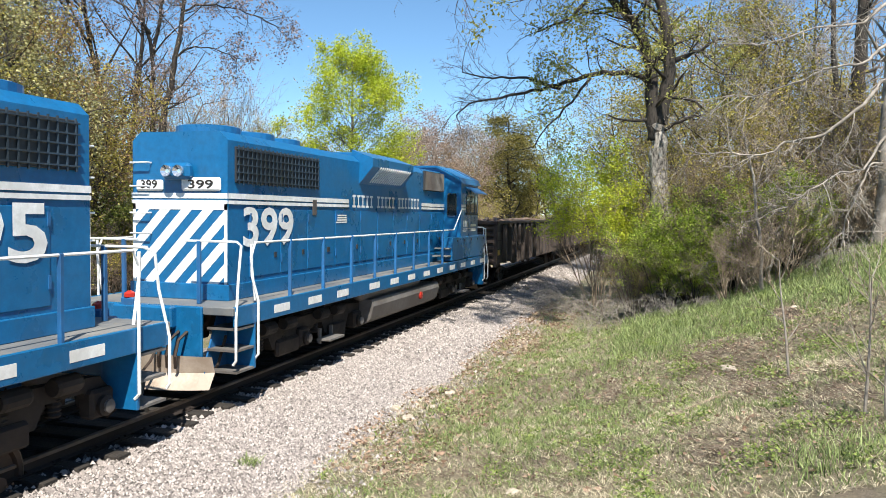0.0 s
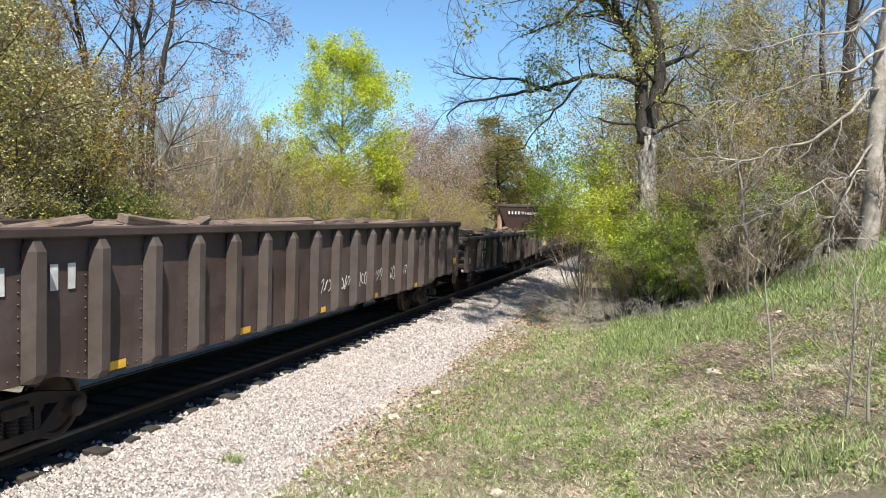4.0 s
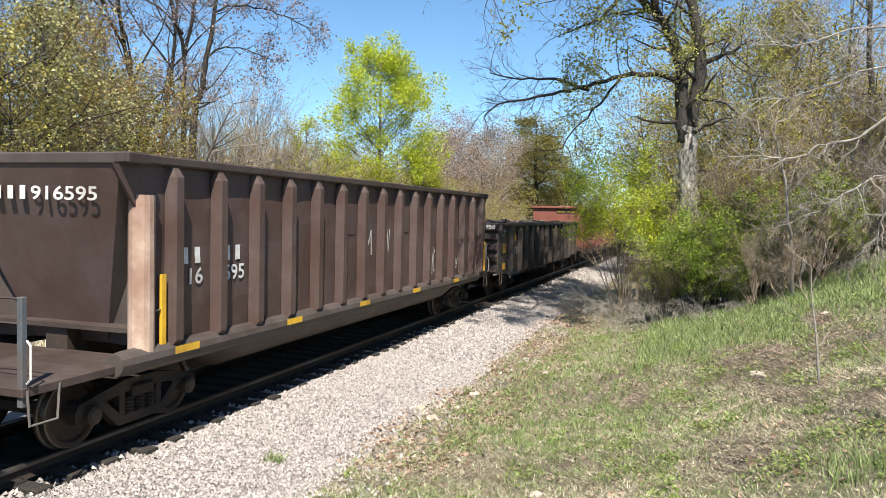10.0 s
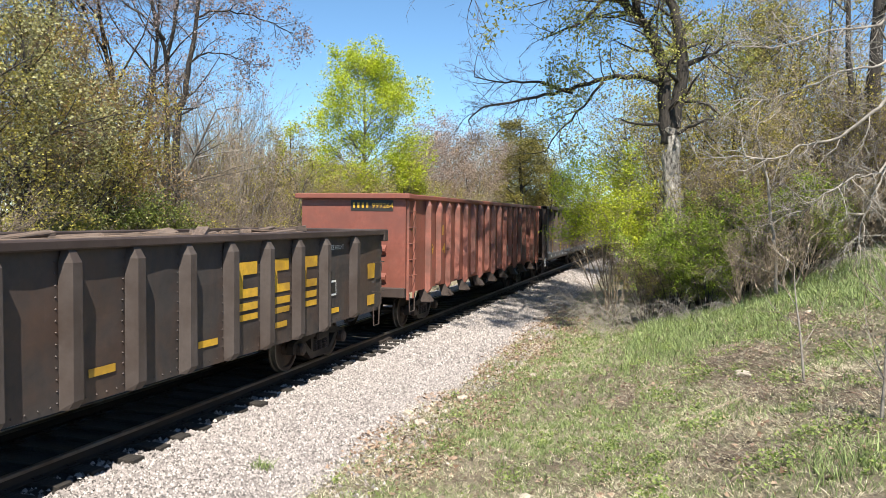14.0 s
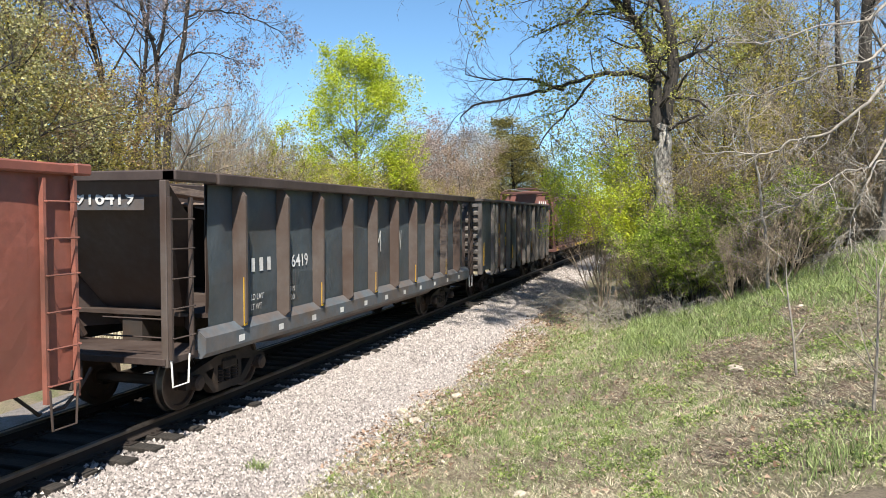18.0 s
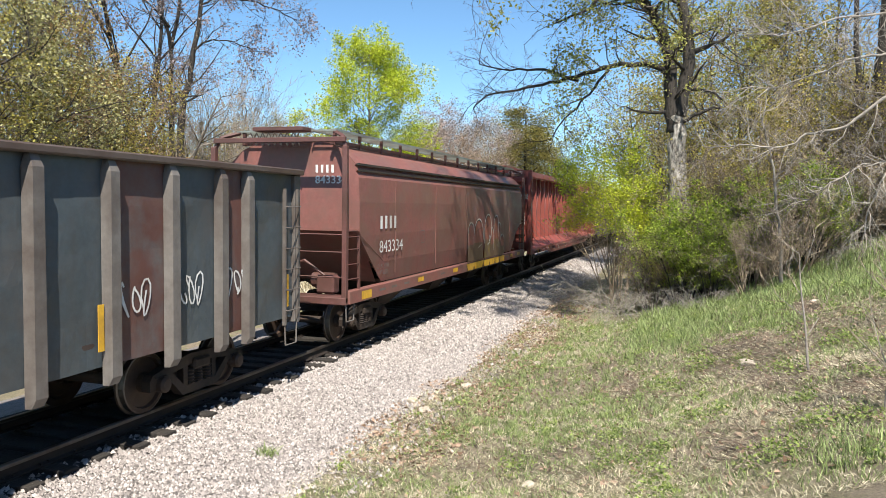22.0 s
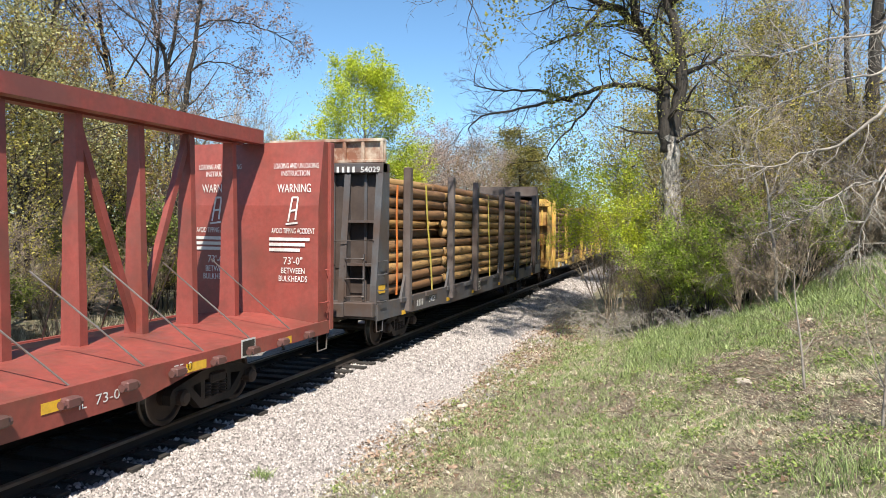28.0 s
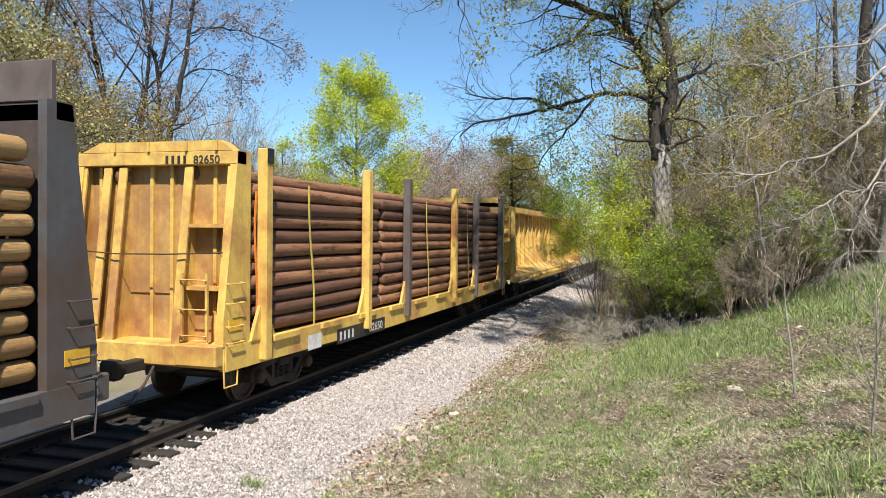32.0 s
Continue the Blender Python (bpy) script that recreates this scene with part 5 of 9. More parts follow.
def covered_hopper():
    L = 16.9
    car = freight_car("covered_hopper_car", "dusty maroon covered hopper with grated roof walk", 157.6, L, (2.1, L - 2.1))
    half = [(1.46, 1.25), (1.53, 1.7), (1.56, 2.3), (1.56, 3.0), (1.53, 3.5), (1.47, 3.62), (1.5, 3.66), (1.44, 3.74), (1.47, 3.78), (1.38, 3.88), (1.2, 4.05), (0.9, 4.2), (0.45, 4.26)]
    ring = [(-y, z) for y, z in half] + [(y, z) for y, z in half[::-1]]
    n = len(ring)
    xs = [0.62, 0.72] + [0.72 + (L - 1.44) * i / 12 for i in range(1, 12)] + [L - 0.72, L - 0.62]

    def trim(x, z):
        """The lower corners are cut by the hopper's slopes."""
        e = min(x, L - x)
        return max(z, 1.25 + max(0.0, 1.42 - e) * 1.44)
    m = Mesh()
    v = [(x, y, trim(x, z)) for x in xs for y, z in ring]
    f = [(i * n + j, i * n + (j + 1), (i + 1) * n + j + 1, (i + 1) * n + j) for i in range(len(xs) - 1) for j in range(n - 1)]
    f += [tuple(range(n)), tuple(range((len(xs) - 1) * n, len(xs) * n))[::-1]]
    m.add(v, [q[::-1] for q in f])
    part("body", m, M_MAROON, car)
    for s in (-1, 1):
        y0, y1 = sorted((s * 1.42, s * 1.6))
        part("side_sill", Mesh().box(0.1, L - 0.1, y0, y1, 0.96, 1.22, 0.012), M_MAROON, car)
        for z in (3.63, 3.75):
            part("eave_groove", Mesh().box(0.66, L - 0.66, s * 1.49 - 0.035, s * 1.49 + 0.035, z, z + 0.045), M_BLACK, car)
        part("roof_angle", Mesh().box(0.4, L - 0.4, s * 1.02 - 0.03, s * 1.02 + 0.03, 4.17, 4.26), M_MAROONTRIM, car)
    for i in range(5):
        part("body_seam", Mesh().box(2.6 + i * 2.9, 2.615 + i * 2.9, -1.566, -1.555, 1.4, 3.5), M_MAROON, car)
    for s in (-1, 1):
        for i in range(7):
            a = 0.35 + i * (L - 0.7) / 7
            b = a + (L - 0.7) / 7 - 0.03
            walk_frame = Mesh().box(a, b, s * 0.6 - 0.012, s * 0.6 + 0.012, 4.42, 4.47).box(a, b, s * 1.14 - 0.012, s * 1.14 + 0.012, 4.42, 4.47)
            pl = part("roof_walk_panel", walk_frame, M_GRATE, car)
            lines = Mesh()
            for k in range(30):
                x = a + 0.02 + k * (b - a - 0.06) / 29
                lines.box(x, x + 0.026, min(s * 0.61, s * 1.13), max(s * 0.61, s * 1.13), 4.43, 4.46)
            tagged(part("grating", lines, M_GRATE, pl), kind="stuff")
        for i in range(14):
            x = 0.5 + i * (L - 1.0) / 13
            part("walk_bracket", Mesh().box(x - 0.03, x + 0.03, s * 1.05 - 0.03, s * 1.05 + 0.03, 4.15, 4.43), M_MAROONTRIM, car)
    for i in range(4):
        x = 2.6 + i * 3.9
        part("roof_hatch", Mesh().box(x - 1.6, x + 1.6, -0.5, 0.5, 4.24, 4.36, 0.03), M_MAROON, car)
    for x, w in ((0.0, -1), (L, 1)):
        xe = x - w * 0.62
        sl = Mesh().add([(xe, -1.44, 2.7), (xe, 1.44, 2.7), (xe - w * 1.7, 1.2, 1.2), (xe - w * 1.7, -1.2, 1.2)], [(0, 1, 2, 3) if w > 0 else (3, 2, 1, 0)])
        part("slope_sheet", sl, M_MAROON, car)
        xc = x - w * 0.07
        for s in (-1, 1):
            part("end_post", Mesh().box(xc - 0.06, xc + 0.06, s * 1.5 - 0.05, s * 1.5 + 0.05, 1.0, 4.1, 0.01), M_MAROONTRIM, car)
            part("top_brace", Mesh().tube([(xc, s * 1.5, 4.05), (xc - w * 0.1, s * 1.4, 4.3), (xc - w * 0.35, s * 1.1, 4.42)], 0.045, 4), M_MAROONTRIM, car)
        part("end_beam", Mesh().box(xc - 0.05, xc + 0.05, -1.5, 1.5, 4.18, 4.28, 0.01), M_MAROONTRIM, car)
        part("end_walk", Mesh().box(min(xc, xc - w * 0.5), max(xc, xc - w * 0.5), -0.55, 0.6, 4.42, 4.5, 0.01), M_MAROONTRIM, car)
        gm = Mesh()
        for i in range(8):
            gm.tube([(xc + w * 0.03, -0.5 + i * 0.14, 4.12), (xc + w * 0.03, -0.36 + i * 0.14, 4.38)], 0.012, 4)
            gm.tube([(xc + w * 0.03, -0.36 + i * 0.14, 4.12), (xc + w * 0.03, -0.5 + i * 0.14, 4.38)], 0.012, 4)
        tagged(part("mesh_screen", gm, M_BLACK, car), kind="stuff")
        part("end_sill", Mesh().box(min(x, x - w * 0.5), max(x, x - w * 0.5), -1.55, 1.55, 0.95, 1.1, 0.015), M_MAROONTRIM, car)
        for z in (1.5, 2.0, 2.35):
            part("hand_rail", Mesh().tube([(xc, -1.5, z), (xc, 0.6, z)], 0.015, 5), M_MAROONTRIM, car)
        part("hand_rail", Mesh().tube([(xc, -1.52, 2.42), (xc - w * 0.62, -1.52, 2.42), (xc - w * 0.66, -1.52, 1.15)], 0.02, 5), M_MAROONTRIM, car)
        for z in (1.45, 1.75, 2.05, 2.3):
            part("ladder_rung", Mesh().tube([(xc, -1.52, z), (xc - w * 0.64, -1.52, z)], 0.012, 5), M_MAROONTRIM, car)
        part("ladder_rail", Mesh().box(min(xc - w * 0.64, xc - w * 0.6), max(xc - w * 0.64, xc - w * 0.6), -1.53, -1.49, 1.0, 2.4), M_MAROONTRIM, car)
        stirrup(car, min(xc, xc - w * 0.4), max(xc, xc - w * 0.4), -1.52, 0.96, 0.35, M_GREYRIB)
        bk = Mesh()
        bk.lathe([(0.16, 0), (0.16, 0.5)], (xc - w * 0.8, -0.9, 1.35), "y", 12)
        bk.box(min(xc - w * 0.3, xc - w * 0.6), max(xc - w * 0.3, xc - w * 0.6), -1.1, -0.7, 1.12, 1.5, 0.04)
        bk.tube([(xc - w * 0.3, -0.9, 1.5), (xc - w * 0.2, -0.5, 1.8), (xc - w * 0.4, 0.2, 1.6)], 0.03, 6)
        part("brake_gear", bk, M_MAROONTRIM, car)
        part("brake_wheel", Mesh().lathe([(0.26, -0.01), (0.28, 0.0), (0.26, 0.01)], (xc + w * 0.08, 0.55, 2.0), "x", 18), M_BLACK, car)
    for i in range(3):
        x = 4.4 + i * 4.05
        h = Mesh().add([(x - 1.4, -1.2, 1.2), (x + 1.4, -1.2, 1.2), (x + 1.4, 1.2, 1.2), (x - 1.4, 1.2, 1.2), (x - 0.4, -0.5, 0.4), (x + 0.4, -0.5, 0.4), (x + 0.4, 0.5, 0.4), (x - 0.4, 0.5, 0.4)], [(0, 4, 5, 1), (1, 5, 6, 2), (2, 6, 7, 3), (3, 7, 4, 0), (4, 7, 6, 5)])
        part("outlet_hopper", h, M_BLACK, car)
    y = -1.578
    bars(car, 4, 0.28, M_WHITE, facing("s", -1, 1.65, y, 2.43), 0.27)
    letter(car, "843334", 0.27, M_WHITE, facing("s", -1, 1.62, y, 1.91), 1.42, 0.0)
    letter(car, "LD LMT 219700", 0.1, M_GREYRIB, facing("s", -1, 1.55, y + 0.02, 1.56), 0.7, 0.0)
    letter(car, "LT WT 62300", 0.1, M_GREYRIB, facing("s", -1, 1.55, y + 0.03, 1.42), 0.65, 0.0)
    letter(car, "843334", 0.16, M_WHITE, facing("e", 0, 0.61, -0.55, 3.38), 0.72, 0.02)
    bars(car, 4, 0.16, M_WHITE, facing("e", 0, 0.61, -0.55, 3.6), 0.12)
    m = Mesh()
    ribbon(m, [(0, 0), (0.26, 0), (0.26, 0.3), (0, 0.3), (0, 0), (0.26, 0.3)], 0.02, facing("s", -1, 4.3, y, 2.02))
    part("painted_mark", m, M_GREYRIB, car)
    for x, z, t in ((L - 2.35, 1.95, "EXW 10-8 H 15-8"), (L - 2.35, 1.8, "EW 9-8 H 15-0"), (L - 2.35, 1.65, "CU FT 5200")):
        letter(car, t, 0.09, M_GREYRIB, facing("s", -1, x, y + 0.01, z), 0.6, 0.0)
    m = Mesh()
    ribbon(m, [(0, 0), (0.6, 0), (0.6, 0.3), (0, 0.3), (0, 0)], 0.02, facing("s", -1, L - 2.5, y + 0.02, 1.35))
    ribbon(m, [(0.3, 0), (0.3, 0.3)], 0.02, facing("s", -1, L - 2.5, y + 0.02, 1.35))
    part("painted_mark", m, M_GREYRIB, car)
    ys = -1.604
    for x, w in ((0.66, 0.52), (4.05, 0.45), (7.0, 0.45), (L - 2.7, 0.4), (L - 1.5, 0.5)):
        patch(car, w, 0.17 if w > 0.5 else 0.11, M_YELLOWMARK, facing("s", -1, x, ys, 1.0 if w > 0.5 else 1.05), "yellow_reflector")
    for x in (1.6, 2.3, 3.1, 5.9, 8.3, L - 3.4, L - 2.0):
        patch(car, 0.34, 0.05, M_GREYRIB, facing("s", -1, x, ys, 1.08), "stencil_line")
    # bubble graffiti: rounded fills with dark and white outlines
    for k, (u, w, h, d0) in enumerate(((8.55, 0.7, 1.2, 0.0), (9.2, 1.15, 1.3, 0.003), (11.2, 0.55, 0.98, 0.0), (10.5, 0.9, 1.44, 0.003), (12.68, 0.6, 0.72, 0.0), (12.25, 0.5, 1.14, 0.003), (11.72, 0.64, 1.4, 0.006))):
        top, foot, white, dark = Mesh(), Mesh(), Mesh(), Mesh()
        put, put1, put2 = (facing("s", -1, u, y - d - d0, 1.24) for d in (0.0, 0.001, 0.002))
        arc = [(w * (0.5 - 0.5 * math.cos(math.pi * i / 16)), h - 0.5 * w * (1 - math.sin(math.pi * i / 16))) for i in range(17)]
        cut = 0.42 * h
        top.add([put(*q) for q in [(0.03 * w, cut)] + arc + [(0.97 * w, cut)]], [tuple(range(19))])
        foot.add([put(*q) for q in ((0.0, 0.0), (w, 0.0), (0.97 * w, cut), (0.03 * w, cut))], [(0, 1, 2, 3)])
        ribbon(white, [(0.02 * w, cut * 0.8)] + arc + [(0.98 * w, cut * (1.1 if k % 2 else 0.5))], 0.034, put2)
        ribbon(dark, [(0.5 * w + (a - 0.5 * w) * 0.9, q - 0.035) for a, q in arc[1:12]], 0.05, put1)
        if k in (1, 3):
            ribbon(dark, [(0.1 * w, 0.66 * h), (0.45 * w, 0.74 * h), (0.9 * w, 0.8 * h)], 0.018, put2)
            ribbon(white, [(0.45 * w, 0.3 * h), (0.8 * w, 0.36 * h)], 0.02, put2)
        g = part("graffiti", top, M_SPRAYRED, car, "rounded sprayed letter in faded orange")
        part("graffiti_foot", foot, M_SPRAYOLIVE, g, "olive lower half of the letter")
        part("graffiti_outline", white, M_WHITE, g)
        part("graffiti_outline", dark, M_DARKPAINT, g)
    eye_m = Mesh()
    put = facing("s", -1, 11.12, y - 0.016, 1.86)
    ribbon(eye_m, [((0.12 - 0.006 * i) * math.cos(i * 0.45), (0.12 - 0.006 * i) * math.sin(i * 0.45)) for i in range(16)], 0.045, put)
    part("graffiti_outline", eye_m, M_WHITE, car)
    for k, (u, w) in enumerate(((8.4, 0.75), (9.15, 1.1), (10.3, 0.8), (11.1, 0.7), (11.85, 0.65), (12.55, 0.7))):
        lower, dl = Mesh(), Mesh()
        put, put2 = facing("s", -1, u, ys - 0.004, 0.97), facing("s", -1, u, ys - 0.01, 0.97)
        pts = [(0.1 * w, 0.0), (0.9 * w, 0.0), (w, 0.12), (w, 0.24), (0, 0.24), (0, 0.12)]
        lower.add([put(*p) for p in pts], [tuple(range(6))])
        ribbon(dl, pts + [pts[0]], 0.03, put2)
        g = part("graffiti", lower, M_YELLOWMARK, car, "yellow sprayed letter foot")
        part("graffiti_outline", dl, M_DARKPAINT, g)


covered_hopper()


def beam_car(x, L, mat, trim, label, text=True, roof=4.72):
    """A lumber flat with a truss along its middle and a wall at each end."""
    car = freight_car("centerbeam_flat_car", label, x, L, (2.9, L - 2.9))
    part("deck", Mesh().box(0.3, L - 0.3, -1.5, 1.5, 1.02, 1.1, 0.01), mat, car)
    for s in (-1, 1):
        y0, y1 = sorted((s * 1.48, s * 1.56))
        part("side_sill", Mesh().prism("y", [(0.0, 0.9), (0.0, 1.14), (L, 1.14), (L, 0.9), (L - 4.2, 0.9), (L - 5.2, 0.74), (5.2, 0.74), (4.2, 0.9)], y0, y1), mat, car)
        for i in range(24):
            xx = 0.9 + (L - 1.8) * i / 23
            part("winch", Mesh().box(xx - 0.1, xx + 0.1, s * 1.62 - 0.06, s * 1.62 + 0.06, 0.93, 1.05, 0.02).lathe([(0.05, -0.14), (0.05, 0.14)], (xx, s * 1.62, 0.98), "x", 8), trim, car)
    part("center_sill", Mesh().box(0.3, L - 0.3, -0.25, 0.25, 0.72, 1.02), M_BLACK, car)
    riser = Mesh().prism("x", [(-1.5, 1.1), (1.5, 1.1), (1.5, 1.115), (0.3, 1.26), (-0.3, 1.26), (-1.5, 1.115)], 0.3, L - 0.3)
    part("sloped_deck", riser, mat, car)
    part("top_beam", Mesh().prism("x", [(-0.32, roof - 0.26), (-0.1, roof - 0.26), (-0.1, roof - 0.12), (0.1, roof - 0.12), (0.1, roof - 0.26), (0.32, roof - 0.26), (0.32, roof), (-0.32, roof)], 0.3, L - 0.3), mat, car)
    n = 18
    for i in range(n):
        xx = 0.95 + (L - 1.9) * i / (n - 1)
        for s in (-1,):
            col = Mesh().add([(xx - 0.07, s * 0.17, 1.22), (xx + 0.07, s * 0.17, 1.22), (xx + 0.07, -s * 0.17, 1.22), (xx - 0.07, -s * 0.17, 1.22), (xx - 0.06, s * 0.1, roof - 0.3), (xx + 0.06, s * 0.1, roof - 0.3), (xx + 0.06, -s * 0.1, roof - 0.3), (xx - 0.06, -s * 0.1, roof - 0.3)],
                             [(0, 1, 5, 4), (1, 2, 6, 5), (2, 3, 7, 6), (3, 0, 4, 7), (4, 5, 6, 7), (3, 2, 1, 0)])
            part("column", col, mat, car)
        if i % 3 != 1 and i < n - 1:
            x1 = 0.95 + (L - 1.9) * (i + 1) / (n - 1)
            up = (i < n / 2) == (i % 2 == 0)
            d = Mesh().tube([(xx, 0, 1.25 if up else roof - 0.3), (x1, 0, roof - 0.3 if up else 1.25)], 0.075, 4)
            part("diagonal_brace", d, mat, car)
        if i < n - 1:
            c = Mesh()
            c.tube([(xx + 0.15, -0.36, 2.35), (xx + 0.9, -1.5, 1.08)], 0.012, 5)
            part("tie_down_cable", c, M_CABLE, car)
            c = Mesh()
            c.tube([(xx + 0.15, 0.36, 2.35), (xx + 0.9, 1.5, 1.08)], 0.012, 5)
            part("tie_down_cable", c, M_CABLE, car)
    top, roof = roof, roof - 0.22
    for xe, w in ((0.0, -1), (L, 1)):
        xi = xe - w * 0.38
        wall = Mesh().prism("y", [(xe, 1.1), (xe, roof), (xi + w * 0.2, roof), (xi, roof - 1.2), (xi, 1.1)] if w < 0 else [(xi, 1.1), (xi, roof - 1.2), (xi + w * 0.2, roof), (xe, roof), (xe, 1.1)], -1.52, 1.52)
        part("bulkhead", wall, mat, car)
        for z in (1.2, 1.75, 2.35, 2.95, 3.5, 4.0):
            part("bulkhead_rib", Mesh().box(min(xe, xe + w * 0.12), max(xe, xe + w * 0.12), -1.3, 1.3, z, z + 0.2, 0.02), mat, car)
        for yy in (-1.5, -0.3, 0.3, 1.5):
            part("bulkhead_post", Mesh().box(min(xe, xe + w * 0.16), max(xe, xe + w * 0.16), yy - 0.08, yy + 0.08, 0.95, roof, 0.015), mat, car)
        g = Mesh()
        grab(g, min(xe - w * 0.08, xe - w * 0.3), max(xe - w * 0.08, xe - w * 0.3), -1.52, 1.5, -0.08)
        g.tube([(xe - w * 0.1, -1.53, 1.3), (xe - w * 0.1, -1.6, 1.3), (xe - w * 0.1, -1.6, 2.1), (xe - w * 0.1, -1.53, 2.1)], 0.014, 5)
        part("grab_iron", g, mat, car)
        stirrup(car, min(xe, xe - w * 0.42), max(xe, xe - w * 0.42), -1.52, 0.92, 0.32, M_GREYRIB)
    y = -1.568
    for i in range(9):
        xx = 1.6 + i * (L - 3.5) / 8
        part("yellow_reflector", Mesh().box(xx, xx + 0.45, y, y + 0.004, 0.92, 1.04), M_YELLOWMARK, car)
    if text:
        letter(car, "CAUTION", 0.13, M_WHITE, facing("e", 0, -0.135, -0.55, roof - 0.17), 0.6)
        bars(car, 3, 0.2, M_WHITE, facing("e", 0, -0.125, -0.5, 3.28), 0.15)
        letter(car, "62718", 0.2, M_WHITE, facing("e", 0, -0.125, -0.98, 3.28), 0.45, 0.02)
        for i in range(4):
            patch(car, 0.8, 0.08, M_WHITE, facing("e", 0, -0.125, -0.5, 2.6 - i * 0.13), "stencil_line")
        bars(car, 3, 0.17, M_WHITE, facing("s", -1, 7.0, y, 0.83), 0.17)
        letter(car, "627", 0.17, M_WHITE, facing("s", -1, 9.2, y, 0.83), 0.4)
        letter(car, "73-0", 0.12, M_WHITE, facing("s", -1, L - 6.0, y, 0.86), 0.4, 0.0)
        letter(car, "IL", 0.12, M_WHITE, facing("s", -1, L - 6.25, y, 0.86), 0.12, 0.0)
        letter(car, "75-0", 0.12, M_WHITE, facing("s", -1, L - 4.6, y, 0.95), 0.4, 0.0)
        patch(car, 0.4, 0.28, M_WHITE, facing("s", -1, L - 3.0, y, 0.9))
        patch(car, 0.34, 0.22, M_DARKPAINT, facing("s", -1, L - 2.97, y - 0.003, 0.93))
        xi = L - 0.385
        for yy in (1.15, -0.5):
            for txt, z, h, w in (("LOADING AND UNLOADING", 4.0, 0.1, 0.95), ("INSTRUCTION", 3.86, 0.1, 0.6), ("WARNING", 3.55, 0.16, 0.7), ("AVOID TIPPING ACCIDENT", 2.78, 0.1, 0.9), ("73'-0\"", 2.2, 0.14, 0.4), ("BETWEEN", 2.03, 0.11, 0.5), ("BULKHEADS", 1.88, 0.11, 0.6)):
                x_at = xi - 0.012 + max(0.0, z - (roof - 1.2)) / 1.2 * 0.2
                letter(car, txt, h, M_WHITE, facing("e", 0, x_at, yy - (0.5 - w / 2) + 0.0, z), w, 0.01)
            for i in range(3):
                patch(car, 0.85 - 0.1 * i, 0.06, M_WHITE, facing("e", 0, xi - 0.012, yy, 2.64 - i * 0.1), "stencil_line")
            m = Mesh()
            put = facing("e", 0, xi - 0.014, yy - 0.35, 2.95)
            for pts in ([(0.0, 0.0), (0.25, 0.03)], [(0.05, 0.05), (0.14, 0.5)], [(0.2, 0.08), (0.26, 0.5)], [(0.14, 0.5), (0.26, 0.5)], [(0.1, 0.25), (0.22, 0.27)]):
                ribbon(m, pts, 0.035, put)
            part("painted_mark", m, M_WHITE, car, "tipping car pictogram")
    return car


beam_car(175.9, 22.95, M_BEAMRED, M_MAROONTRIM, "oxide red empty centerbeam lumber car with steel columns")


def log_rows(x, bundles, zs, y_half, mat, label, seed, r, gaps=()):
    """Bundles of long poles lying along a car, each from lo to hi, end to end."""
    load = thing("log_load", label, "log load", "log loads")
    rnd = random.Random(seed)
    for h, (lo, hi) in enumerate(bundles):
        kinds = []
        for k in range(4):
            m = Mesh()
            n, seg = 12, 10
            ln = hi - lo
            v = []
            for i in range(seg + 1):
                t = (0, 0.004, 0.12, 0.25, 0.38, 0.5, 0.62, 0.75, 0.88, 0.996, 1)[i]
                for j in range(n):
                    a = 2 * math.pi * j / n
                    rr = r * (1.03 - 0.07 * t) * (0.86 if i in (0, seg) else 1.0) + 0.005 * noise.noise((t * 9, j, k))
                    v.append((ln * (t - 0.5), rr * math.cos(a) + 0.014 * math.sin(t * 5 + k), rr * math.sin(a) + 0.012 * math.sin(t * 6 + 2 * k)))
            f = [(i * n + j, i * n + (j + 1) % n, (i + 1) * n + (j + 1) % n, (i + 1) * n + j) for i in range(seg) for j in range(n)]
            f += [tuple(range(n))[::-1], tuple(range(seg * n, (seg + 1) * n))]
            kinds.append(m.add(v, f).data("log", mat, True))
        xm = (lo + hi) / 2
        for k, z in enumerate(zs):
            for j in range(6):
                if (h, k) in gaps and j < 1:
                    continue
                yy = -y_half + r + j * (2 * y_half - 2 * r) / 5
                ob = part("log", kinds[rnd.randrange(4)], None, load)
                ob.matrix_basis = pose(xm + rnd.uniform(-0.1, 0.1), yy + (rnd.uniform(0, 0.04) if j == 0 else rnd.uniform(-0.03, 0.03)), z + rnd.uniform(-0.012, 0.012), rnd.uniform(0, 360), rnd.uniform(-0.1, 0.1), rnd.choice((0, 180)) + rnd.uniform(-0.12, 0.12))
        for i in range(5):
            ob = part("log", kinds[i % 4], None, load)
            ob.matrix_basis = pose(xm + rnd.uniform(-0.4, 0.1), -1.0 + 0.42 * i, zs[-1] + 1.7 * r + rnd.uniform(-0.02, 0.03), rnd.uniform(0, 360), rnd.uniform(-0.5, 0.5), rnd.uniform(-1, 1))
    joins(load, x)


def strap(car, x, y, z0, z1, lean, mat, width=0.09):
    m = Mesh()
    pts = [(x + lean * (i / 8) + 0.04 * math.sin(i * 0.8), z0 + (z1 - z0) * i / 8) for i in range(9)]
    v = []
    for a, z in pts:
        v += [(a - width / 2, y, z), (a + width / 2, y, z), (a + width / 2, y - 0.012, z), (a - width / 2, y - 0.012, z)]
    f = [(4 * i + j, 4 * i + (j + 1) % 4, 4 * i + 4 + (j + 1) % 4, 4 * i + 4 + j) for i in range(8) for j in range(4)]
    part("strap", m.add(v, f), mat, car)


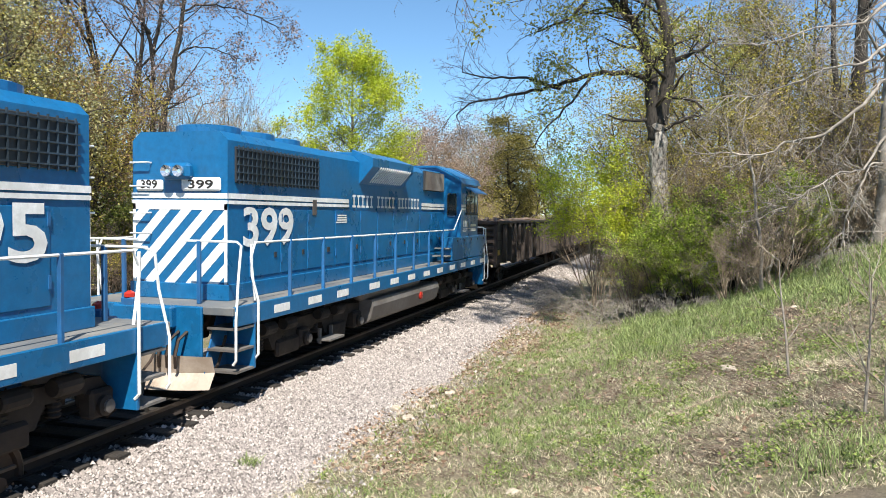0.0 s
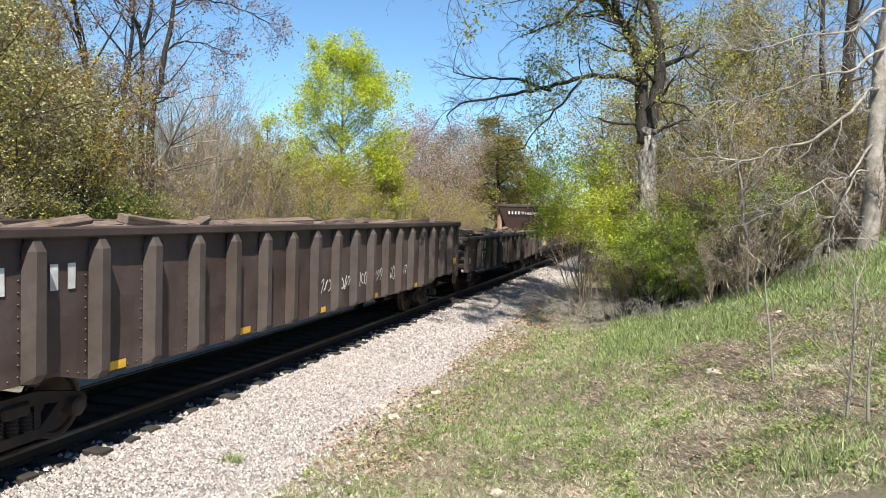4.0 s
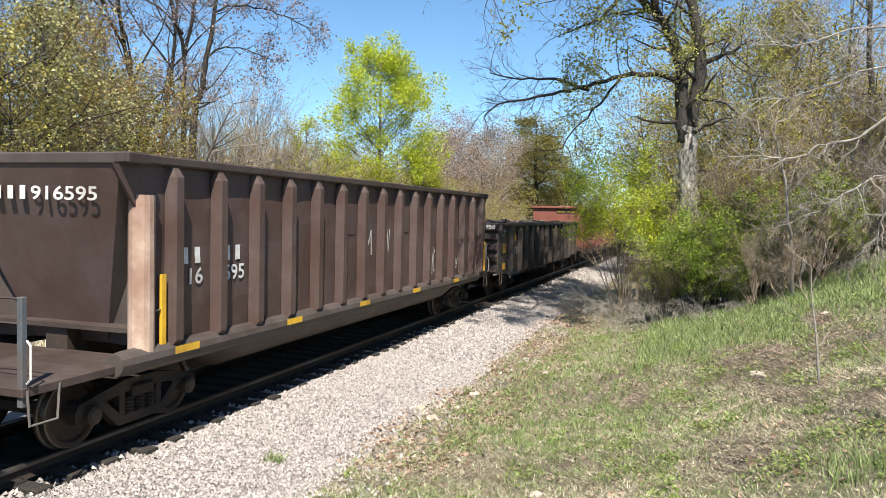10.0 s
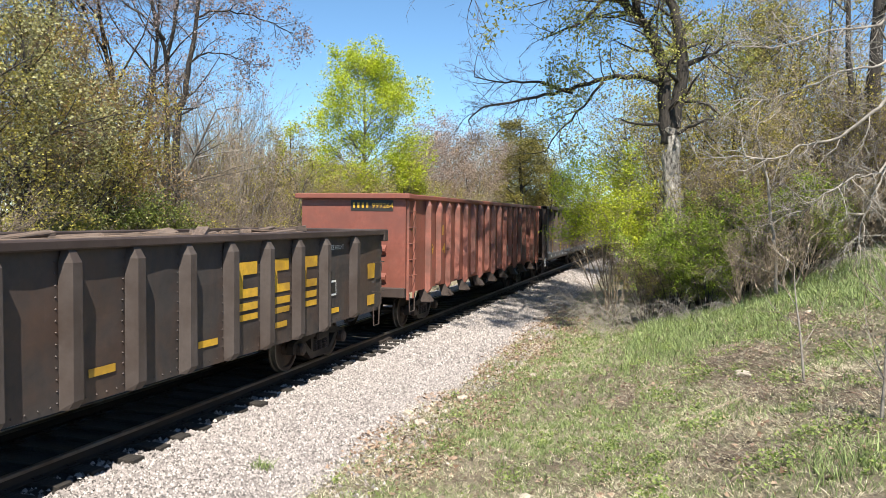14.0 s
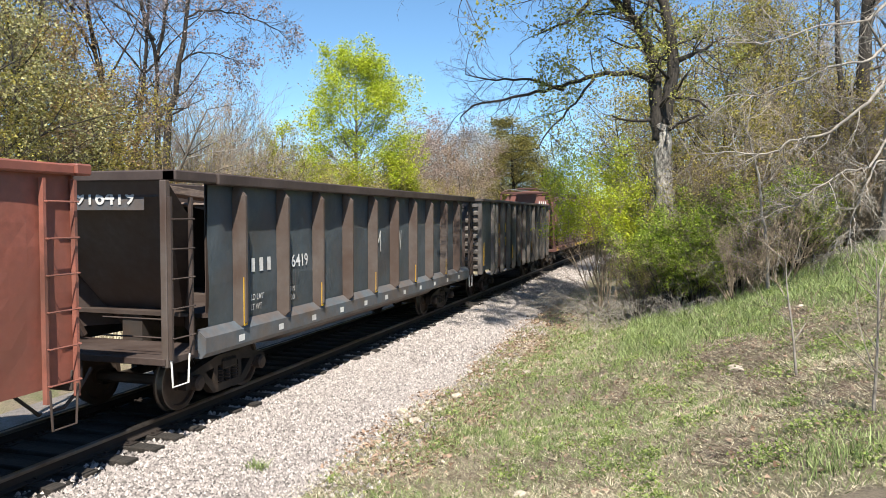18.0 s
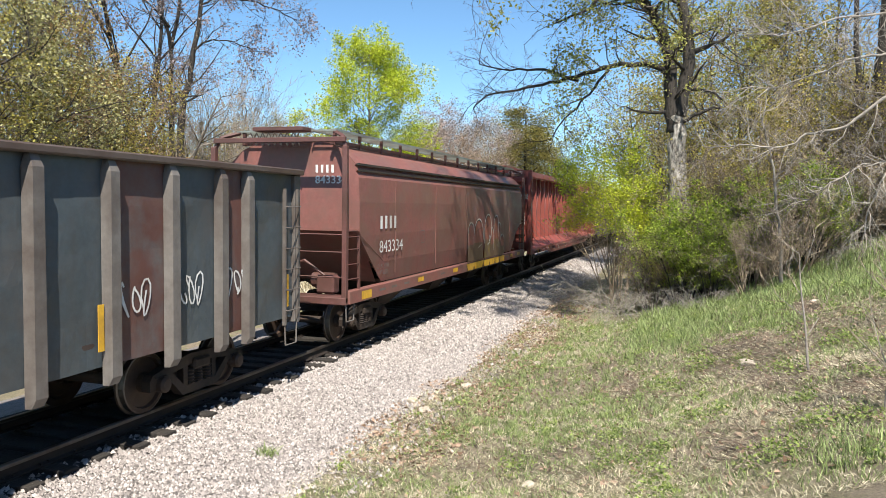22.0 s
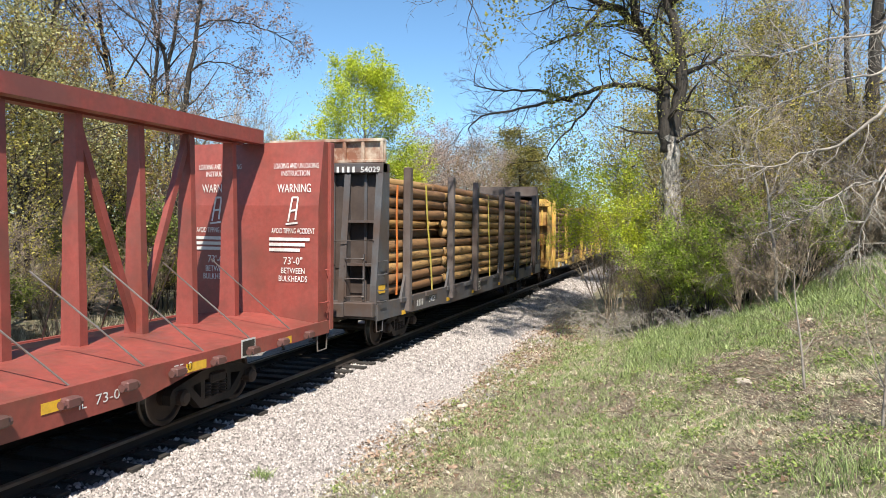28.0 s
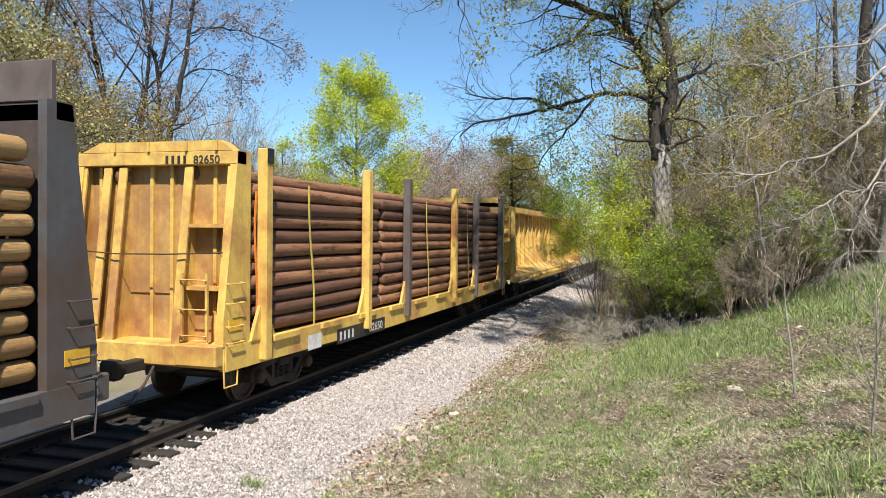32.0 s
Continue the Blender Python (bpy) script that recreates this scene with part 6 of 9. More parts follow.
def log_car(x, L, mat, stakes, m_stake, label, high, wall_z, cream=False):
    """A flat with a wall at each end and stakes along its sides."""
    car = freight_car("bulkhead_log_car", label, x, L, (2.6, L - 2.6))
    part("deck", Mesh().box(0.2, L - 0.2, -1.4, 1.4, 1.04, 1.14, 0.01), mat, car)
    part("center_sill", Mesh().box(0.3, L - 0.3, -0.3, 0.3, 0.7, 1.04), M_BLACK, car)
    for s in (-1, 1):
        y0, y1 = sorted((s * 1.4, s * 1.52))
        part("side_sill", Mesh().prism("y", [(0.05, 0.82), (0.05, 1.2), (L - 0.05, 1.2), (L - 0.05, 0.82), (L - 4.4, 0.78), (L - 5.4, 0.72), (5.4, 0.72), (4.4, 0.78)], y0, y1), mat, car)
        for k, sx in enumerate(stakes):
            y0, y1 = sorted((s * 1.46, s * 1.64))
            st = part("stake", Mesh().box(sx - 0.1, sx + 0.1, y0, y1, 0.86, high, 0.012), m_stake(k), car)
            if s < 0:
                part("stake_gusset", Mesh().prism("y", [(sx - 0.38, 1.2), (sx - 0.1, 1.75), (sx - 0.1, 1.2)], -1.54, -1.48), mat, st)
                part("stake_gusset", Mesh().prism("y", [(sx + 0.1, 1.2), (sx + 0.1, 1.75), (sx + 0.38, 1.2)], -1.54, -1.48), mat, st)
        for i in range(10):
            xx = 1.4 + i * (L - 3.2) / 9
            y0, y1 = sorted((s * 1.5, s * 1.57))
            part("winch_track", Mesh().box(xx, xx + 0.9, y0, y1, 1.1, 1.22, 0.015), mat, car)
    for xe, w in ((0.0, -1), (L, 1)):
        xi = xe - w * 0.62
        part("bulkhead", Mesh().box(min(xi, xi + w * 0.08), max(xi, xi + w * 0.08), -1.45, 1.45, 1.14, wall_z - 0.02, 0.01), M_YELLOWDIRT if mat is M_YELLOW else M_RUST, car)
        for s in (-1, 1):
            side = [(xi - w * 0.12, 1.2), (xe, 1.2), (xe, 1.6), (xi + w * 0.24, wall_z), (xi - w * 0.12, wall_z)]
            y0, y1 = sorted((s * 1.38, s * 1.5))
            part("bulkhead_side", Mesh().prism("y", side if w > 0 else side[::-1], y0, y1), mat, car)
        for yy in (-1.4, -0.62, 0.62, 0.92, 1.4):
            brace = [(xi + w * 0.08, 1.2), (xe - w * 0.06, 1.2), (xe - w * 0.09, 1.5), (xi + w * 0.22, wall_z - 0.25), (xi + w * 0.08, wall_z - 0.2)]
            part("bulkhead_web", Mesh().prism("y", brace if w > 0 else brace[::-1], yy - 0.012, yy + 0.012), mat, car)
            face = [(xe - w * 0.06, 1.2), (xe - w * 0.03, 1.2), (xe - w * 0.06, 1.52), (xi + w * 0.25, wall_z - 0.24), (xi + w * 0.22, wall_z - 0.24), (xe - w * 0.09, 1.5)]
            part("bulkhead_flange", Mesh().prism("y", face if w > 0 else face[::-1], yy - 0.075, yy + 0.075), mat, car)
        for yy in (-1.02, -0.22, 0.16, 1.16):
            part("panel_rib", Mesh().box(min(xi + w * 0.08, xi + w * 0.14), max(xi + w * 0.08, xi + w * 0.14), yy - 0.03, yy + 0.03, 1.2, wall_z - 0.22), mat, car)
        part("bulkhead_cap", Mesh().box(min(xi, xi + w * 0.28), max(xi, xi + w * 0.28), -1.5, 1.5, wall_z - 0.22, wall_z, 0.015), mat, car)
        for z in (2.02, 3.0):
            part("bulkhead_step", Mesh().box(min(xi + w * 0.08, xi + w * 0.36), max(xi + w * 0.08, xi + w * 0.36), -1.38, -0.64, z, z + 0.06), mat, car)
        for yy in (-1.18, -0.74):
            part("ladder_rail", Mesh().box(min(xe - w * 0.02, xe - w * 0.06), max(xe - w * 0.02, xe - w * 0.06), yy - 0.02, yy + 0.02, 1.25, 2.3), mat, car)
        for z in (1.35, 1.75, 2.2):
            part("grab_iron", Mesh().tube([(xe, -1.2, z), (xe + w * 0.02, -1.15, z), (xe + w * 0.02, -0.77, z), (xe, -0.72, z)], 0.013, 5), mat, car)
        for z in (1.25, 1.5, 1.85, 2.15):
            g = Mesh()
            grab(g, min(xe - w * 0.08, xe - w * 0.45), max(xe - w * 0.08, xe - w * 0.45), -1.5, z, -0.08)
            part("grab_iron", g, mat, car)
        part("guard_cable", Mesh().tube([(xe - w * 0.16, -1.42, 2.62), (xe - w * 0.1, -0.4, 2.58), (xe - w * 0.1, 0.6, 2.57), (xe - w * 0.16, 1.42, 2.62)], 0.011, 5), M_BLACK, car)
        part("corner_step", Mesh().box(min(xe, xe + w * 0.22), max(xe, xe + w * 0.22), -1.5, -0.8, 0.92, 1.24, 0.02), mat, car)
        part("end_sill", Mesh().box(min(xe, xe - w * 0.6), max(xe, xe - w * 0.6), -1.5, 1.5, 0.85, 1.2, 0.03), mat, car)
        stirrup(car, min(xe, xe - w * 0.4), max(xe, xe - w * 0.4), -1.5, 0.88, 0.3, mat)
        part("yellow_reflector", Mesh().box(min(xe - w * 0.12, xe - w * 0.5), max(xe - w * 0.12, xe - w * 0.5), -1.512, -1.505, 1.42, 1.6), M_YELLOWMARK, car)
        if cream and w < 0:
            part("bulkhead_extension", Mesh().box(xi - 0.06, xi + 0.02, -1.46, 1.46, wall_z, wall_z + 0.56, 0.01), M_CREAM, car, "cream painted rusting extension panel")
            for i in range(7):
                yy = -1.4 + i * 0.465
                part("extension_rib", Mesh().box(xi - 0.14, xi - 0.06, yy - 0.04, yy + 0.04, wall_z, wall_z + 0.56, 0.008), M_CREAM, car)
            for z in (wall_z + 0.02, wall_z + 0.5):
                part("extension_rail", Mesh().box(xi - 0.15, xi - 0.055, -1.46, 1.46, z, z + 0.07, 0.008), M_CREAM, car)
        elif cream:
            part("bulkhead_extension", Mesh().box(xi - 0.02, xi + 0.06, -1.46, 1.46, wall_z, wall_z + 0.45, 0.01), M_STAKE, car)
    return car


def grey_log_car():
    x, L = 201.3, 19.9
    stakes = [1.84, 5.44, 8.13, 11.76, 14.54, 18.06]
    car = log_car(x, L, M_LOGCAR, stakes, lambda k: M_STAKE, "grey steel bulkhead flat car with tall stakes", 4.35, 4.35, True)
    bars(car, 4, 0.13, M_WHITE, facing("e", 0, 0.33, -0.35, 4.14), 0.13)
    letter(car, "54029", 0.13, M_WHITE, facing("e", 0, 0.33, -0.95, 4.14), 0.48, 0.015)
    bars(car, 4, 0.16, M_WHITE, facing("s", -1, 2.6, -1.526, 0.9), 0.14)
    letter(car, "54029", 0.16, M_WHITE, facing("s", -1, 3.6, -1.526, 0.92), 0.5, 0.01)
    for sx in stakes:
        part("yellow_reflector", Mesh().box(sx - 0.3, sx - 0.02, -1.53, -1.524, 0.8, 0.9), M_YELLOWMARK, car)
    patch(car, 0.3, 0.28, M_WHITE, facing("s", -1, stakes[2] + 0.5, -1.526, 0.85))
    patch(car, 0.25, 0.23, M_DARKPAINT, facing("s", -1, stakes[2] + 0.525, -1.529, 0.875))
    letter(car, "PLATE", 0.06, M_WHITE, facing("s", -1, stakes[2] + 0.54, -1.532, 1.02), 0.2, 0.0)
    letter(car, "F", 0.1, M_WHITE, facing("s", -1, stakes[2] + 0.61, -1.532, 0.9), 0.07, 0.0)
    strap(car, 1.3, -1.47, 1.3, 3.9, 0.02, M_ORANGE)
    for x0, ln in ((3.9, -0.6), (10.25, -0.32), (16.85, -0.6)):
        strap(car, x0, -1.5, 1.05, 4.0, ln, M_STRAP)
    log_rows(x, ((0.85, 5.2), (5.42, L - 0.8)), [1.42 + i * 0.262 for i in range(10)], 1.44, M_LOG, "peeled pine logs stacked lengthwise between steel stakes", 4, 0.133, ((0, 5), (0, 6)))


grey_log_car()


def yellow_log_car():
    x, L = 223.8, 19.6
    stakes = [1.1, 5.4, 8.0, 12.2, 14.8, 18.5]
    car = log_car(x, L, M_YELLOW, stakes, lambda k: M_YELLOW if k in (0, 1, 3) else M_STAKE, "chipped yellow bulkhead flat car with stakes", 4.3, 4.2)
    bars(car, 4, 0.13, M_DARKPAINT, facing("e", 0, 0.33, -0.2, 4.0), 0.11)
    letter(car, "82650", 0.13, M_DARKPAINT, facing("e", 0, 0.33, -0.72, 4.0), 0.48, 0.015)
    patch(car, 2.6, 0.3, M_DARKPAINT, facing("s", -1, 3.95, -1.526, 0.7))
    bars(car, 4, 0.18, M_WHITE, facing("s", -1, 4.05, -1.53, 0.76), 0.2)
    letter(car, "82650", 0.18, M_WHITE, facing("s", -1, 5.6, -1.53, 0.76), 0.8, 0.02)
    patch(car, 0.55, 0.28, M_WHITE, facing("s", -1, 2.7, -1.526, 0.76))
    part("painted_mark", Mesh().box(stakes[0] - 0.1, stakes[0] + 0.1, -1.652, -1.645, 4.05, 4.3), M_DARKPAINT, car)
    for sx in (0, 2, 3):
        strap(car, stakes[sx] + 1.9, -1.49, 1.2, 3.8, -0.25, M_STRAP, 0.05)
    strap(car, 0.95, -1.47, 1.3, 3.6, 0.0, M_ORANGE, 0.05)
    log_rows(x, ((0.75, 6.5), (6.68, L - 0.8)), [1.37 + i * 0.25 for i in range(10)], 1.44, M_LOGDARK, "brown logs stacked lengthwise behind yellow stakes", 6, 0.127)
    for xe, w in ((0.02, 1), (L - 0.02, -1)):
        x0, x1 = sorted((xe + w * 0.32, xe + w * 0.58))
        part("bulkhead_crest", Mesh().prism("x", [(-1.42, 4.2), (1.42, 4.2), (1.05, 4.36), (-1.2, 4.36)], x0, x1), M_YELLOW, car)
        for yy in (-1.15, -0.6, 0.1, 0.75):
            part("crest_rib", Mesh().box(min(x0, x0 - 0.04), x0, yy - 0.02, yy + 0.02, 4.2, 4.35), M_YELLOW, car)


yellow_log_car()
beam_car(245.0, 22.8, M_YELLOW, M_YELLOW, "chipped yellow centerbeam lumber car at the train's end", False, 4.3)

# ---- locomotives ----
M_BLUE = painted("glossy_blue_paint", (0.005, 0.125, 0.31), (0.008, 0.085, 0.2), 0.3, 0.3, 0.25, (0.1, 0.12, 0.14), 0.16, 0.05)
M_BLUETRIM = painted("blue_rail_paint", (0.02, 0.15, 0.38), (0.02, 0.09, 0.22), 0.4, 0.35, 0.25, (0.12, 0.13, 0.14), 0.25, 0.06)
M_STRIPE = painted("white_stripe_paint", (0.82, 0.83, 0.82), (0.6, 0.6, 0.58), 0.4, 0.3, 0.2, (0.45, 0.43, 0.4), 0.2, 0.04)
M_GRILLE = painted("dark_grille", (0.018, 0.022, 0.028), (0.03, 0.03, 0.03), 0.6, 0.4, 0.2, (0.06, 0.06, 0.06), 0.3, 0.1)
M_GRILLEBAR = painted("dark_screen_bar", (0.03, 0.055, 0.085), (0.02, 0.03, 0.04), 0.5, 0.4, 0.2, (0.06, 0.07, 0.08), 0.3, 0.05)
M_WALKWAY = painted("worn_walkway_steel", (0.2, 0.2, 0.19), (0.12, 0.13, 0.14), 0.6, 0.4, 0.2, (0.25, 0.23, 0.2), 0.4, 0.2)
M_TANK = painted("dusty_grey_tank", (0.15, 0.145, 0.14), (0.08, 0.07, 0.065), 0.6, 0.4, 0.5, (0.22, 0.2, 0.18), 0.45)
M_PLOW = painted("dirty_cream_plow", (0.55, 0.47, 0.4), (0.3, 0.24, 0.19), 0.6, 0.4, 0.4, (0.3, 0.25, 0.2), 0.4)
M_REDLENS = painted("red_cap", (0.5, 0.03, 0.02), (0.3, 0.03, 0.02), 0.3, 0.3, 0.1, (0.3, 0.1, 0.08), 0.2, 0.03)
M_GLASS, gn, gl, gb = shader("cab_window_glass", 0.05)
gb.inputs["Base Color"].default_value = (0.02, 0.03, 0.035, 1)
gb.inputs["Transmission Weight"].default_value = 0.6
M_LENS, gn, gl, gb = shader("headlight_lens", 0.08)
gb.inputs["Base Color"].default_value = (0.7, 0.72, 0.74, 1)
gb.inputs["Metallic"].default_value = 0.8


def loco_truck(car, xc):
    m = Mesh()
    for s in (-1, 1):
        y0, y1 = sorted((s * 0.98, s * 1.14))
        m.prism("y", [(-2.75, 0.72), (-2.6, 0.86), (-1.7, 0.92), (1.7, 0.92), (2.6, 0.86), (2.75, 0.72), (2.75, 0.5), (2.4, 0.5), (2.35, 0.7), (1.75, 0.7), (1.6, 0.45), (0.55, 0.45), (0.4, 0.7), (-0.4, 0.7), (-0.55, 0.45), (-1.6, 0.45), (-1.75, 0.7), (-2.35, 0.7), (-2.4, 0.5), (-2.75, 0.5)], y0, y1)
        for a in (-1.08, 1.08):
            m.box(a - 0.42, a + 0.42, min(s * 1.1, s * 1.2), max(s * 1.1, s * 1.2), 0.3, 0.6, 0.04)
    m.box(-0.35, 0.35, -1.1, 1.1, 0.6, 1.0, 0.04)
    m.box(-2.3, 2.3, -0.9, -0.8, 0.55, 0.85)
    m.box(-2.3, 2.3, 0.8, 0.9, 0.55, 0.85)
    t = part("truck", m, M_TRUCK, car, "black three-axle truck with brake rigging")
    t.location = (xc, 0, 0)
    for s in (-1, 1):
        for a in (-2.07, 0, 2.07):
            part("journal_box", Mesh().box(a - 0.2, a + 0.2, min(s * 1.02, s * 1.24), max(s * 1.02, s * 1.24), 0.36, 0.72, 0.04).lathe([(0.13, s * 1.2), (0.13, s * 1.29), (0.07, s * 1.32)], (a, 0, 0.51), "y", 14), M_TRUCK, t)
            part("journal_cap", Mesh().lathe([(0.085, s * 1.3), (0.085, s * 1.345), (0.03, s * 1.35)], (a, 0, 0.51), "y", 12), M_TANK, t)
        for a in (-1.45, -0.7, 0.7, 1.45):
            part("brake_cylinder", Mesh().lathe([(0.1, -0.2), (0.12, -0.15), (0.12, 0.15), (0.1, 0.2)], (a, s * 1.24, 0.9), "x", 12), M_TRUCK, t)
            part("coil_spring", Mesh().lathe(ring_spring(0.1, 0.5, 0.8, 5), (a, s * 1.06, 0), "z", 10), M_TRUCK, t)
        part("sand_pipe", Mesh().tube([(-2.6, s * 1.15, 0.95), (-2.75, s * 1.1, 0.5), (-2.62, s * 0.8, 0.18)], 0.025, 6), M_TRUCK, t)
        part("truck_step", Mesh().box(0.55, 1.25, min(s * 1.2, s * 1.5), max(s * 1.2, s * 1.5), 0.36, 0.41, 0.008).box(0.6, 0.66, min(s * 1.2, s * 1.26), max(s * 1.2, s * 1.26), 0.3, 0.6).box(1.14, 1.2, min(s * 1.2, s * 1.26), max(s * 1.2, s * 1.26), 0.3, 0.6), M_TANK, t, "worn grey step plate")
    for a in (-2.07, 0, 2.07):
        w = part("wheelset", LOCO_WHEELSET, None, t)
        WHEELS.append((w, (a, 0, LOCO_R), LOCO_R, -1))


def stripes_on_nose(car, x, w, z0, z1):
    """Slanting white stripes on the hood's end, with a white border."""
    put = facing("e", 0, x, w, z0)
    for a, b, c, d in ((0, 2 * w, z1 - z0 - 0.1, z1 - z0), (0, 2 * w, 0, 0.06), (0, 0.06, 0, z1 - z0), (2 * w - 0.06, 2 * w, 0, z1 - z0)):
        part("nose_border", Mesh().add([put(a, c), put(b, c), put(b, d), put(a, d)], [(0, 1, 2, 3)]), M_STRIPE, car)
    h = z1 - z0
    for i in range(-6, 7):
        u = i * 0.42
        poly = [(u, 0.0), (u + 0.21, 0.0), (u + 0.21 + h * 0.95, h), (u + h * 0.95, h)]
        out = []
        for (a0, b0), (a1, b1) in zip(poly, poly[1:] + poly[:1]):
            out.append((a0, b0))
        clip = out
        for lim, keep in ((0.0, 1), (2 * w, -1)):
            res = []
            for (a0, b0), (a1, b1) in zip(clip, clip[1:] + clip[:1]):
                i0, i1 = keep * (a0 - lim) >= 0, keep * (a1 - lim) >= 0
                if i0:
                    res.append((a0, b0))
                if i0 != i1:
                    t = (lim - a0) / (a1 - a0)
                    res.append((lim, b0 + (b1 - b0) * t))
            clip = res
            if not clip:
                break
        if len(clip) > 2:
            pt = facing("e", 0, x + 0.003, w, z0)
            part("nose_stripe", Mesh().add([pt(*p) for p in clip], [tuple(range(len(clip)))]), M_STRIPE, car)


def lengthen(car, by, at):
    """Moves the long hood's end and its platform out; the hood side stretches between."""
    seen = set()
    for ob in car.children_recursive:
        if ob.type != "MESH" or ob.data.name in seen or ob.matrix_basis != Matrix():
            continue
        seen.add(ob.data.name)
        zs, xs = [v.co.z for v in ob.data.vertices], [v.co.x for v in ob.data.vertices]
        if min(zs) < 1.1 and max(xs) > 1.7 and max(zs) < 1.6:
            continue
        for v in ob.data.vertices:
            v.co.x -= by * (1 - smooth(at, at + 0.9, v.co.x))


def locomotive(x, turned, number):
    """Built with its long hood at the low end."""
    car = thing("locomotive", "blue diesel locomotive with white stripes and numbers", "locomotive", "locomotives of the train")
    loco_truck(car, 3.25)
    loco_truck(car, 13.35)
    HW, PW = 0.93, 1.53
    part("deck", Mesh().box(0.25, 16.7, -PW, PW, 1.32, 1.45, 0.012), M_WALKWAY, car, "worn steel walkway")
    part("fuel_tank", Mesh().prism("x", [(-1.45, 0.95), (-1.5, 0.8), (-1.42, 0.5), (-1.2, 0.36), (1.2, 0.36), (1.42, 0.5), (1.5, 0.8), (1.45, 0.95)], 5.6, 10.7), M_TANK, car, "dusty grey fuel tank")
    for s in (-1, 1):
        y0, y1 = sorted((s * (PW - 0.04), s * (PW + 0.01)))
        part("side_sill", Mesh().box(0.3, 16.65, y0, y1, 1.14, 1.46, 0.012), M_BLUE, car)
        part("air_reservoir", Mesh().lathe([(0.05, 5.25), (0.15, 5.35), (0.17, 5.5), (0.17, 9.2), (0.15, 9.35), (0.05, 9.45)], (0, s * 1.22, 1.1), "x", 14), M_TANK, car)
        part("fuel_cap", Mesh().lathe([(0.1, s * 1.47), (0.1, s * 1.53), (0.04, s * 1.54)], (9.0, 0, 0.72), "y", 14), M_REDLENS, car)
        for i in range(12):
            xx = 1.5 + i * 1.27
            part("sill_mark", Mesh().box(xx, xx + 0.55, s * (PW + 0.012) - 0.002, s * (PW + 0.012) + 0.002, 1.22, 1.36), M_STRIPE, car)
    bevel = 0.16
    sec = [(-HW, 1.45), (-HW, 4.12), (-HW + bevel, 4.27), (HW - bevel, 4.27), (HW, 4.12), (HW, 1.45)]
    part("long_hood", Mesh().prism("x", sec[::-1], 1.04, 13.0), M_BLUE, car)
    part("hood_base", Mesh().box(1.0, 13.0, -HW - 0.04, HW + 0.04, 1.45, 1.72, 0.01), M_BLUE, car)
    for s in (-1, 1):
        for i in range(10):
            xd = 1.7 + i * 1.1
            part("hood_door", Mesh().box(xd, xd + 1.04, s * (HW + 0.008) - 0.008, s * (HW + 0.008) + 0.008, 1.8, 2.98, 0.006), M_BLUE, car)
            for z in (2.0, 2.75):
                part("door_hinge", Mesh().box(xd + 0.0, xd + 0.04, s * (HW + 0.02) - 0.012, s * (HW + 0.02) + 0.012, z, z + 0.16), M_BLUETRIM, car)
            part("door_latch", Mesh().box(xd + 0.85, xd + 0.93, s * (HW + 0.022) - 0.012, s * (HW + 0.022) + 0.012, 2.1, 2.2, 0.004), M_GRILLE, car)
        y0, y1 = sorted((s * (HW - 0.02), s * (HW + 0.03)))
        part("radiator_grille", Mesh().box(1.25, 4.35, y0, y1, 3.42, 4.03, 0.01), M_GRILLE, car, "black radiator screen")
        for i in range(22):
            xx = 1.3 + i * 0.143
            part("grille_bar", Mesh().box(xx, xx + 0.018, s * (HW + 0.045) - 0.012, s * (HW + 0.045) + 0.012, 3.4, 4.05), M_GRILLEBAR, car)
        for i in range(5):
            z = 3.46 + i * 0.13
            part("grille_bar", Mesh().box(1.25, 4.35, s * (HW + 0.05) - 0.012, s * (HW + 0.05) + 0.012, z, z + 0.018), M_GRILLEBAR, car)
        yy = s * (HW + 0.022)
        for za, zb in ((3.06, 3.12), (3.15, 3.24)):
            part("side_stripe", Mesh().box(1.04, 5.42, yy - 0.004, yy + 0.004, za, zb), M_STRIPE, car)
            part("side_stripe", Mesh().box(10.65, 12.95, yy - 0.004, yy + 0.004, za, zb), M_STRIPE, car)
        at = 3.6 if s > 0 else 1.42
        letter(car, number, 0.66, M_STRIPE, facing("s", s, at, s * (HW + 0.03), 2.36), 1.85, 0.035)
        words, u = (5, 5, 7), 0.0
        for w in words:
            for i in range(w):
                put = facing("s", s, (5.6 + u) if s < 0 else (10.5 - u), s * (HW + 0.028), 3.06)
                part("painted_mark", Mesh().add([put(0, 0), put(0.2, 0), put(0.2, 0.05), put(0.12, 0.05), put(0.12, 0.24), put(0.2, 0.24), put(0.2, 0.29), put(0, 0.29), put(0, 0.24), put(0.06, 0.24), put(0.06, 0.05), put(0, 0.05)], [tuple(range(12))]), M_STRIPE, car)
                u += 0.262
            u += 0.2
        bl = [(s * HW, 3.62), (s * (HW + 0.34), 4.02), (s * (HW + 0.34), 4.22), (s * (HW - 0.2), 4.42), (s * (HW - 0.2), 3.62)]
        part("blower_housing", Mesh().prism("x", bl if s < 0 else bl[::-1], 6.05, 8.95), M_BLUE, car)
        for i in range(16):
            xx = 6.55 + i * 0.14
            fin = [(s * (HW + 0.06), 3.66), (s * (HW + 0.36), 4.0), (s * (HW + 0.36), 4.04), (s * (HW + 0.06), 3.72)]
            part("blower_fin", Mesh().prism("x", fin if s < 0 else fin[::-1], xx, xx + 0.035), M_STRIPE, car)
        y0, y1 = sorted((s * (HW - 0.02), s * (HW + 0.05)))
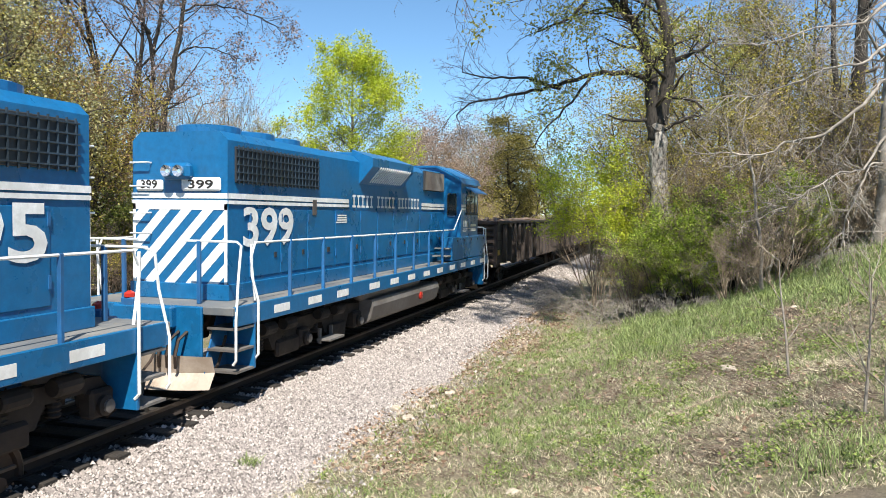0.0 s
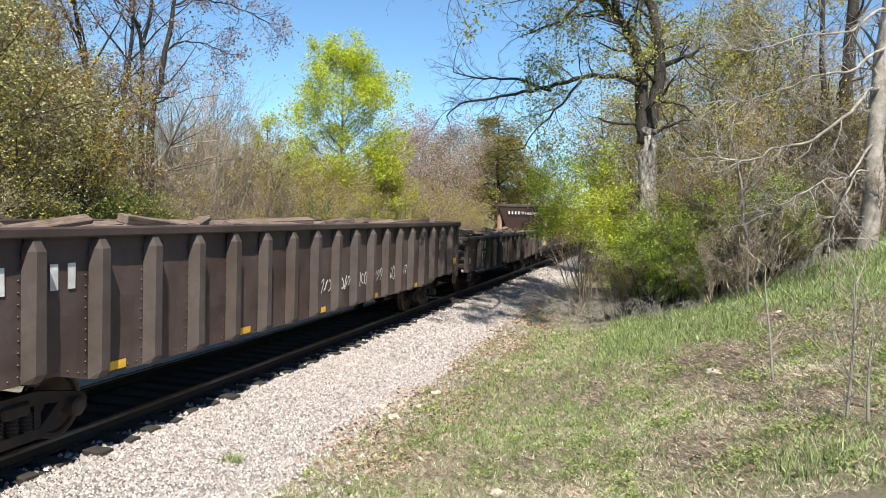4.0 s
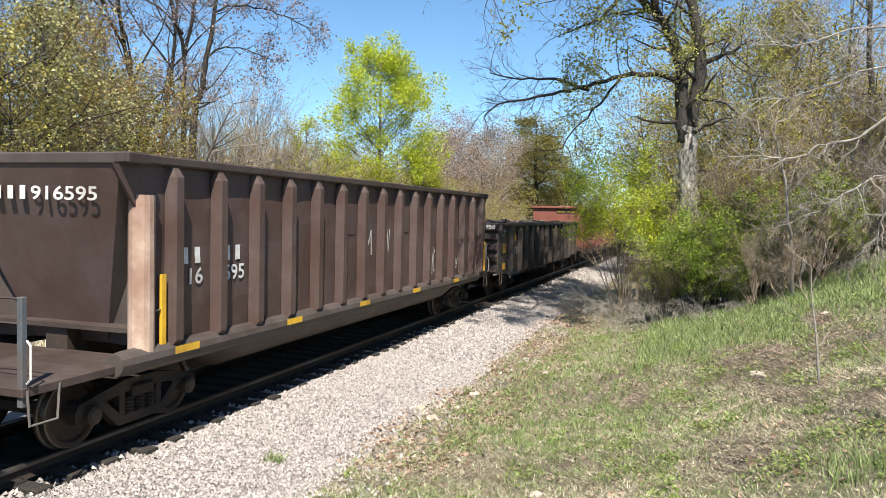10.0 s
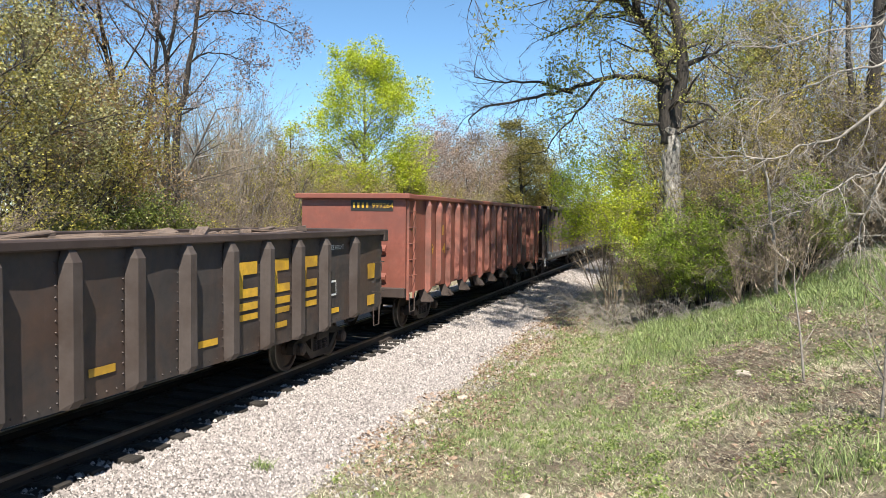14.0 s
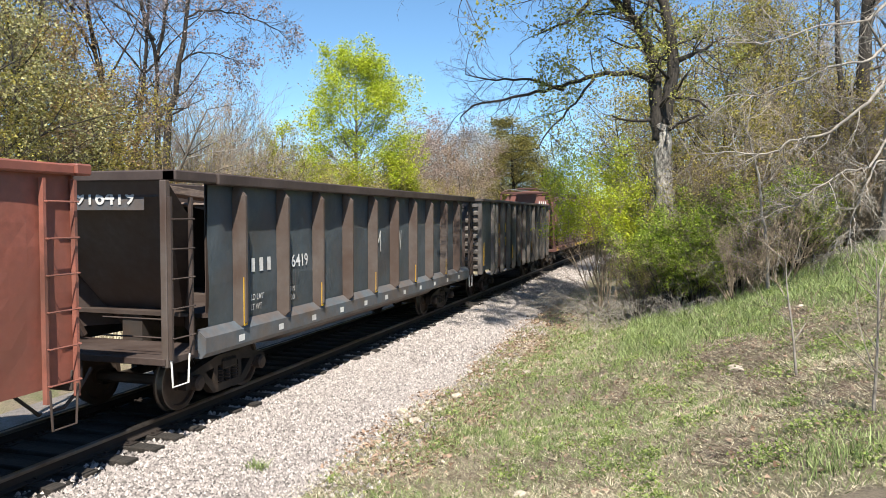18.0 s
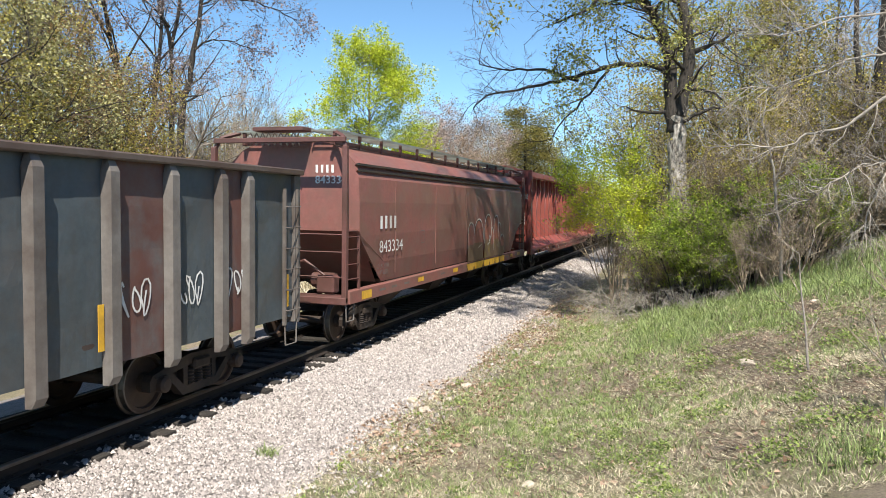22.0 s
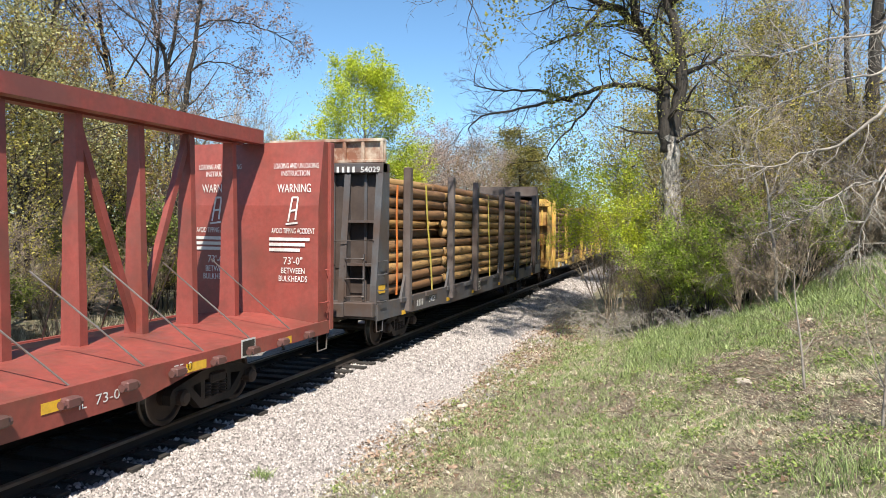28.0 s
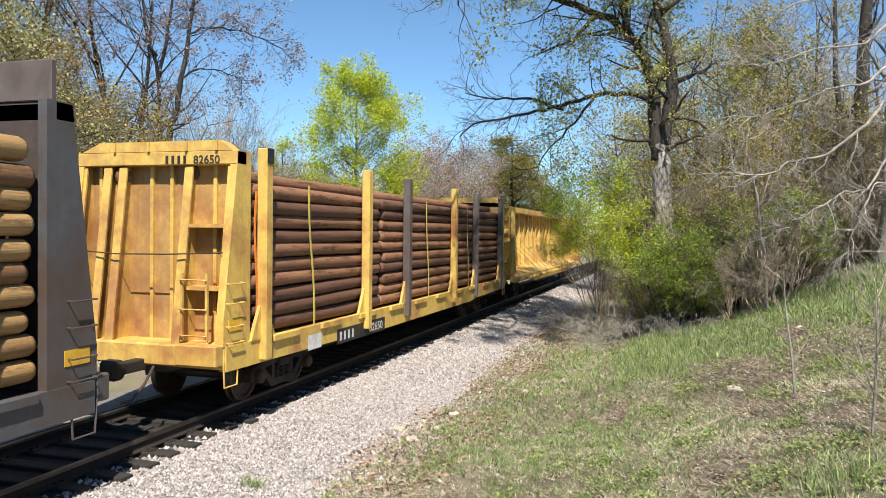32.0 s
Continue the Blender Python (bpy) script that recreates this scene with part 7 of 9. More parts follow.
        part("air_intake", Mesh().box(10.85, 12.75, y0, y1, 3.62, 4.2, 0.01), M_GRILLE, car)
        for i in range(17):
            xx = 10.9 + i * 0.11
            part("intake_fin", Mesh().box(xx, xx + 0.045, s * (HW + 0.06) - 0.02, s * (HW + 0.06) + 0.02, 3.64, 4.18), M_TANK, car)
        part("hood_window", Mesh().box(4.1, 4.28, yy - 0.01, yy + 0.012, 2.88, 3.2, 0.01), M_TANK, car)
        for i in range(4):
            patch(car, 0.34, 0.03, M_STRIPE, facing("s", s, 5.0 if s < 0 else 5.34, yy + s * 0.004, 2.86 - i * 0.05), "stencil_line")
    for xx, r in ((1.9, 0.56), (3.1, 0.56), (4.3, 0.5), (7.5, 0.62), (10.4, 0.42)):
        part("roof_fan", Mesh().lathe([(r, 4.26), (r, 4.42), (r - 0.06, 4.44), (r - 0.1, 4.36)], (xx, 0, 0), "z", 24), M_BLUE, car)
        part("fan_screen", Mesh().lathe([(r - 0.1, 4.36), (0.1, 4.38)], (xx, 0, 0), "z", 24), M_GRILLE, car)
    part("exhaust_stack", Mesh().box(9.2, 9.8, -0.25, 0.25, 4.27, 4.5, 0.03), M_GRILLE, car)
    # end of the long hood
    stripes_on_nose(car, 1.032, HW, 1.5, 3.06)
    part("nose_band", Mesh().box(1.03, 1.04, -HW, HW, 3.06, 3.12), M_STRIPE, car)
    part("nose_band", Mesh().box(1.03, 1.04, -HW, HW, 3.15, 3.24), M_STRIPE, car)
    lamp = part("headlight_housing", Mesh().box(0.86, 1.05, -0.3, 0.24, 3.46, 3.74, 0.06), M_BLUE, car)
    for yy in (-0.13, 0.1):
        part("headlight", Mesh().lathe([(0.095, 0.85), (0.095, 0.8), (0.07, 0.82), (0.02, 0.86)], (0, yy, 3.6), "x", 18), M_LENS, lamp, "clear round headlight lens")
    for y0, y1, wide in ((-0.82, -0.06, 0.5), (0.3, 0.84, 0.34)):
        b = part("number_board", Mesh().box(0.99, 1.05, y0, y1, 3.27, 3.46 if wide < 0.4 else 3.5, 0.03), M_STRIPE, car, "white number board with black figures")
        letter(b, number, 0.14, M_DARKPAINT, facing("e", 0, 0.985, (y0 + y1) / 2 + wide / 2, 3.32), wide, 0.025)
    for z in (2.55, 2.9, 3.35, 3.75):
        part("grab_iron", Mesh().tube([(1.03, 0.55, z), (0.93, 0.55, z), (0.93, 0.9, z), (1.03, 0.9, z)], 0.014, 5), M_STRIPE, car)
    # cab
    cab = [(-1.5, 1.5), (-1.5, 3.9), (-1.42, 4.05), (-0.7, 4.42), (0.7, 4.42), (1.42, 4.05), (1.5, 3.9), (1.5, 1.5)]
    c = part("cab", Mesh().prism("x", cab[::-1], 13.0, 15.2), M_BLUE, car, "blue cab with dark windows")
    roof = [(-1.56, 3.9), (-1.46, 4.1), (-0.7, 4.48), (0.7, 4.48), (1.46, 4.1), (1.56, 3.9), (1.44, 4.02), (0.68, 4.42), (-0.68, 4.42), (-1.44, 4.02)]
    part("cab_roof", Mesh().prism("x", roof[::-1], 12.9, 15.4), M_BLUE, c)
    for s in (-1, 1):
        y0, y1 = sorted((s * 1.49, s * 1.515))
        for xa, xb in ((13.65, 14.15), (14.2, 14.65), (14.72, 15.05)):
            part("side_window", Mesh().box(xa, xb, y0, y1, 2.98, 3.56, 0.02), M_GLASS, c)
        part("window_frame", Mesh().box(13.58, 15.12, min(s * 1.5, s * 1.53), max(s * 1.5, s * 1.53), 2.9, 2.97, 0.008), M_GRILLE, c)
        aw = [(s * 1.5, 3.84), (s * 1.86, 3.62), (s * 1.86, 3.6), (s * 1.5, 3.8)]
        part("sun_shade", Mesh().prism("x", aw if s < 0 else aw[::-1], 13.55, 15.1), M_BLUETRIM, c)
        part("rear_window", Mesh().box(12.985, 13.01, min(s * 1.05, s * 1.36), max(s * 1.05, s * 1.36), 2.85, 3.6, 0.05), M_GLASS, c)
        yy = s * 1.51
        for za, zb in ((3.06, 3.12), (3.15, 3.24)):
            part("side_stripe", Mesh().box(13.0, 13.55, yy - 0.004, yy + 0.004, za, zb), M_STRIPE, c)
        put = facing("s", s, 13.25 if s < 0 else 13.8, s * 1.512, 2.52)
        for i in range(3):
            part("painted_mark", Mesh().add([put(i * 0.19, 0), put(i * 0.19 + 0.15, 0), put(i * 0.19 + 0.15, 0.2), put(i * 0.19, 0.2)], [(0, 1, 2, 3)]), M_STRIPE, c)
        for z, w in ((2.44, 1.6), (2.4, 0.5), (2.36, 0.4)):
            patch(c, w, 0.02, M_STRIPE, facing("s", s, 13.2 if s < 0 else 14.8, s * 1.512, z), "painted_line")
        for i, z in enumerate((2.5, 2.34)):
            patch(c, 0.7, 0.08, M_STRIPE, facing("s", s, 14.2 if s < 0 else 14.9, s * 1.512, z + 0.02), "painted_mark")
        part("battery_box", Mesh().box(11.95, 16.2, min(s * 1.2, s * 1.53), max(s * 1.2, s * 1.53), 1.48, 2.2, 0.02), M_BLUE, car)
        for i in range(5):
            part("box_lug", Mesh().box(12.5 + i * 0.85, 12.56 + i * 0.85, s * 1.535 - 0.01, s * 1.535 + 0.01, 2.05, 2.12), M_GRILLE, car)
        for i, z in enumerate((1.62, 1.85)):
            part("cab_step", Mesh().box(11.6 + i * 0.2, 11.95, min(s * 1.0, s * 1.5), max(s * 1.0, s * 1.5), z, z + 0.04), M_WALKWAY, car)
    part("front_window", Mesh().box(15.19, 15.215, -1.3, 1.3, 3.1, 3.75, 0.02), M_GLASS, c)
    nose = [(-0.9, 1.45), (-0.9, 2.9), (-0.75, 3.05), (0.75, 3.05), (0.9, 2.9), (0.9, 1.45)]
    part("short_hood", Mesh().prism("x", nose[::-1], 15.2, 16.2), M_STRIPE, car, "white low nose")
    # steps, pilots and hand rails
    for xe, w in ((0.25, -1), (16.7, 1)):
        xo = xe + w * 0.0
        for s in (-1, 1):
            y0, y1 = sorted((s * 1.0, s * PW))
            a, b = sorted((xe, xe - w * 0.08))
            part("step_panel", Mesh().box(min(xe - w * 0.62, xe - w * 0.68), max(xe - w * 0.62, xe - w * 0.68), y0, y1, 0.4, 1.42, 0.01), M_BLUE, car)
            part("step_side", Mesh().prism("y", [(xe - w * 0.68, 0.38), (xe - w * 0.02, 0.38), (xe - w * 0.02, 0.5), (xe - w * 0.45, 1.42), (xe - w * 0.68, 1.42)] if w > 0 else [(xe - w * 0.68, 1.42), (xe - w * 0.45, 1.42), (xe - w * 0.02, 0.5), (xe - w * 0.02, 0.38), (xe - w * 0.68, 0.38)], s * 1.0 - 0.015, s * 1.0 + 0.015), M_BLUETRIM, car)
            for z in (0.4, 0.74, 1.08):
                part("step", Mesh().box(min(xe - w * 0.62, xe - w * 0.1), max(xe - w * 0.62, xe - w * 0.1), y0, y1, z, z + 0.035), M_TANK, car)
            part("hand_rail", Mesh().tube([(xe - w * 0.05, s * 1.5, 0.55), (xe - w * 0.05, s * 1.55, 0.62), (xe - w * 0.05, s * 1.55, 1.25), (xe - w * 0.2, s * 1.5, 1.9), (xe - w * 0.28, s * 1.5, 2.4), (xe - w * 0.34, s * 1.38, 2.46)], 0.022, 6), M_STRIPE, car, "white end hand rail")
            part("hand_rail", Mesh().tube([(xe - w * 0.68, s * 1.5, 0.55), (xe - w * 0.68, s * 1.57, 0.62), (xe - w * 0.68, s * 1.57, 1.5), (xe - w * 0.6, s * 1.5, 1.9), (xe - w * 0.58, s * 1.5, 2.42)], 0.022, 6), M_STRIPE, car, "white end hand rail")
            part("end_rail_post", Mesh().box(xe - w * 0.3 - 0.03, xe - w * 0.3 + 0.03, s * 0.72 - 0.03, s * 0.72 + 0.03, 1.45, 2.46, 0.006), M_BLUETRIM, car)
        part("end_rail", Mesh().tube([(xe - w * 0.3, -1.4, 2.46), (xe - w * 0.3, -0.45, 2.46)], 0.02, 6), M_STRIPE, car)
        part("end_rail", Mesh().tube([(xe - w * 0.3, 0.45, 2.46), (xe - w * 0.3, 1.4, 2.46)], 0.02, 6), M_STRIPE, car)
        part("pilot", Mesh().box(min(xe - w * 0.02, xe + w * 0.05), max(xe - w * 0.02, xe + w * 0.05), -1.0, 1.0, 0.62, 1.45, 0.02), M_BLUE, car)
        pl = []
        for i in range(13):
            t = -1 + i / 6
            pl.append((xe + w * (0.35 - 0.28 * t * t), t * 1.15))
        v = [(a, b, 0.16) for a, b in pl] + [(a - w * 0.16, b, 0.4) for a, b in pl] + [(a - w * 0.08, b, 0.72 - 0.05 * abs(b)) for a, b in pl]
        f = [(k * 13 + i, k * 13 + i + 1, (k + 1) * 13 + i + 1, (k + 1) * 13 + i) for k in range(2) for i in range(12)]
        part("plow", Mesh().add(v, [q if w < 0 else q[::-1] for q in f]), M_PLOW, car, "cream curved plow plate")
        part("buffer_beam", Mesh().box(min(xe, xe + w * 0.2), max(xe, xe + w * 0.2), -0.55, 0.55, 1.1, 1.45, 0.03), M_BLUE, car)
        for yy in (-0.75, -0.6, -0.45, 0.45, 0.6):
            part("brake_hose", Mesh().tube([(xe + w * 0.06, yy, 1.05), (xe + w * 0.25, yy + 0.02, 0.95), (xe + w * 0.3, yy + 0.05, 0.7), (xe + w * 0.22, yy + 0.1, 0.5)], 0.025, 6), M_BLACK, car)
        part("hose_cap", Mesh().lathe([(0.09, 0), (0.09, 0.06), (0.03, 0.1)], (xe + w * 0.1, 0.28, 1.56), "z", 14), M_REDLENS, car)
        part("stand", Mesh().box(min(xe, xe + w * 0.18), max(xe, xe + w * 0.18), 0.16, 0.4, 1.4, 1.56, 0.02), M_BLUETRIM, car)
        part("class_lamp", Mesh().lathe([(0.1, 0), (0.1, w * 0.08), (0.05, w * 0.12)], (xe + w * 0.04, 0.0, 1.32), "x", 16), M_LENS, car)
        coupler(car, xe + w * 0.05, w)
    for s in (-1, 1):
        rail = [(0.95, s * 1.5, 1.5), (0.82, s * 1.5, 2.2), (0.95, s * 1.5, 2.44), (12.2, s * 1.5, 2.44), (13.0, s * 1.52, 3.06)]
        part("side_hand_rail", Mesh().tube(rail, 0.021, 6), M_STRIPE, car)
        for xx in (2.13, 3.47, 4.78, 5.66, 7.01, 8.39, 9.68, 11.0):
            part("rail_post", Mesh().box(xx - 0.028, xx + 0.028, s * 1.5 - 0.028, s * 1.5 + 0.028, 1.2, 2.46, 0.006), M_BLUETRIM, car)
    lengthen(car, 0.5, 4.6)
    car.matrix_basis = pose(x, 0, 0)
    if turned:
        for w in [w for w in WHEELS if w[0].parent and w[0].parent.parent == car]:
            WHEELS[WHEELS.index(w)] = (w[0], w[1], w[2], 1)
    joins(car, x, turned)


locomotive(9.15, 0, "399")
locomotive(7.13, 180, "395")

# ---- trees and shrubs ----
M_BARK = grained("grey_brown_bark", (0.035, 0.028, 0.022), (0.17, 0.145, 0.12), 7.0, 0.9, (3.0, 3.0, 0.5), 0.8, 0.03, (0.11, 0.1, 0.085))
M_BARKDARK = grained("dark_bark", (0.014, 0.012, 0.01), (0.06, 0.05, 0.042), 7.0, 0.9, (3.0, 3.0, 0.5), 0.8, 0.03)
M_BARKPALE = grained("pale_plated_bark", (0.035, 0.03, 0.026), (0.46, 0.425, 0.38), 4.5, 0.9, (2.0, 2.0, 0.7), 1.0, 0.09, None, (0.38, 0.62))
M_TWIG = grained("grey_twigs", (0.14, 0.107, 0.076), (0.5, 0.395, 0.28), 3.0, 0.85, None, 0.1)
M_TWIGPALE = grained("pale_grey_limbs", (0.15, 0.13, 0.11), (0.42, 0.38, 0.33), 3.0, 0.85, None, 0.2)
M_TWIGDARK = grained("brown_twigs", (0.05, 0.039, 0.03), (0.18, 0.145, 0.113), 3.0, 0.85, None, 0.1)
M_TWIGBROWN = grained("red_brown_twigs", (0.07, 0.05, 0.038), (0.34, 0.26, 0.2), 3.0, 0.85, None, 0.1)
M_LEAF_MAPLE = leafy("fresh_yellow_green_leaves", (0.24, 0.33, 0.012), (0.66, 0.7, 0.05), 0.4)
M_LEAF_GREEN = leafy("spring_green_leaves", (0.05, 0.1, 0.009), (0.52, 0.66, 0.08), 0.45)
M_LEAF_DULL = leafy("dull_green_leaves", (0.06, 0.085, 0.015), (0.26, 0.3, 0.055), 0.3)
M_LEAF_OLIVE = leafy("olive_leaves", (0.115, 0.105, 0.016), (0.56, 0.48, 0.1), 0.4)
M_LEAF_CEDAR = leafy("dull_evergreen_sprays", (0.085, 0.085, 0.016), (0.4, 0.34, 0.08), 0.3)
M_LEAF_RUST = leafy("rusty_young_leaves", (0.19, 0.11, 0.04), (0.4, 0.27, 0.11), 0.3)
M_LEAF_BLOSSOM = leafy("pale_blossom", (0.075, 0.08, 0.012), (0.62, 0.58, 0.27), 0.3)
M_LEAF_PINK = leafy("pinkish_buds", (0.24, 0.17, 0.135), (0.46, 0.35, 0.29), 0.3)
M_LEAF_MAUVE = leafy("mauve_young_leaves", (0.15, 0.11, 0.105), (0.42, 0.34, 0.33), 0.3)
M_LEAF_OAK = leafy("young_oak_leaves", (0.2, 0.23, 0.04), (0.46, 0.44, 0.13), 0.4)


def leaf_cloud(spots, per, reach, size, seed, flat=0.6):
    """Leaves as small three-cornered blades round the ends of twigs."""
    rng = np.random.default_rng(seed)
    c = np.repeat(np.asarray(spots, np.float32), per, axis=0)
    c += rng.normal(0, reach, c.shape).astype(np.float32)
    n = len(c)
    a = rng.normal(0, 1, (n, 3))
    a[:, 2] *= flat
    a /= np.linalg.norm(a, axis=1, keepdims=True)
    b = rng.normal(0, 1, (n, 3))
    b[:, 2] *= flat
    b -= (a * b).sum(1, keepdims=True) * a
    b /= np.linalg.norm(b, axis=1, keepdims=True)
    s = size * rng.uniform(0.6, 1.35, (n, 1))
    v = np.stack([c - a * s * 1.15, c + a * s * 0.75 + b * s * 0.75, c + a * s * 0.4 - b * s * 0.85], 1).reshape(-1, 3)
    f = np.arange(3 * n).reshape(-1, 3)
    return v, f


def clumps(spots, keep, seed, grain=0.9):
    """Keeps a share of the places, in clumps with gaps between."""
    if keep >= 1:
        return spots
    rank = sorted(spots, key=lambda q: noise.noise((q.x * grain + seed, q.y * grain, q.z * grain * 1.6)), reverse=True)
    return rank[:int(len(rank) * keep)]


def limb(g, mesh, pts, r, r1, kids=True, n=9, lo=0.9, hi=2.1, jog=0.03, rate=1.0):
    """A limb through given points, with side branches; returns its line."""
    pts = [Vector(p) for p in pts]
    fine = []
    for i in range(len(pts) - 1):
        a, b, c, d = pts[max(0, i - 1)], pts[i], pts[i + 1], pts[min(len(pts) - 1, i + 2)]
        for k in range(4):
            t = k / 4
            q = 0.5 * ((2 * b) + (c - a) * t + (2 * a - 5 * b + 4 * c - d) * t * t + (3 * b - a - 3 * c + d) * t ** 3)
            fine.append(q + Vector((g.rnd.gauss(0, jog), g.rnd.gauss(0, jog), g.rnd.gauss(0, jog))))
    fine.append(pts[-1])
    mesh.tube(fine, r, n, r1)
    if kids:
        for i in range(3, len(fine)):
            t = i / len(fine)
            if g.rnd.random() > rate:
                continue
            dd = (fine[min(i + 1, len(fine) - 1)] - fine[i - 1]).normalized()
            for _ in range(g.rnd.choice((1, 1, 2) if t > 0.3 else (0, 1))):
                side = dd.orthogonal().normalized()
                side.rotate(Matrix.Rotation(g.rnd.uniform(0, 6.283), 3, dd))
                ang = radians(g.rnd.gauss(55, 12))
                g.branch(fine[i], dd * math.cos(ang) + side * math.sin(ang), g.rnd.uniform(lo, hi), max(0.015, (r + (r1 - r) * t) * 0.35), 1)
    return fine


class Plant:
    """Grows wood and notes where its leaves sit."""

    def __init__(self, seed, spec):
        self.rnd, self.spec = random.Random(seed), spec
        self.thick, self.thin, self.ends, self.limbs = Mesh(), Mesh(), [], []

    def spike(self, pts, r, level):
        """A fine twig: three-sided, bent once, running to a point."""
        d = (pts[-1] - pts[0]).normalized()
        a = d.orthogonal().normalized()
        b = d.cross(a)
        v = []
        if level > 2 or not self.spec.get("bent"):
            for i in range(3):
                q = pts[0] + a * (r * math.cos(2.094 * i)) + b * (r * math.sin(2.094 * i))
                v.append((q.x, q.y, q.z))
            self.thin.add(v + [tuple(pts[2])], [(0, 1, 3), (1, 2, 3), (2, 0, 3)])
            return
        for p, k in ((pts[0], r), (pts[1], r * 0.65)):
            for i in range(3):
                q = p + a * (k * math.cos(2.094 * i)) + b * (k * math.sin(2.094 * i))
                v.append((q.x, q.y, q.z))
        v.append(tuple(pts[2]))
        self.thin.add(v, [(0, 1, 4, 3), (1, 2, 5, 4), (2, 0, 3, 5), (3, 4, 6), (4, 5, 6), (5, 3, 6)])

    def branch(self, p, d, length, r, level):
        sp, rnd = self.spec, self.rnd
        last = level >= sp["levels"]
        n = (sp.get("trunk_nodes", 9), 5, 4, 2)[min(level, 3)]
        pts, p, d = [p.copy()], p.copy(), d.normalized()
        nodes = []
        for i in range(n):
            wob = sp["wobble"] * (0.5 if level == 0 else 1.0)
            d = (d + Vector((rnd.gauss(0, wob), rnd.gauss(0, wob), rnd.gauss(0, wob) + sp["up"][min(level, 3)]))).normalized()
            p = p + d * (length / n)
            pts.append(p.copy())
            nodes.append((p.copy(), d.copy(), (i + 1) / n))
        tip = r * (0.25 if level == 0 else 0.3)
        if level == 1 and sp.get("split"):
            self.limbs.append(Mesh().tube(pts, r, 5, tip))
        elif level < 2:
            self.thick.tube(pts, r, (7, 4)[level], tip)
        else:
            self.spike([pts[0], pts[len(pts) // 2], pts[-1]], r, level)
        if last:
            self.ends.append(pts[-1])
            return
        for q, dd, t in nodes:
            if t < sp["clear"][min(level, 3)]:
                continue
            k = sp["kids"][min(level, 3)]
            k = int(k) + (rnd.random() < k - int(k))
            for _ in range(k):
                side = dd.orthogonal().normalized()
                side.rotate(Matrix.Rotation(rnd.uniform(0, 6.283), 3, dd))
                ang = radians(rnd.gauss(sp["angle"][min(level, 3)], 9))
                nd = dd * math.cos(ang) + side * math.sin(ang)
                ratio = sp["ratio"][min(level, 3)] * (1.15 - sp.get("cone", 0.45) * t) * rnd.uniform(0.75, 1.2)
                self.branch(q, nd, length * ratio, max(0.006, r * (1 - 0.7 * t) * 0.5), level + 1)


SPECS = {
    "tall": dict(height=14.0, r=0.16, levels=3, wobble=0.12, up=(0.05, 0.09, 0.06, 0.02), clear=(0.36, 0.25, 0.2, 0), kids=(2.2, 1.7, 1.7, 0), angle=(42, 42, 42, 40), ratio=(0.38, 0.46, 0.5, 0.5), trunk_nodes=10),
    "maple": dict(height=11.5, r=0.15, levels=3, wobble=0.1, up=(0.04, 0.08, 0.06, 0.04), clear=(0.25, 0.25, 0.2, 0), kids=(3.2, 1.9, 1.6, 0), angle=(50, 42, 42, 40), ratio=(0.44, 0.46, 0.5, 0.5), trunk_nodes=10, cone=0.6),
    "bushy": dict(height=9.5, r=0.11, levels=3, wobble=0.14, up=(0.03, 0.06, 0.04, 0.0), clear=(0.2, 0.2, 0.2, 0), kids=(2.7, 1.8, 1.8, 0), angle=(48, 45, 45, 40), ratio=(0.42, 0.48, 0.5, 0.5), trunk_nodes=8, cone=0.5),
    "cedar": dict(height=12.0, r=0.15, levels=2, wobble=0.06, up=(0.03, 0.03, 0.0, 0.0), clear=(0.12, 0.15, 0.2, 0), kids=(3.6, 2.0, 1.4, 0), angle=(66, 45, 42, 40), ratio=(0.27, 0.42, 0.5, 0.5), trunk_nodes=14, cone=0.8),
}
SPECS["fan"] = dict(height=7.6, r=0.032, levels=2, wobble=0.1, up=(0.02, 0.06, 0.03, 0.0), clear=(0.25, 0.15, 0.2, 0), kids=(1.3, 1.6, 1.0, 0), angle=(24, 30, 36, 40), ratio=(0.36, 0.42, 0.5, 0.5), trunk_nodes=8)
SPECS["spray"] = dict(height=2.6, r=0.017, levels=2, bent=True, wobble=0.1, up=(-0.16, -0.12, -0.05, 0.0), clear=(0.35, 0.2, 0.2, 0), kids=(1.0, 1.0, 1.0, 0), angle=(38, 40, 40, 40), ratio=(0.4, 0.5, 0.5, 0.5), trunk_nodes=8)
SHRUB = dict(levels=3, wobble=0.15, up=(0.05, 0.08, 0.05, 0.0), clear=(0.2, 0.2, 0.2, 0), kids=(1.4, 1.4, 1.5, 0), angle=(32, 36, 40, 40), ratio=(0.48, 0.5, 0.5, 0.5), trunk_nodes=6)


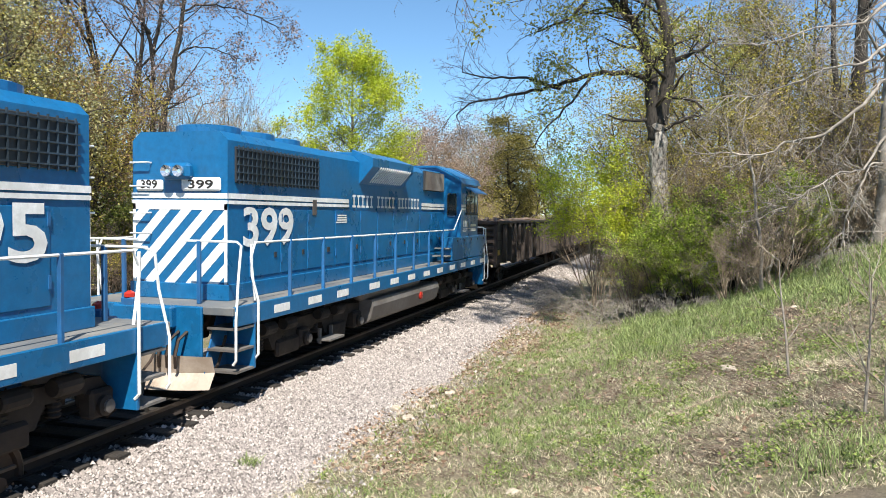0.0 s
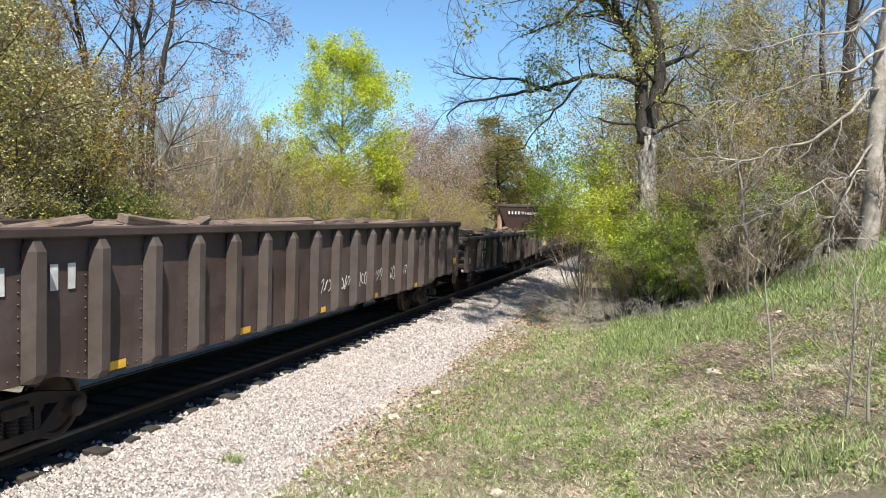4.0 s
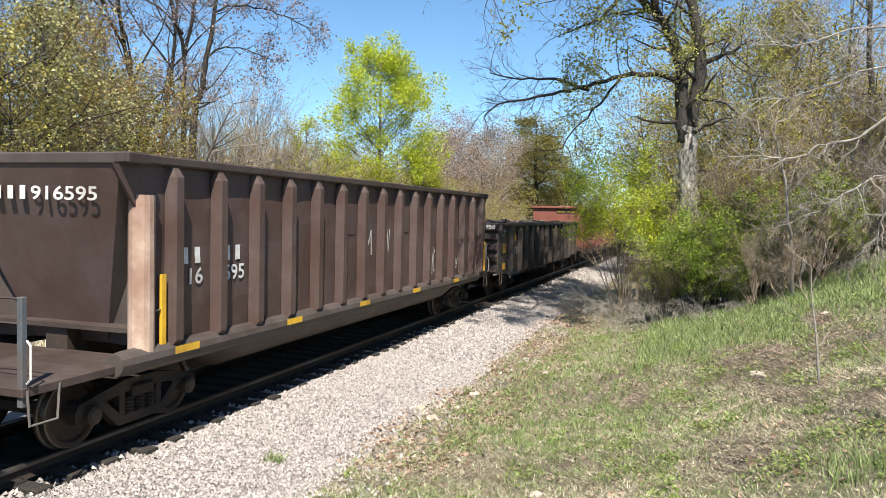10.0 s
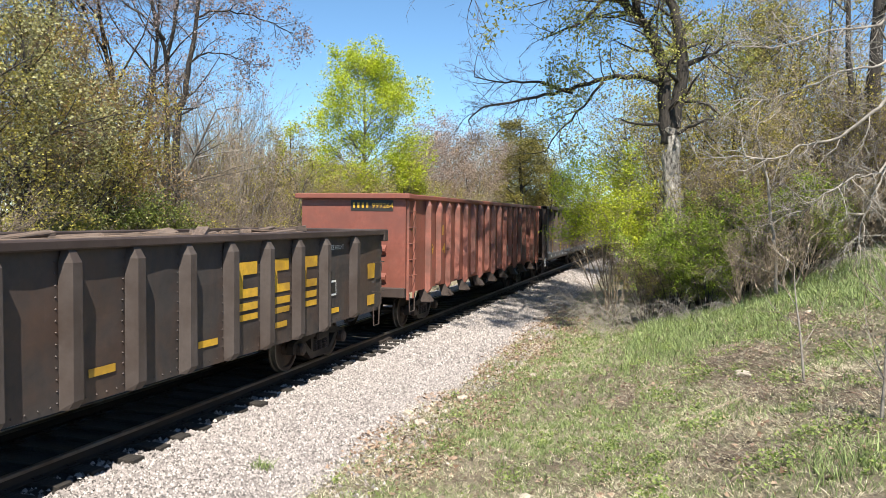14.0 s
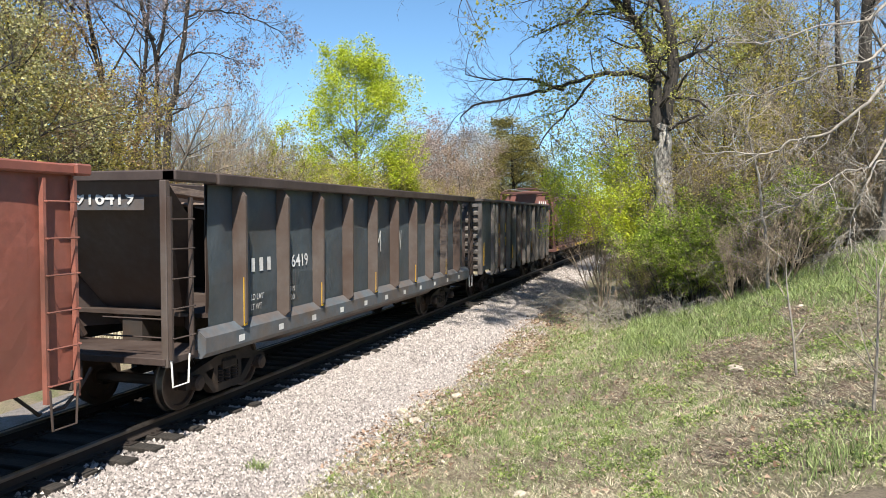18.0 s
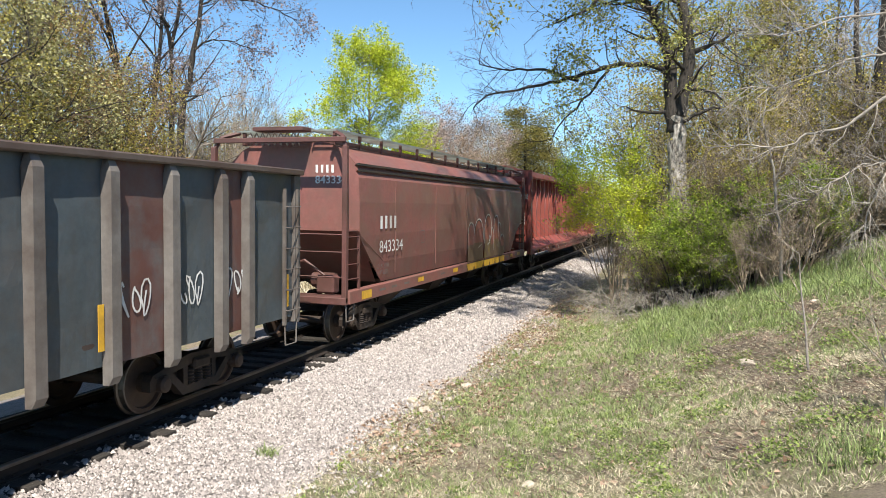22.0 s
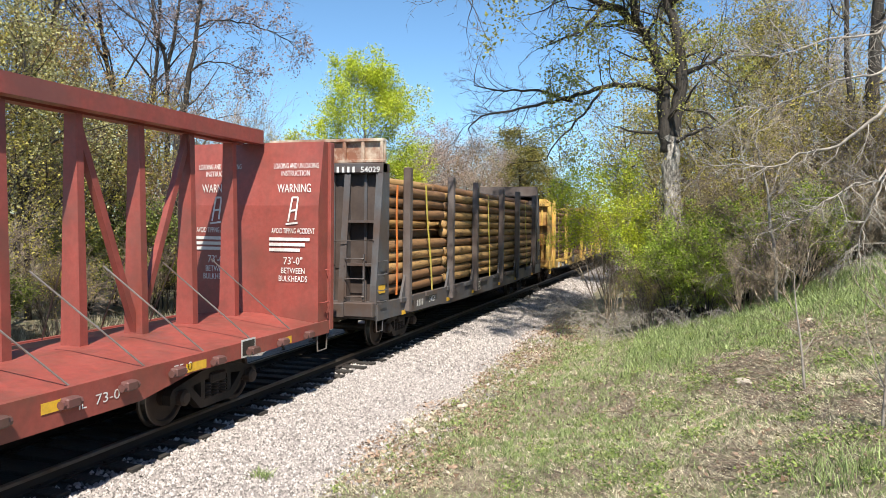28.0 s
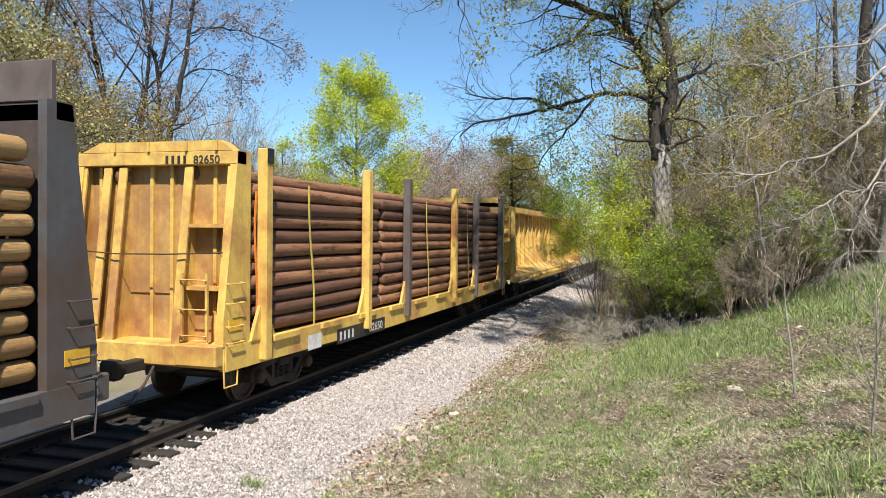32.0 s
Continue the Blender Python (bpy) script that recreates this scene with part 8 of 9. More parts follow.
def plant(name, label, category, group, seed, kind, bark, twig, leaf=None, per=4, reach=0.18, size=0.06, stems=1, height=None, lean=0.0, keep=1.0, low=0.0, tilt=(0.08, 0.5), grain=0.9):
    """A tree or shrub as a thing: trunk with limbs, twigs, crown of leaves."""
    spec = SPECS.get(kind, SHRUB)
    g = Plant(seed, spec)
    h = height or spec["height"]
    for i in range(stems):
        a = g.rnd.uniform(0, 6.283)
        lie = lean if stems == 1 else g.rnd.uniform(*tilt)
        d = Vector((math.cos(a) * lie, math.sin(a) * lie, 1))
        base = Vector((0.25 * math.cos(a), 0.25 * math.sin(a), -0.3)) if stems > 1 else Vector((0, 0, -0.3))
        g.branch(base, d, h * (g.rnd.uniform(0.65, 1.0) if stems > 1 else 0.86), (spec.get("r", 0.035)) * h / spec.get("height", h), 0)
    ob = thing(name, label, category, group)
    part("trunk", g.thick, bark, ob, smooth=True)
    tagged(part("twig_growth", g.thin, twig, ob), kind="stuff")
    if leaf and g.ends:
        part("crown", fast_mesh("crown", *leaf_cloud(clumps([e for e in g.ends if e.z > low], keep, seed, grain), per, reach, size, seed), leaf), None, ob)
    return ob


PLANTS = {
    "tall": [plant("tree", "tall slender tree with dark trunk and sparse young leaves", "tree", "woods beside the track", 11 + k, "tall", M_BARKDARK, M_TWIGDARK, M_LEAF_MAUVE, 3, 0.14, 0.05, lean=0.06, keep=0.5) for k in range(3)],
    "green": [plant("tree", "young tree with light spring leaves in the woods", "tree", "woods beside the track", 21 + k, "bushy", M_BARKDARK, M_TWIGDARK, M_LEAF_OLIVE, 8, 0.18, 0.05, keep=0.8) for k in range(2)],
    "rust": [plant("tree", "small tree with rust brown young leaves", "tree", "woods beside the track", 31, "bushy", M_BARKDARK, M_TWIGDARK, M_LEAF_RUST, 8, 0.18, 0.048, keep=0.85)],
    "blossom": [plant("tree", "spreading tree in pale cream blossom", "tree", "woods beside the track", 41, "bushy", M_BARKDARK, M_TWIGDARK, M_LEAF_BLOSSOM, 8, 0.16, 0.042, keep=0.75)],
    "bare": [plant("tree", "bare grey tree with fine branching twigs", "tree", "woods beside the track", 51 + k, "bushy", M_BARK, M_TWIG, M_LEAF_PINK, 2, 0.1, 0.04, keep=0.4) for k in range(2)],
    "shrub": [plant("shrub", "bare grey many-stemmed shrub beside the track", "shrub", "shrubs beside the track", 61 + k, "shrub", M_BARK, M_TWIG, M_LEAF_OLIVE, 4, 0.12, 0.036, 10, 4.6, keep=0.5) for k in range(2)],
    "green_shrub": [plant("shrub", "leafy green shrub at the edge of the woods", "shrub", "shrubs beside the track", 71 + k, "shrub", M_BARKDARK, M_TWIGDARK, M_LEAF_DULL, 8, 0.13, 0.04, 9, 3.2, keep=0.6) for k in range(2)],
    "pink": [plant("tree", "tree hazed with pinkish brown buds", "tree", "woods beside the track", 81, "bushy", M_BARK, M_TWIG, M_LEAF_PINK, 7, 0.2, 0.055, keep=0.8)],
    "cedar": [plant("tree", "dense dull green evergreen beyond the track", "tree", "woods beside the track", 91, "cedar", M_BARKDARK, M_TWIGDARK, M_LEAF_CEDAR, 45, 0.25, 0.055)],
    "olive": [plant("tree", "olive green tree in young leaf behind the thicket", "tree", "woods beside the track", 201 + k, "bushy", M_BARKDARK, M_TWIGDARK, M_LEAF_OLIVE, 11, 0.17, 0.042, keep=0.75) for k in range(2)],
    "brown_shrub": [plant("shrub", "tangled red-brown many-stemmed shrub", "shrub", "shrubs beside the track", 211, "shrub", M_TWIGDARK, M_TWIGBROWN, M_LEAF_OLIVE, 3, 0.1, 0.03, 13, 4.2, keep=0.3)],
    "fan": [plant("shrub", "tall fan-shaped bare grey shrub", "shrub", "shrubs beside the track", 95, "fan", M_TWIGPALE, M_TWIG, M_LEAF_OLIVE, 2, 0.1, 0.035, 26, 7.6, keep=0.2, tilt=(0.03, 0.42))],
}
USED = set()


def stand(kind, x, y, scale, turn, rnd, squash=1.0):
    """Sets a plant of a kind on the ground; the first use moves the one that was built."""
    proto = PLANTS[kind][rnd.randrange(len(PLANTS[kind]))]
    m = pose(x, y, height(x, y) - 0.02, 0, 0, turn) @ Matrix.Diagonal((scale * squash, scale * squash, scale, 1))
    if proto.name not in USED:
        USED.add(proto.name)
        proto.matrix_basis = m
        return proto
    made = proto.copy()
    scene.collection.objects.link(made)
    for c in proto.children:
        k = c.copy()
        scene.collection.objects.link(k)
        k.parent = made
    made.matrix_basis = m
    return made


def sight(px, dist_y):
    """A place across the track at that y, seen in the direction of a column of the picture."""
    a = radians(18.0) + math.atan((784 - px) / 1338)
    return dist_y / math.tan(a), dist_y


def far_side_woods():
    rnd = random.Random(77)
    # the twin dark trunks and their neighbours
    for px, y, s, kind in ((268, 22.0, 1.15, "tall"), (225, 24.0, 1.1, "tall"), (150, 21.5, 1.15, "tall"), (95, 26.0, 1.2, "tall"), (20, 23.0, 1.15, "tall"),
                           (40, 20.0, 0.95, "olive"), (135, 20.5, 0.8, "olive"), (110, 23.0, 1.15, "rust"), (0, 21.0, 1.05, "rust"), (180, 22.0, 1.05, "olive"), (60, 17.5, 0.95, "blossom"), (-40, 18.5, 1.1, "blossom"), (120, 19.5, 0.85, "blossom"), (215, 18.0, 0.85, "rust"), (245, 21.5, 0.8, "rust"), (165, 17.5, 0.7, "green"), (10, 16.5, 0.72, "green"), 
                           (470, 21.5, 0.75, "bare"), (440, 21.0, 0.95, "fan"), (385, 19.0, 0.85, "fan"), (512, 20.0, 0.72, "green"), (412, 18.2, 1.05, "fan"), (462, 19.6, 0.9, "fan"), (370, 20.0, 0.95, "fan"), (490, 17.8, 1.2, "shrub"), (545, 18.5, 1.1, "shrub"), (605, 17.5, 1.1, "shrub"), (560, 16.4, 0.9, "green_shrub"), (255, 16.2, 1.0, "green_shrub"), (300, 16.0, 0.9, "green_shrub"), (700, 17.0, 1.15, "shrub"), (520, 26.0, 0.85, "bare"), (580, 24.0, 0.8, "bare")):
        x, yy = sight(px, y)
        stand(kind, x, yy, s, rnd.uniform(0, 360), rnd)
    for px, y, s, kind in ((745, 20.0, 1.0, "pink"), (785, 21.0, 1.15, "pink"), (820, 23.0, 1.3, "rust"), (855, 20.0, 1.15, "pink"), (760, 22.0, 1.05, "pink"), (800, 24.0, 1.25, "pink"), (835, 21.0, 1.15, "rust"), (775, 19.0, 0.85, "bare"), (870, 23.0, 1.45, "pink"), (900, 20.0, 1.2, "green"), (725, 26.0, 1.15, "pink"), (690, 24.0, 0.8, "bare"), (940, 17.5, 1.3, "cedar"), (925, 20.0, 1.2, "cedar"), (975, 16.0, 1.2, "green"), (1000, 15.5, 0.9, "cedar"), (1022, 15.0, 0.9, "green"), (850, 17.0, 0.9, "bare")):
        x, yy = sight(px, y)
        stand(kind, x, yy, s, rnd.uniform(0, 360), rnd, 1.7 if kind == "cedar" else 1.0)
    for y, x0, x1, step, kinds, lo, hi in ((15.2, 12, 66, 2.7, ("shrub", "brown_shrub", "green_shrub", "brown_shrub"), 0.6, 1.0), (17.4, 14, 80, 3.6, ("shrub", "shrub", "bare", "green_shrub"), 0.5, 0.95), (27, 22, 110, 6.5, ("bare", "green", "pink", "tall"), 0.6, 0.85), (35, 28, 130, 8.5, ("bare", "green", "pink", "bare"), 0.7, 1.0)):
        x = x0
        while x < x1:
            kind = rnd.choice(kinds)
            xx, yy = x + rnd.uniform(-0.8, 0.8), y + rnd.uniform(-1, 1)
            px = 784 - 1338 * math.tan(math.atan2(yy, xx) - radians(18))
            s = rnd.uniform(lo, hi)
            if y > 20 and px > 480:  # the tree line is low where the sky shows
                s *= 0.95
            stand(kind, xx, yy, s, rnd.uniform(0, 360), rnd)
            x += step * rnd.uniform(0.75, 1.25)


far_side_woods()


def far_woods():
    """The woods behind the front rows, too deep to tell one tree from the next."""
    rng = np.random.default_rng(14)
    n = 26000
    y = rng.uniform(36, 62, n)
    x = y * rng.uniform(0.55, 6.0, n)
    top = np.array([7.5 + 4.5 * noise.noise((a * 0.09, b * 0.09, 5)) for a, b in zip(x, y)])
    z = 0.6 + top * rng.uniform(0, 1, n) ** 0.8
    p = np.column_stack([x, y, z])
    ln = rng.uniform(0.8, 2.6, (n, 1))
    d = rng.normal(0, 0.35, (n, 3))
    d[:, 2] = 1
    tip = p + d * ln
    w = rng.uniform(0.02, 0.05, (n, 1))
    a = rng.normal(0, 1, (n, 3))
    a[:, 2] = 0
    a /= np.linalg.norm(a, axis=1, keepdims=True)
    b = np.column_stack([-a[:, 1], a[:, 0], 0 * a[:, 0]])
    v = np.stack([p + a * w, p - a * w * 0.5 + b * w * 0.8, p - a * w * 0.5 - b * w * 0.8, tip], 1).reshape(-1, 3)
    k = 4 * np.arange(n)[:, None]
    f = np.concatenate([k + np.array([q]) for q in ((0, 1, 3), (1, 2, 3), (2, 0, 3))])
    tagged(new("far_woods", fast_mesh("far_woods", v, f, M_TWIG)), "grey tangle of bare woods in the distance", "woods", kind="stuff")
    q = p[rng.uniform(0, 1, n) < 0.8] + rng.normal(0, 0.4, 3)
    tagged(new("far_foliage", fast_mesh("far_foliage", *leaf_cloud(q, 2, 0.5, 0.14, 15), M_LEAF_OLIVE)), "thin young leaves of the distant woods", "woods", kind="stuff")


far_woods()


def crowned(name, label, seed, h, clear, half, bark, twig, leaf, n, per, reach, size, keep):
    """A single-trunked tree with an oval crown, wider below its middle."""
    spec = dict(levels=3, wobble=0.1, up=(0.0, 0.05, 0.03, 0.0), clear=(0.1, 0.22, 0.2, 0), kids=(1.6, 2.0, 1.6, 0), angle=(45, 44, 42, 40), ratio=(0.42, 0.44, 0.5, 0.5))
    g = Plant(seed, spec)
    pts = [Vector((0.12 * noise.noise((i, seed, 0)), 0.12 * noise.noise((i, seed, 5)), -0.3 + (h + 0.1) * i / 9)) for i in range(10)]
    g.thick.tube(pts, 0.013 * h, 8, 0.02)
    for i in range(n):
        u = ((i + 0.5) / n) ** 1.45
        z = h * (clear + (0.97 - clear) * u)
        wide = half * (1 - abs(u - 0.3) ** 1.6 / 0.7 ** 1.6 * (0.75 if u > 0.3 else 0.9)) * g.rnd.uniform(0.8, 1.15)
        a, rise = i * 2.399, radians(12 + 40 * u)
        g.branch(Vector((0, 0, z - wide * math.tan(rise) * 0.35)), Vector((math.cos(a) * math.cos(rise), math.sin(a) * math.cos(rise), math.sin(rise))), wide / math.cos(rise), 0.012 + 0.035 * (1 - u), 1)
    ob = thing(name, label, "tree")
    part("trunk", g.thick, bark, ob, smooth=True)
    tagged(part("twig_growth", g.thin, twig, ob), kind="stuff")
    part("crown", fast_mesh("crown", *leaf_cloud(clumps(g.ends, keep, seed, 0.55), per, reach, size, seed), leaf), None, ob)
    return ob


def the_maple():
    x, y = sight(652, 19.0)
    m = crowned("maple_tree", "maple in bright yellow-green young leaf", 5, 12.2, 0.3, 3.55, M_BARK, M_TWIGDARK, M_LEAF_MAPLE, 74, 22, 0.19, 0.062, 0.66)
    m.matrix_basis = pose(x, y, height(x, y) - 0.02, 0, 0, 40)
    x, y = sight(722, 16.0)
    m = crowned("maple_tree", "small maple sapling in yellow-green leaf", 6, 6.0, 0.35, 1.7, M_BARK, M_TWIGDARK, M_LEAF_MAPLE, 20, 12, 0.16, 0.05, 0.75)
    m.matrix_basis = pose(x, y, height(x, y))
    x, y = sight(522, 20.0)
    m = crowned("maple_tree", "slender young maple with few yellow-green leaves", 7, 7.6, 0.3, 1.3, M_BARKDARK, M_TWIGDARK, M_LEAF_MAPLE, 14, 9, 0.15, 0.05, 0.35)
    m.matrix_basis = pose(x, y, height(x, y))


def twin_trunks():
    """The dark tree whose trunk parts in two above the train."""
    x, y = sight(318, 19.0)
    g = Plant(15, dict(levels=3, wobble=0.14, up=(0.0, 0.04, 0.03, 0.0), clear=(0.1, 0.2, 0.2, 0), kids=(1.4, 1.3, 1.3, 0), angle=(50, 46, 44, 40), ratio=(0.42, 0.48, 0.5, 0.5)))
    limb(g, g.thick, [(0.05, 0, -0.4), (0.05, 0, 2.4), (0.08, 0, 5.6), (0.3, -0.05, 7.0), (0.58, -0.15, 8.5), (0.8, -0.2, 10.2), (1.0, -0.3, 11.6), (1.2, -0.3, 14.4)], 0.17, 0.04, True, 8, 0.8, 2.0, rate=0.6)
    limb(g, g.thick, [(-0.3, 0.3, -0.4), (-0.28, 0.25, 3.0), (-0.28, 0.2, 5.6), (-0.26, 0.2, 7.0), (-0.28, 0.2, 8.7), (-0.6, 0.2, 10.0), (-0.85, 0.3, 11.5), (-0.9, 0.3, 14.5)], 0.13, 0.03, True, 8, 0.8, 2.0, rate=0.6)
    limb(g, g.thick, [(-0.28, 0.2, 8.6), (0.0, 0.1, 10.1), (0.22, 0.0, 11.6), (0.3, 0.0, 14.0)], 0.08, 0.03, True, 7, 0.8, 1.8, rate=0.7)
    limb(g, g.thick, [(0.75, -0.2, 10.2), (1.5, -0.4, 10.6), (2.6, -0.5, 10.5), (3.7, -0.7, 10.2), (4.7, -0.8, 9.7)], 0.045, 0.012, True, 6, 0.6, 1.3)
    limb(g, g.thick, [(0.85, -0.2, 11.2), (1.6, -0.3, 12.0), (2.6, -0.3, 12.4), (3.6, -0.4, 12.3)], 0.05, 0.012, True, 6, 0.6, 1.4)
    limb(g, g.thick, [(0.5, -0.15, 8.4), (1.1, -0.3, 8.9), (2.0, -0.4, 8.9), (3.0, -0.5, 8.6)], 0.045, 0.012, True, 6, 0.5, 1.1)
    limb(g, g.thick, [(-0.3, 0.1, 9.4), (-1.0, 0.2, 10.2), (-1.9, 0.3, 10.8), (-2.8, 0.3, 11.6)], 0.05, 0.012, True, 6, 0.6, 1.4)
    t = thing("tree", "tall dark tree with a twice-forked trunk and purplish buds", "tree", "woods beside the track", at=pose(x, y, height(x, y), 0, 0, -53))
    part("trunk", g.thick, M_BARKDARK, t, smooth=True)
    tagged(part("twig_growth", g.thin, M_TWIGDARK, t), kind="stuff")
    part("crown", fast_mesh("crown", *leaf_cloud(clumps(g.ends, 0.6, 4), 4, 0.13, 0.045, 5), M_LEAF_MAUVE), None, t, "thin purplish young leaves")
    dead = tagged(new("fallen_branch", Mesh().tube([(0, 0, 0), (0.7, -0.1, 0.75), (1.5, -0.2, 0.98), (2.6, -0.3, 1.15), (3.3, -0.4, 1.55)], 0.04, 6, 0.012).data("fallen_branch", M_TWIGPALE)), "pale broken branch hanging against the tree", "branch")
    dead.matrix_basis = pose(x - 0.1, y - 0.22, height(x, y) + 4.1, 0, 0, -53)


twin_trunks()
the_maple()


def the_oak():
    """The old tree by the track: two leaders, a long level limb over the ballast."""
    spec = dict(bent=True, levels=3, wobble=0.2, up=(0.0, 0.03, 0.03, 0.0), clear=(0.1, 0.15, 0.2, 0), kids=(1.6, 1.3, 1.2, 0), angle=(55, 48, 45, 40), ratio=(0.42, 0.5, 0.5, 0.5), trunk_nodes=7)
    g = Plant(9, spec)
    x0, y0 = 26.0, 0.05
    z0 = height(x0, y0)
    low = Mesh()

    def rugged(p):
        k = 0.09 * noise.noise((p[0] * 6, p[1] * 6, p[2] * 2.2)) + 0.05 * noise.noise((p[0] * 14, p[1] * 14, p[2] * 7))
        return (p[0] + (p[0]) * k * 1.6, p[1] + (p[1] - 0.3) * k * 1.6, p[2])


    limb(g, low, [(0, 0.1, -0.4), (0.0, 0.15, 1.5), (0.05, 0.3, 3.2), (0.0, 0.37, 4.6), (0.0, 0.43, 5.5), (0.0, 0.46, 6.05)], 0.42, 0.2, False, 18, jog=0.04)
    low.v = [rugged(p) for p in low.v]
    # boughs reaching over the bank towards the track
    limb(g, g.thick, [(0.1, 0.7, 11.5), (-2.0, 1.2, 12.3), (-4.5, 2.4, 12.4), (-6.6, 3.8, 11.2), (-8.0, 4.6, 9.6), (-8.5, 5.0, 8.3)], 0.12, 0.02, lo=0.8, hi=2.0)
    limb(g, g.thick, [(-2.0, 1.2, 12.3), (-4.6, 0.6, 13.0), (-7.6, 0.4, 12.8), (-10.0, 0.9, 12.0)], 0.1, 0.02, lo=0.9, hi=2.4)
    limb(g, g.thick, [(-4.5, 2.4, 12.4), (-6.5, 1.9, 11.6), (-8.6, 2.2, 10.6), (-9.6, 3.0, 9.6)], 0.07, 0.02, lo=0.8, hi=2.0)
    limb(g, g.thick, [(0.0, 0.52, 5.3), (-0.04, 0.62, 6.3), (0.05, 0.75, 7.8), (0.1, 1.05, 8.8), (0.0, 1.6, 9.6), (-0.2, 2.4, 10.2), (-0.5, 4.0, 10.8), (-0.8, 5.6, 11.4), (-1.0, 6.8, 12.2)], 0.25, 0.05)
    limb(g, g.thick, [(0.0, 0.35, 5.8), (-0.05, 0.24, 6.7), (0.0, 0.15, 7.9), (0.1, 0.3, 9.2), (0.2, 0.6, 10.4), (0.1, 0.7, 12.0), (0.4, 0.2, 14.0), (0.3, 0.6, 16.0)], 0.25, 0.05)
    limb(g, g.thick, [(0.1, 0.7, 11.8), (-0.8, 2.0, 13.4), (-1.6, 3.4, 14.4), (-2.4, 4.6, 14.8)], 0.13, 0.03, lo=1.0, hi=2.4)
    limb(g, g.thick, [(0.3, 0.4, 13.2), (1.4, 1.6, 14.8), (2.4, 3.2, 15.6), (3.6, 4.6, 15.8)], 0.13, 0.03, lo=1.0, hi=2.4)
    limb(g, g.thick, [(-0.8, 2.0, 13.4), (-2.6, 2.7, 13.8), (-4.4, 3.3, 13.6), (-6.0, 3.6, 13.0)], 0.11, 0.03, lo=1.0, hi=2.4)
    limb(g, g.thick, [(0.0, 0.6, 7.2 - z0), (-0.1, 1.0, 7.5 - z0), (-0.3, 1.93, 7.64 - z0), (-0.5, 3.09, 7.45 - z0), (-0.6, 4.19, 7.14 - z0), (-0.7, 5.32, 6.92 - z0), (-0.8, 6.47, 6.81 - z0), (-0.9, 7.08, 6.27 - z0)], 0.105, 0.02, lo=0.6, hi=1.5)
    limb(g, g.thick, [(-0.5, 3.6, 7.2 - z0), (-0.7, 4.7, 7.5 - z0), (-0.9, 5.8, 7.5 - z0), (-1.2, 6.8, 7.7 - z0)], 0.06, 0.015)
    limb(g, g.thick, [(-0.4, 2.6, 7.5 - z0), (-0.6, 3.2, 6.7 - z0), (-0.7, 3.9, 5.9 - z0), (-0.9, 4.4, 5.2 - z0)], 0.05, 0.015)
    limb(g, g.thick, [(0.1, 0.0, 7.9), (0.2, -0.6, 8.2), (0.4, -1.6, 8.6)], 0.1, 0.03)
    limb(g, g.thick, [(-0.1, 1.6, 9.6), (-0.2, 1.7, 11.2), (-0.4, 1.4, 13.0), (-0.3, 1.6, 15.0)], 0.15, 0.03)
    limb(g, g.thick, [(0.1, 0.5, 10.2), (0.6, -1.0, 11.4), (1.0, -2.4, 12.4)], 0.13, 0.03)
    limb(g, g.thick, [(-0.3, 2.6, 10.2), (-0.9, 3.2, 9.3), (-1.6, 4.2, 8.7)], 0.08, 0.02)
    limb(g, g.thick, [(0.0, 0.4, 5.6), (-0.3, -0.3, 5.9), (-0.4, -0.9, 6.1)], 0.07, 0.03, False)
    tree = thing("oak_tree", "old oak with pale plated bark and a long level limb", "tree", at=pose(x0, y0, z0))
    part("trunk", low, M_BARKPALE, tree, "pale deeply plated lower trunk", smooth=True)
    part("branching", g.thick, M_BARKDARK, tree, "dark spreading limbs", smooth=True)
    tagged(part("twig_growth", g.thin, M_TWIGDARK, tree), kind="stuff")
    ends = [e for e in g.ends if e.z > 5.0 and not (e.y > 4.5 and e.z < 10.4)]
    part("crown", fast_mesh("crown", *leaf_cloud(clumps(ends, 0.55, 3, 0.8) + 2 * [e for e in ends if e.z > 10.8], 8, 0.14, 0.045, 3), M_LEAF_OAK), None, tree, "sparse young leaves")


the_oak()


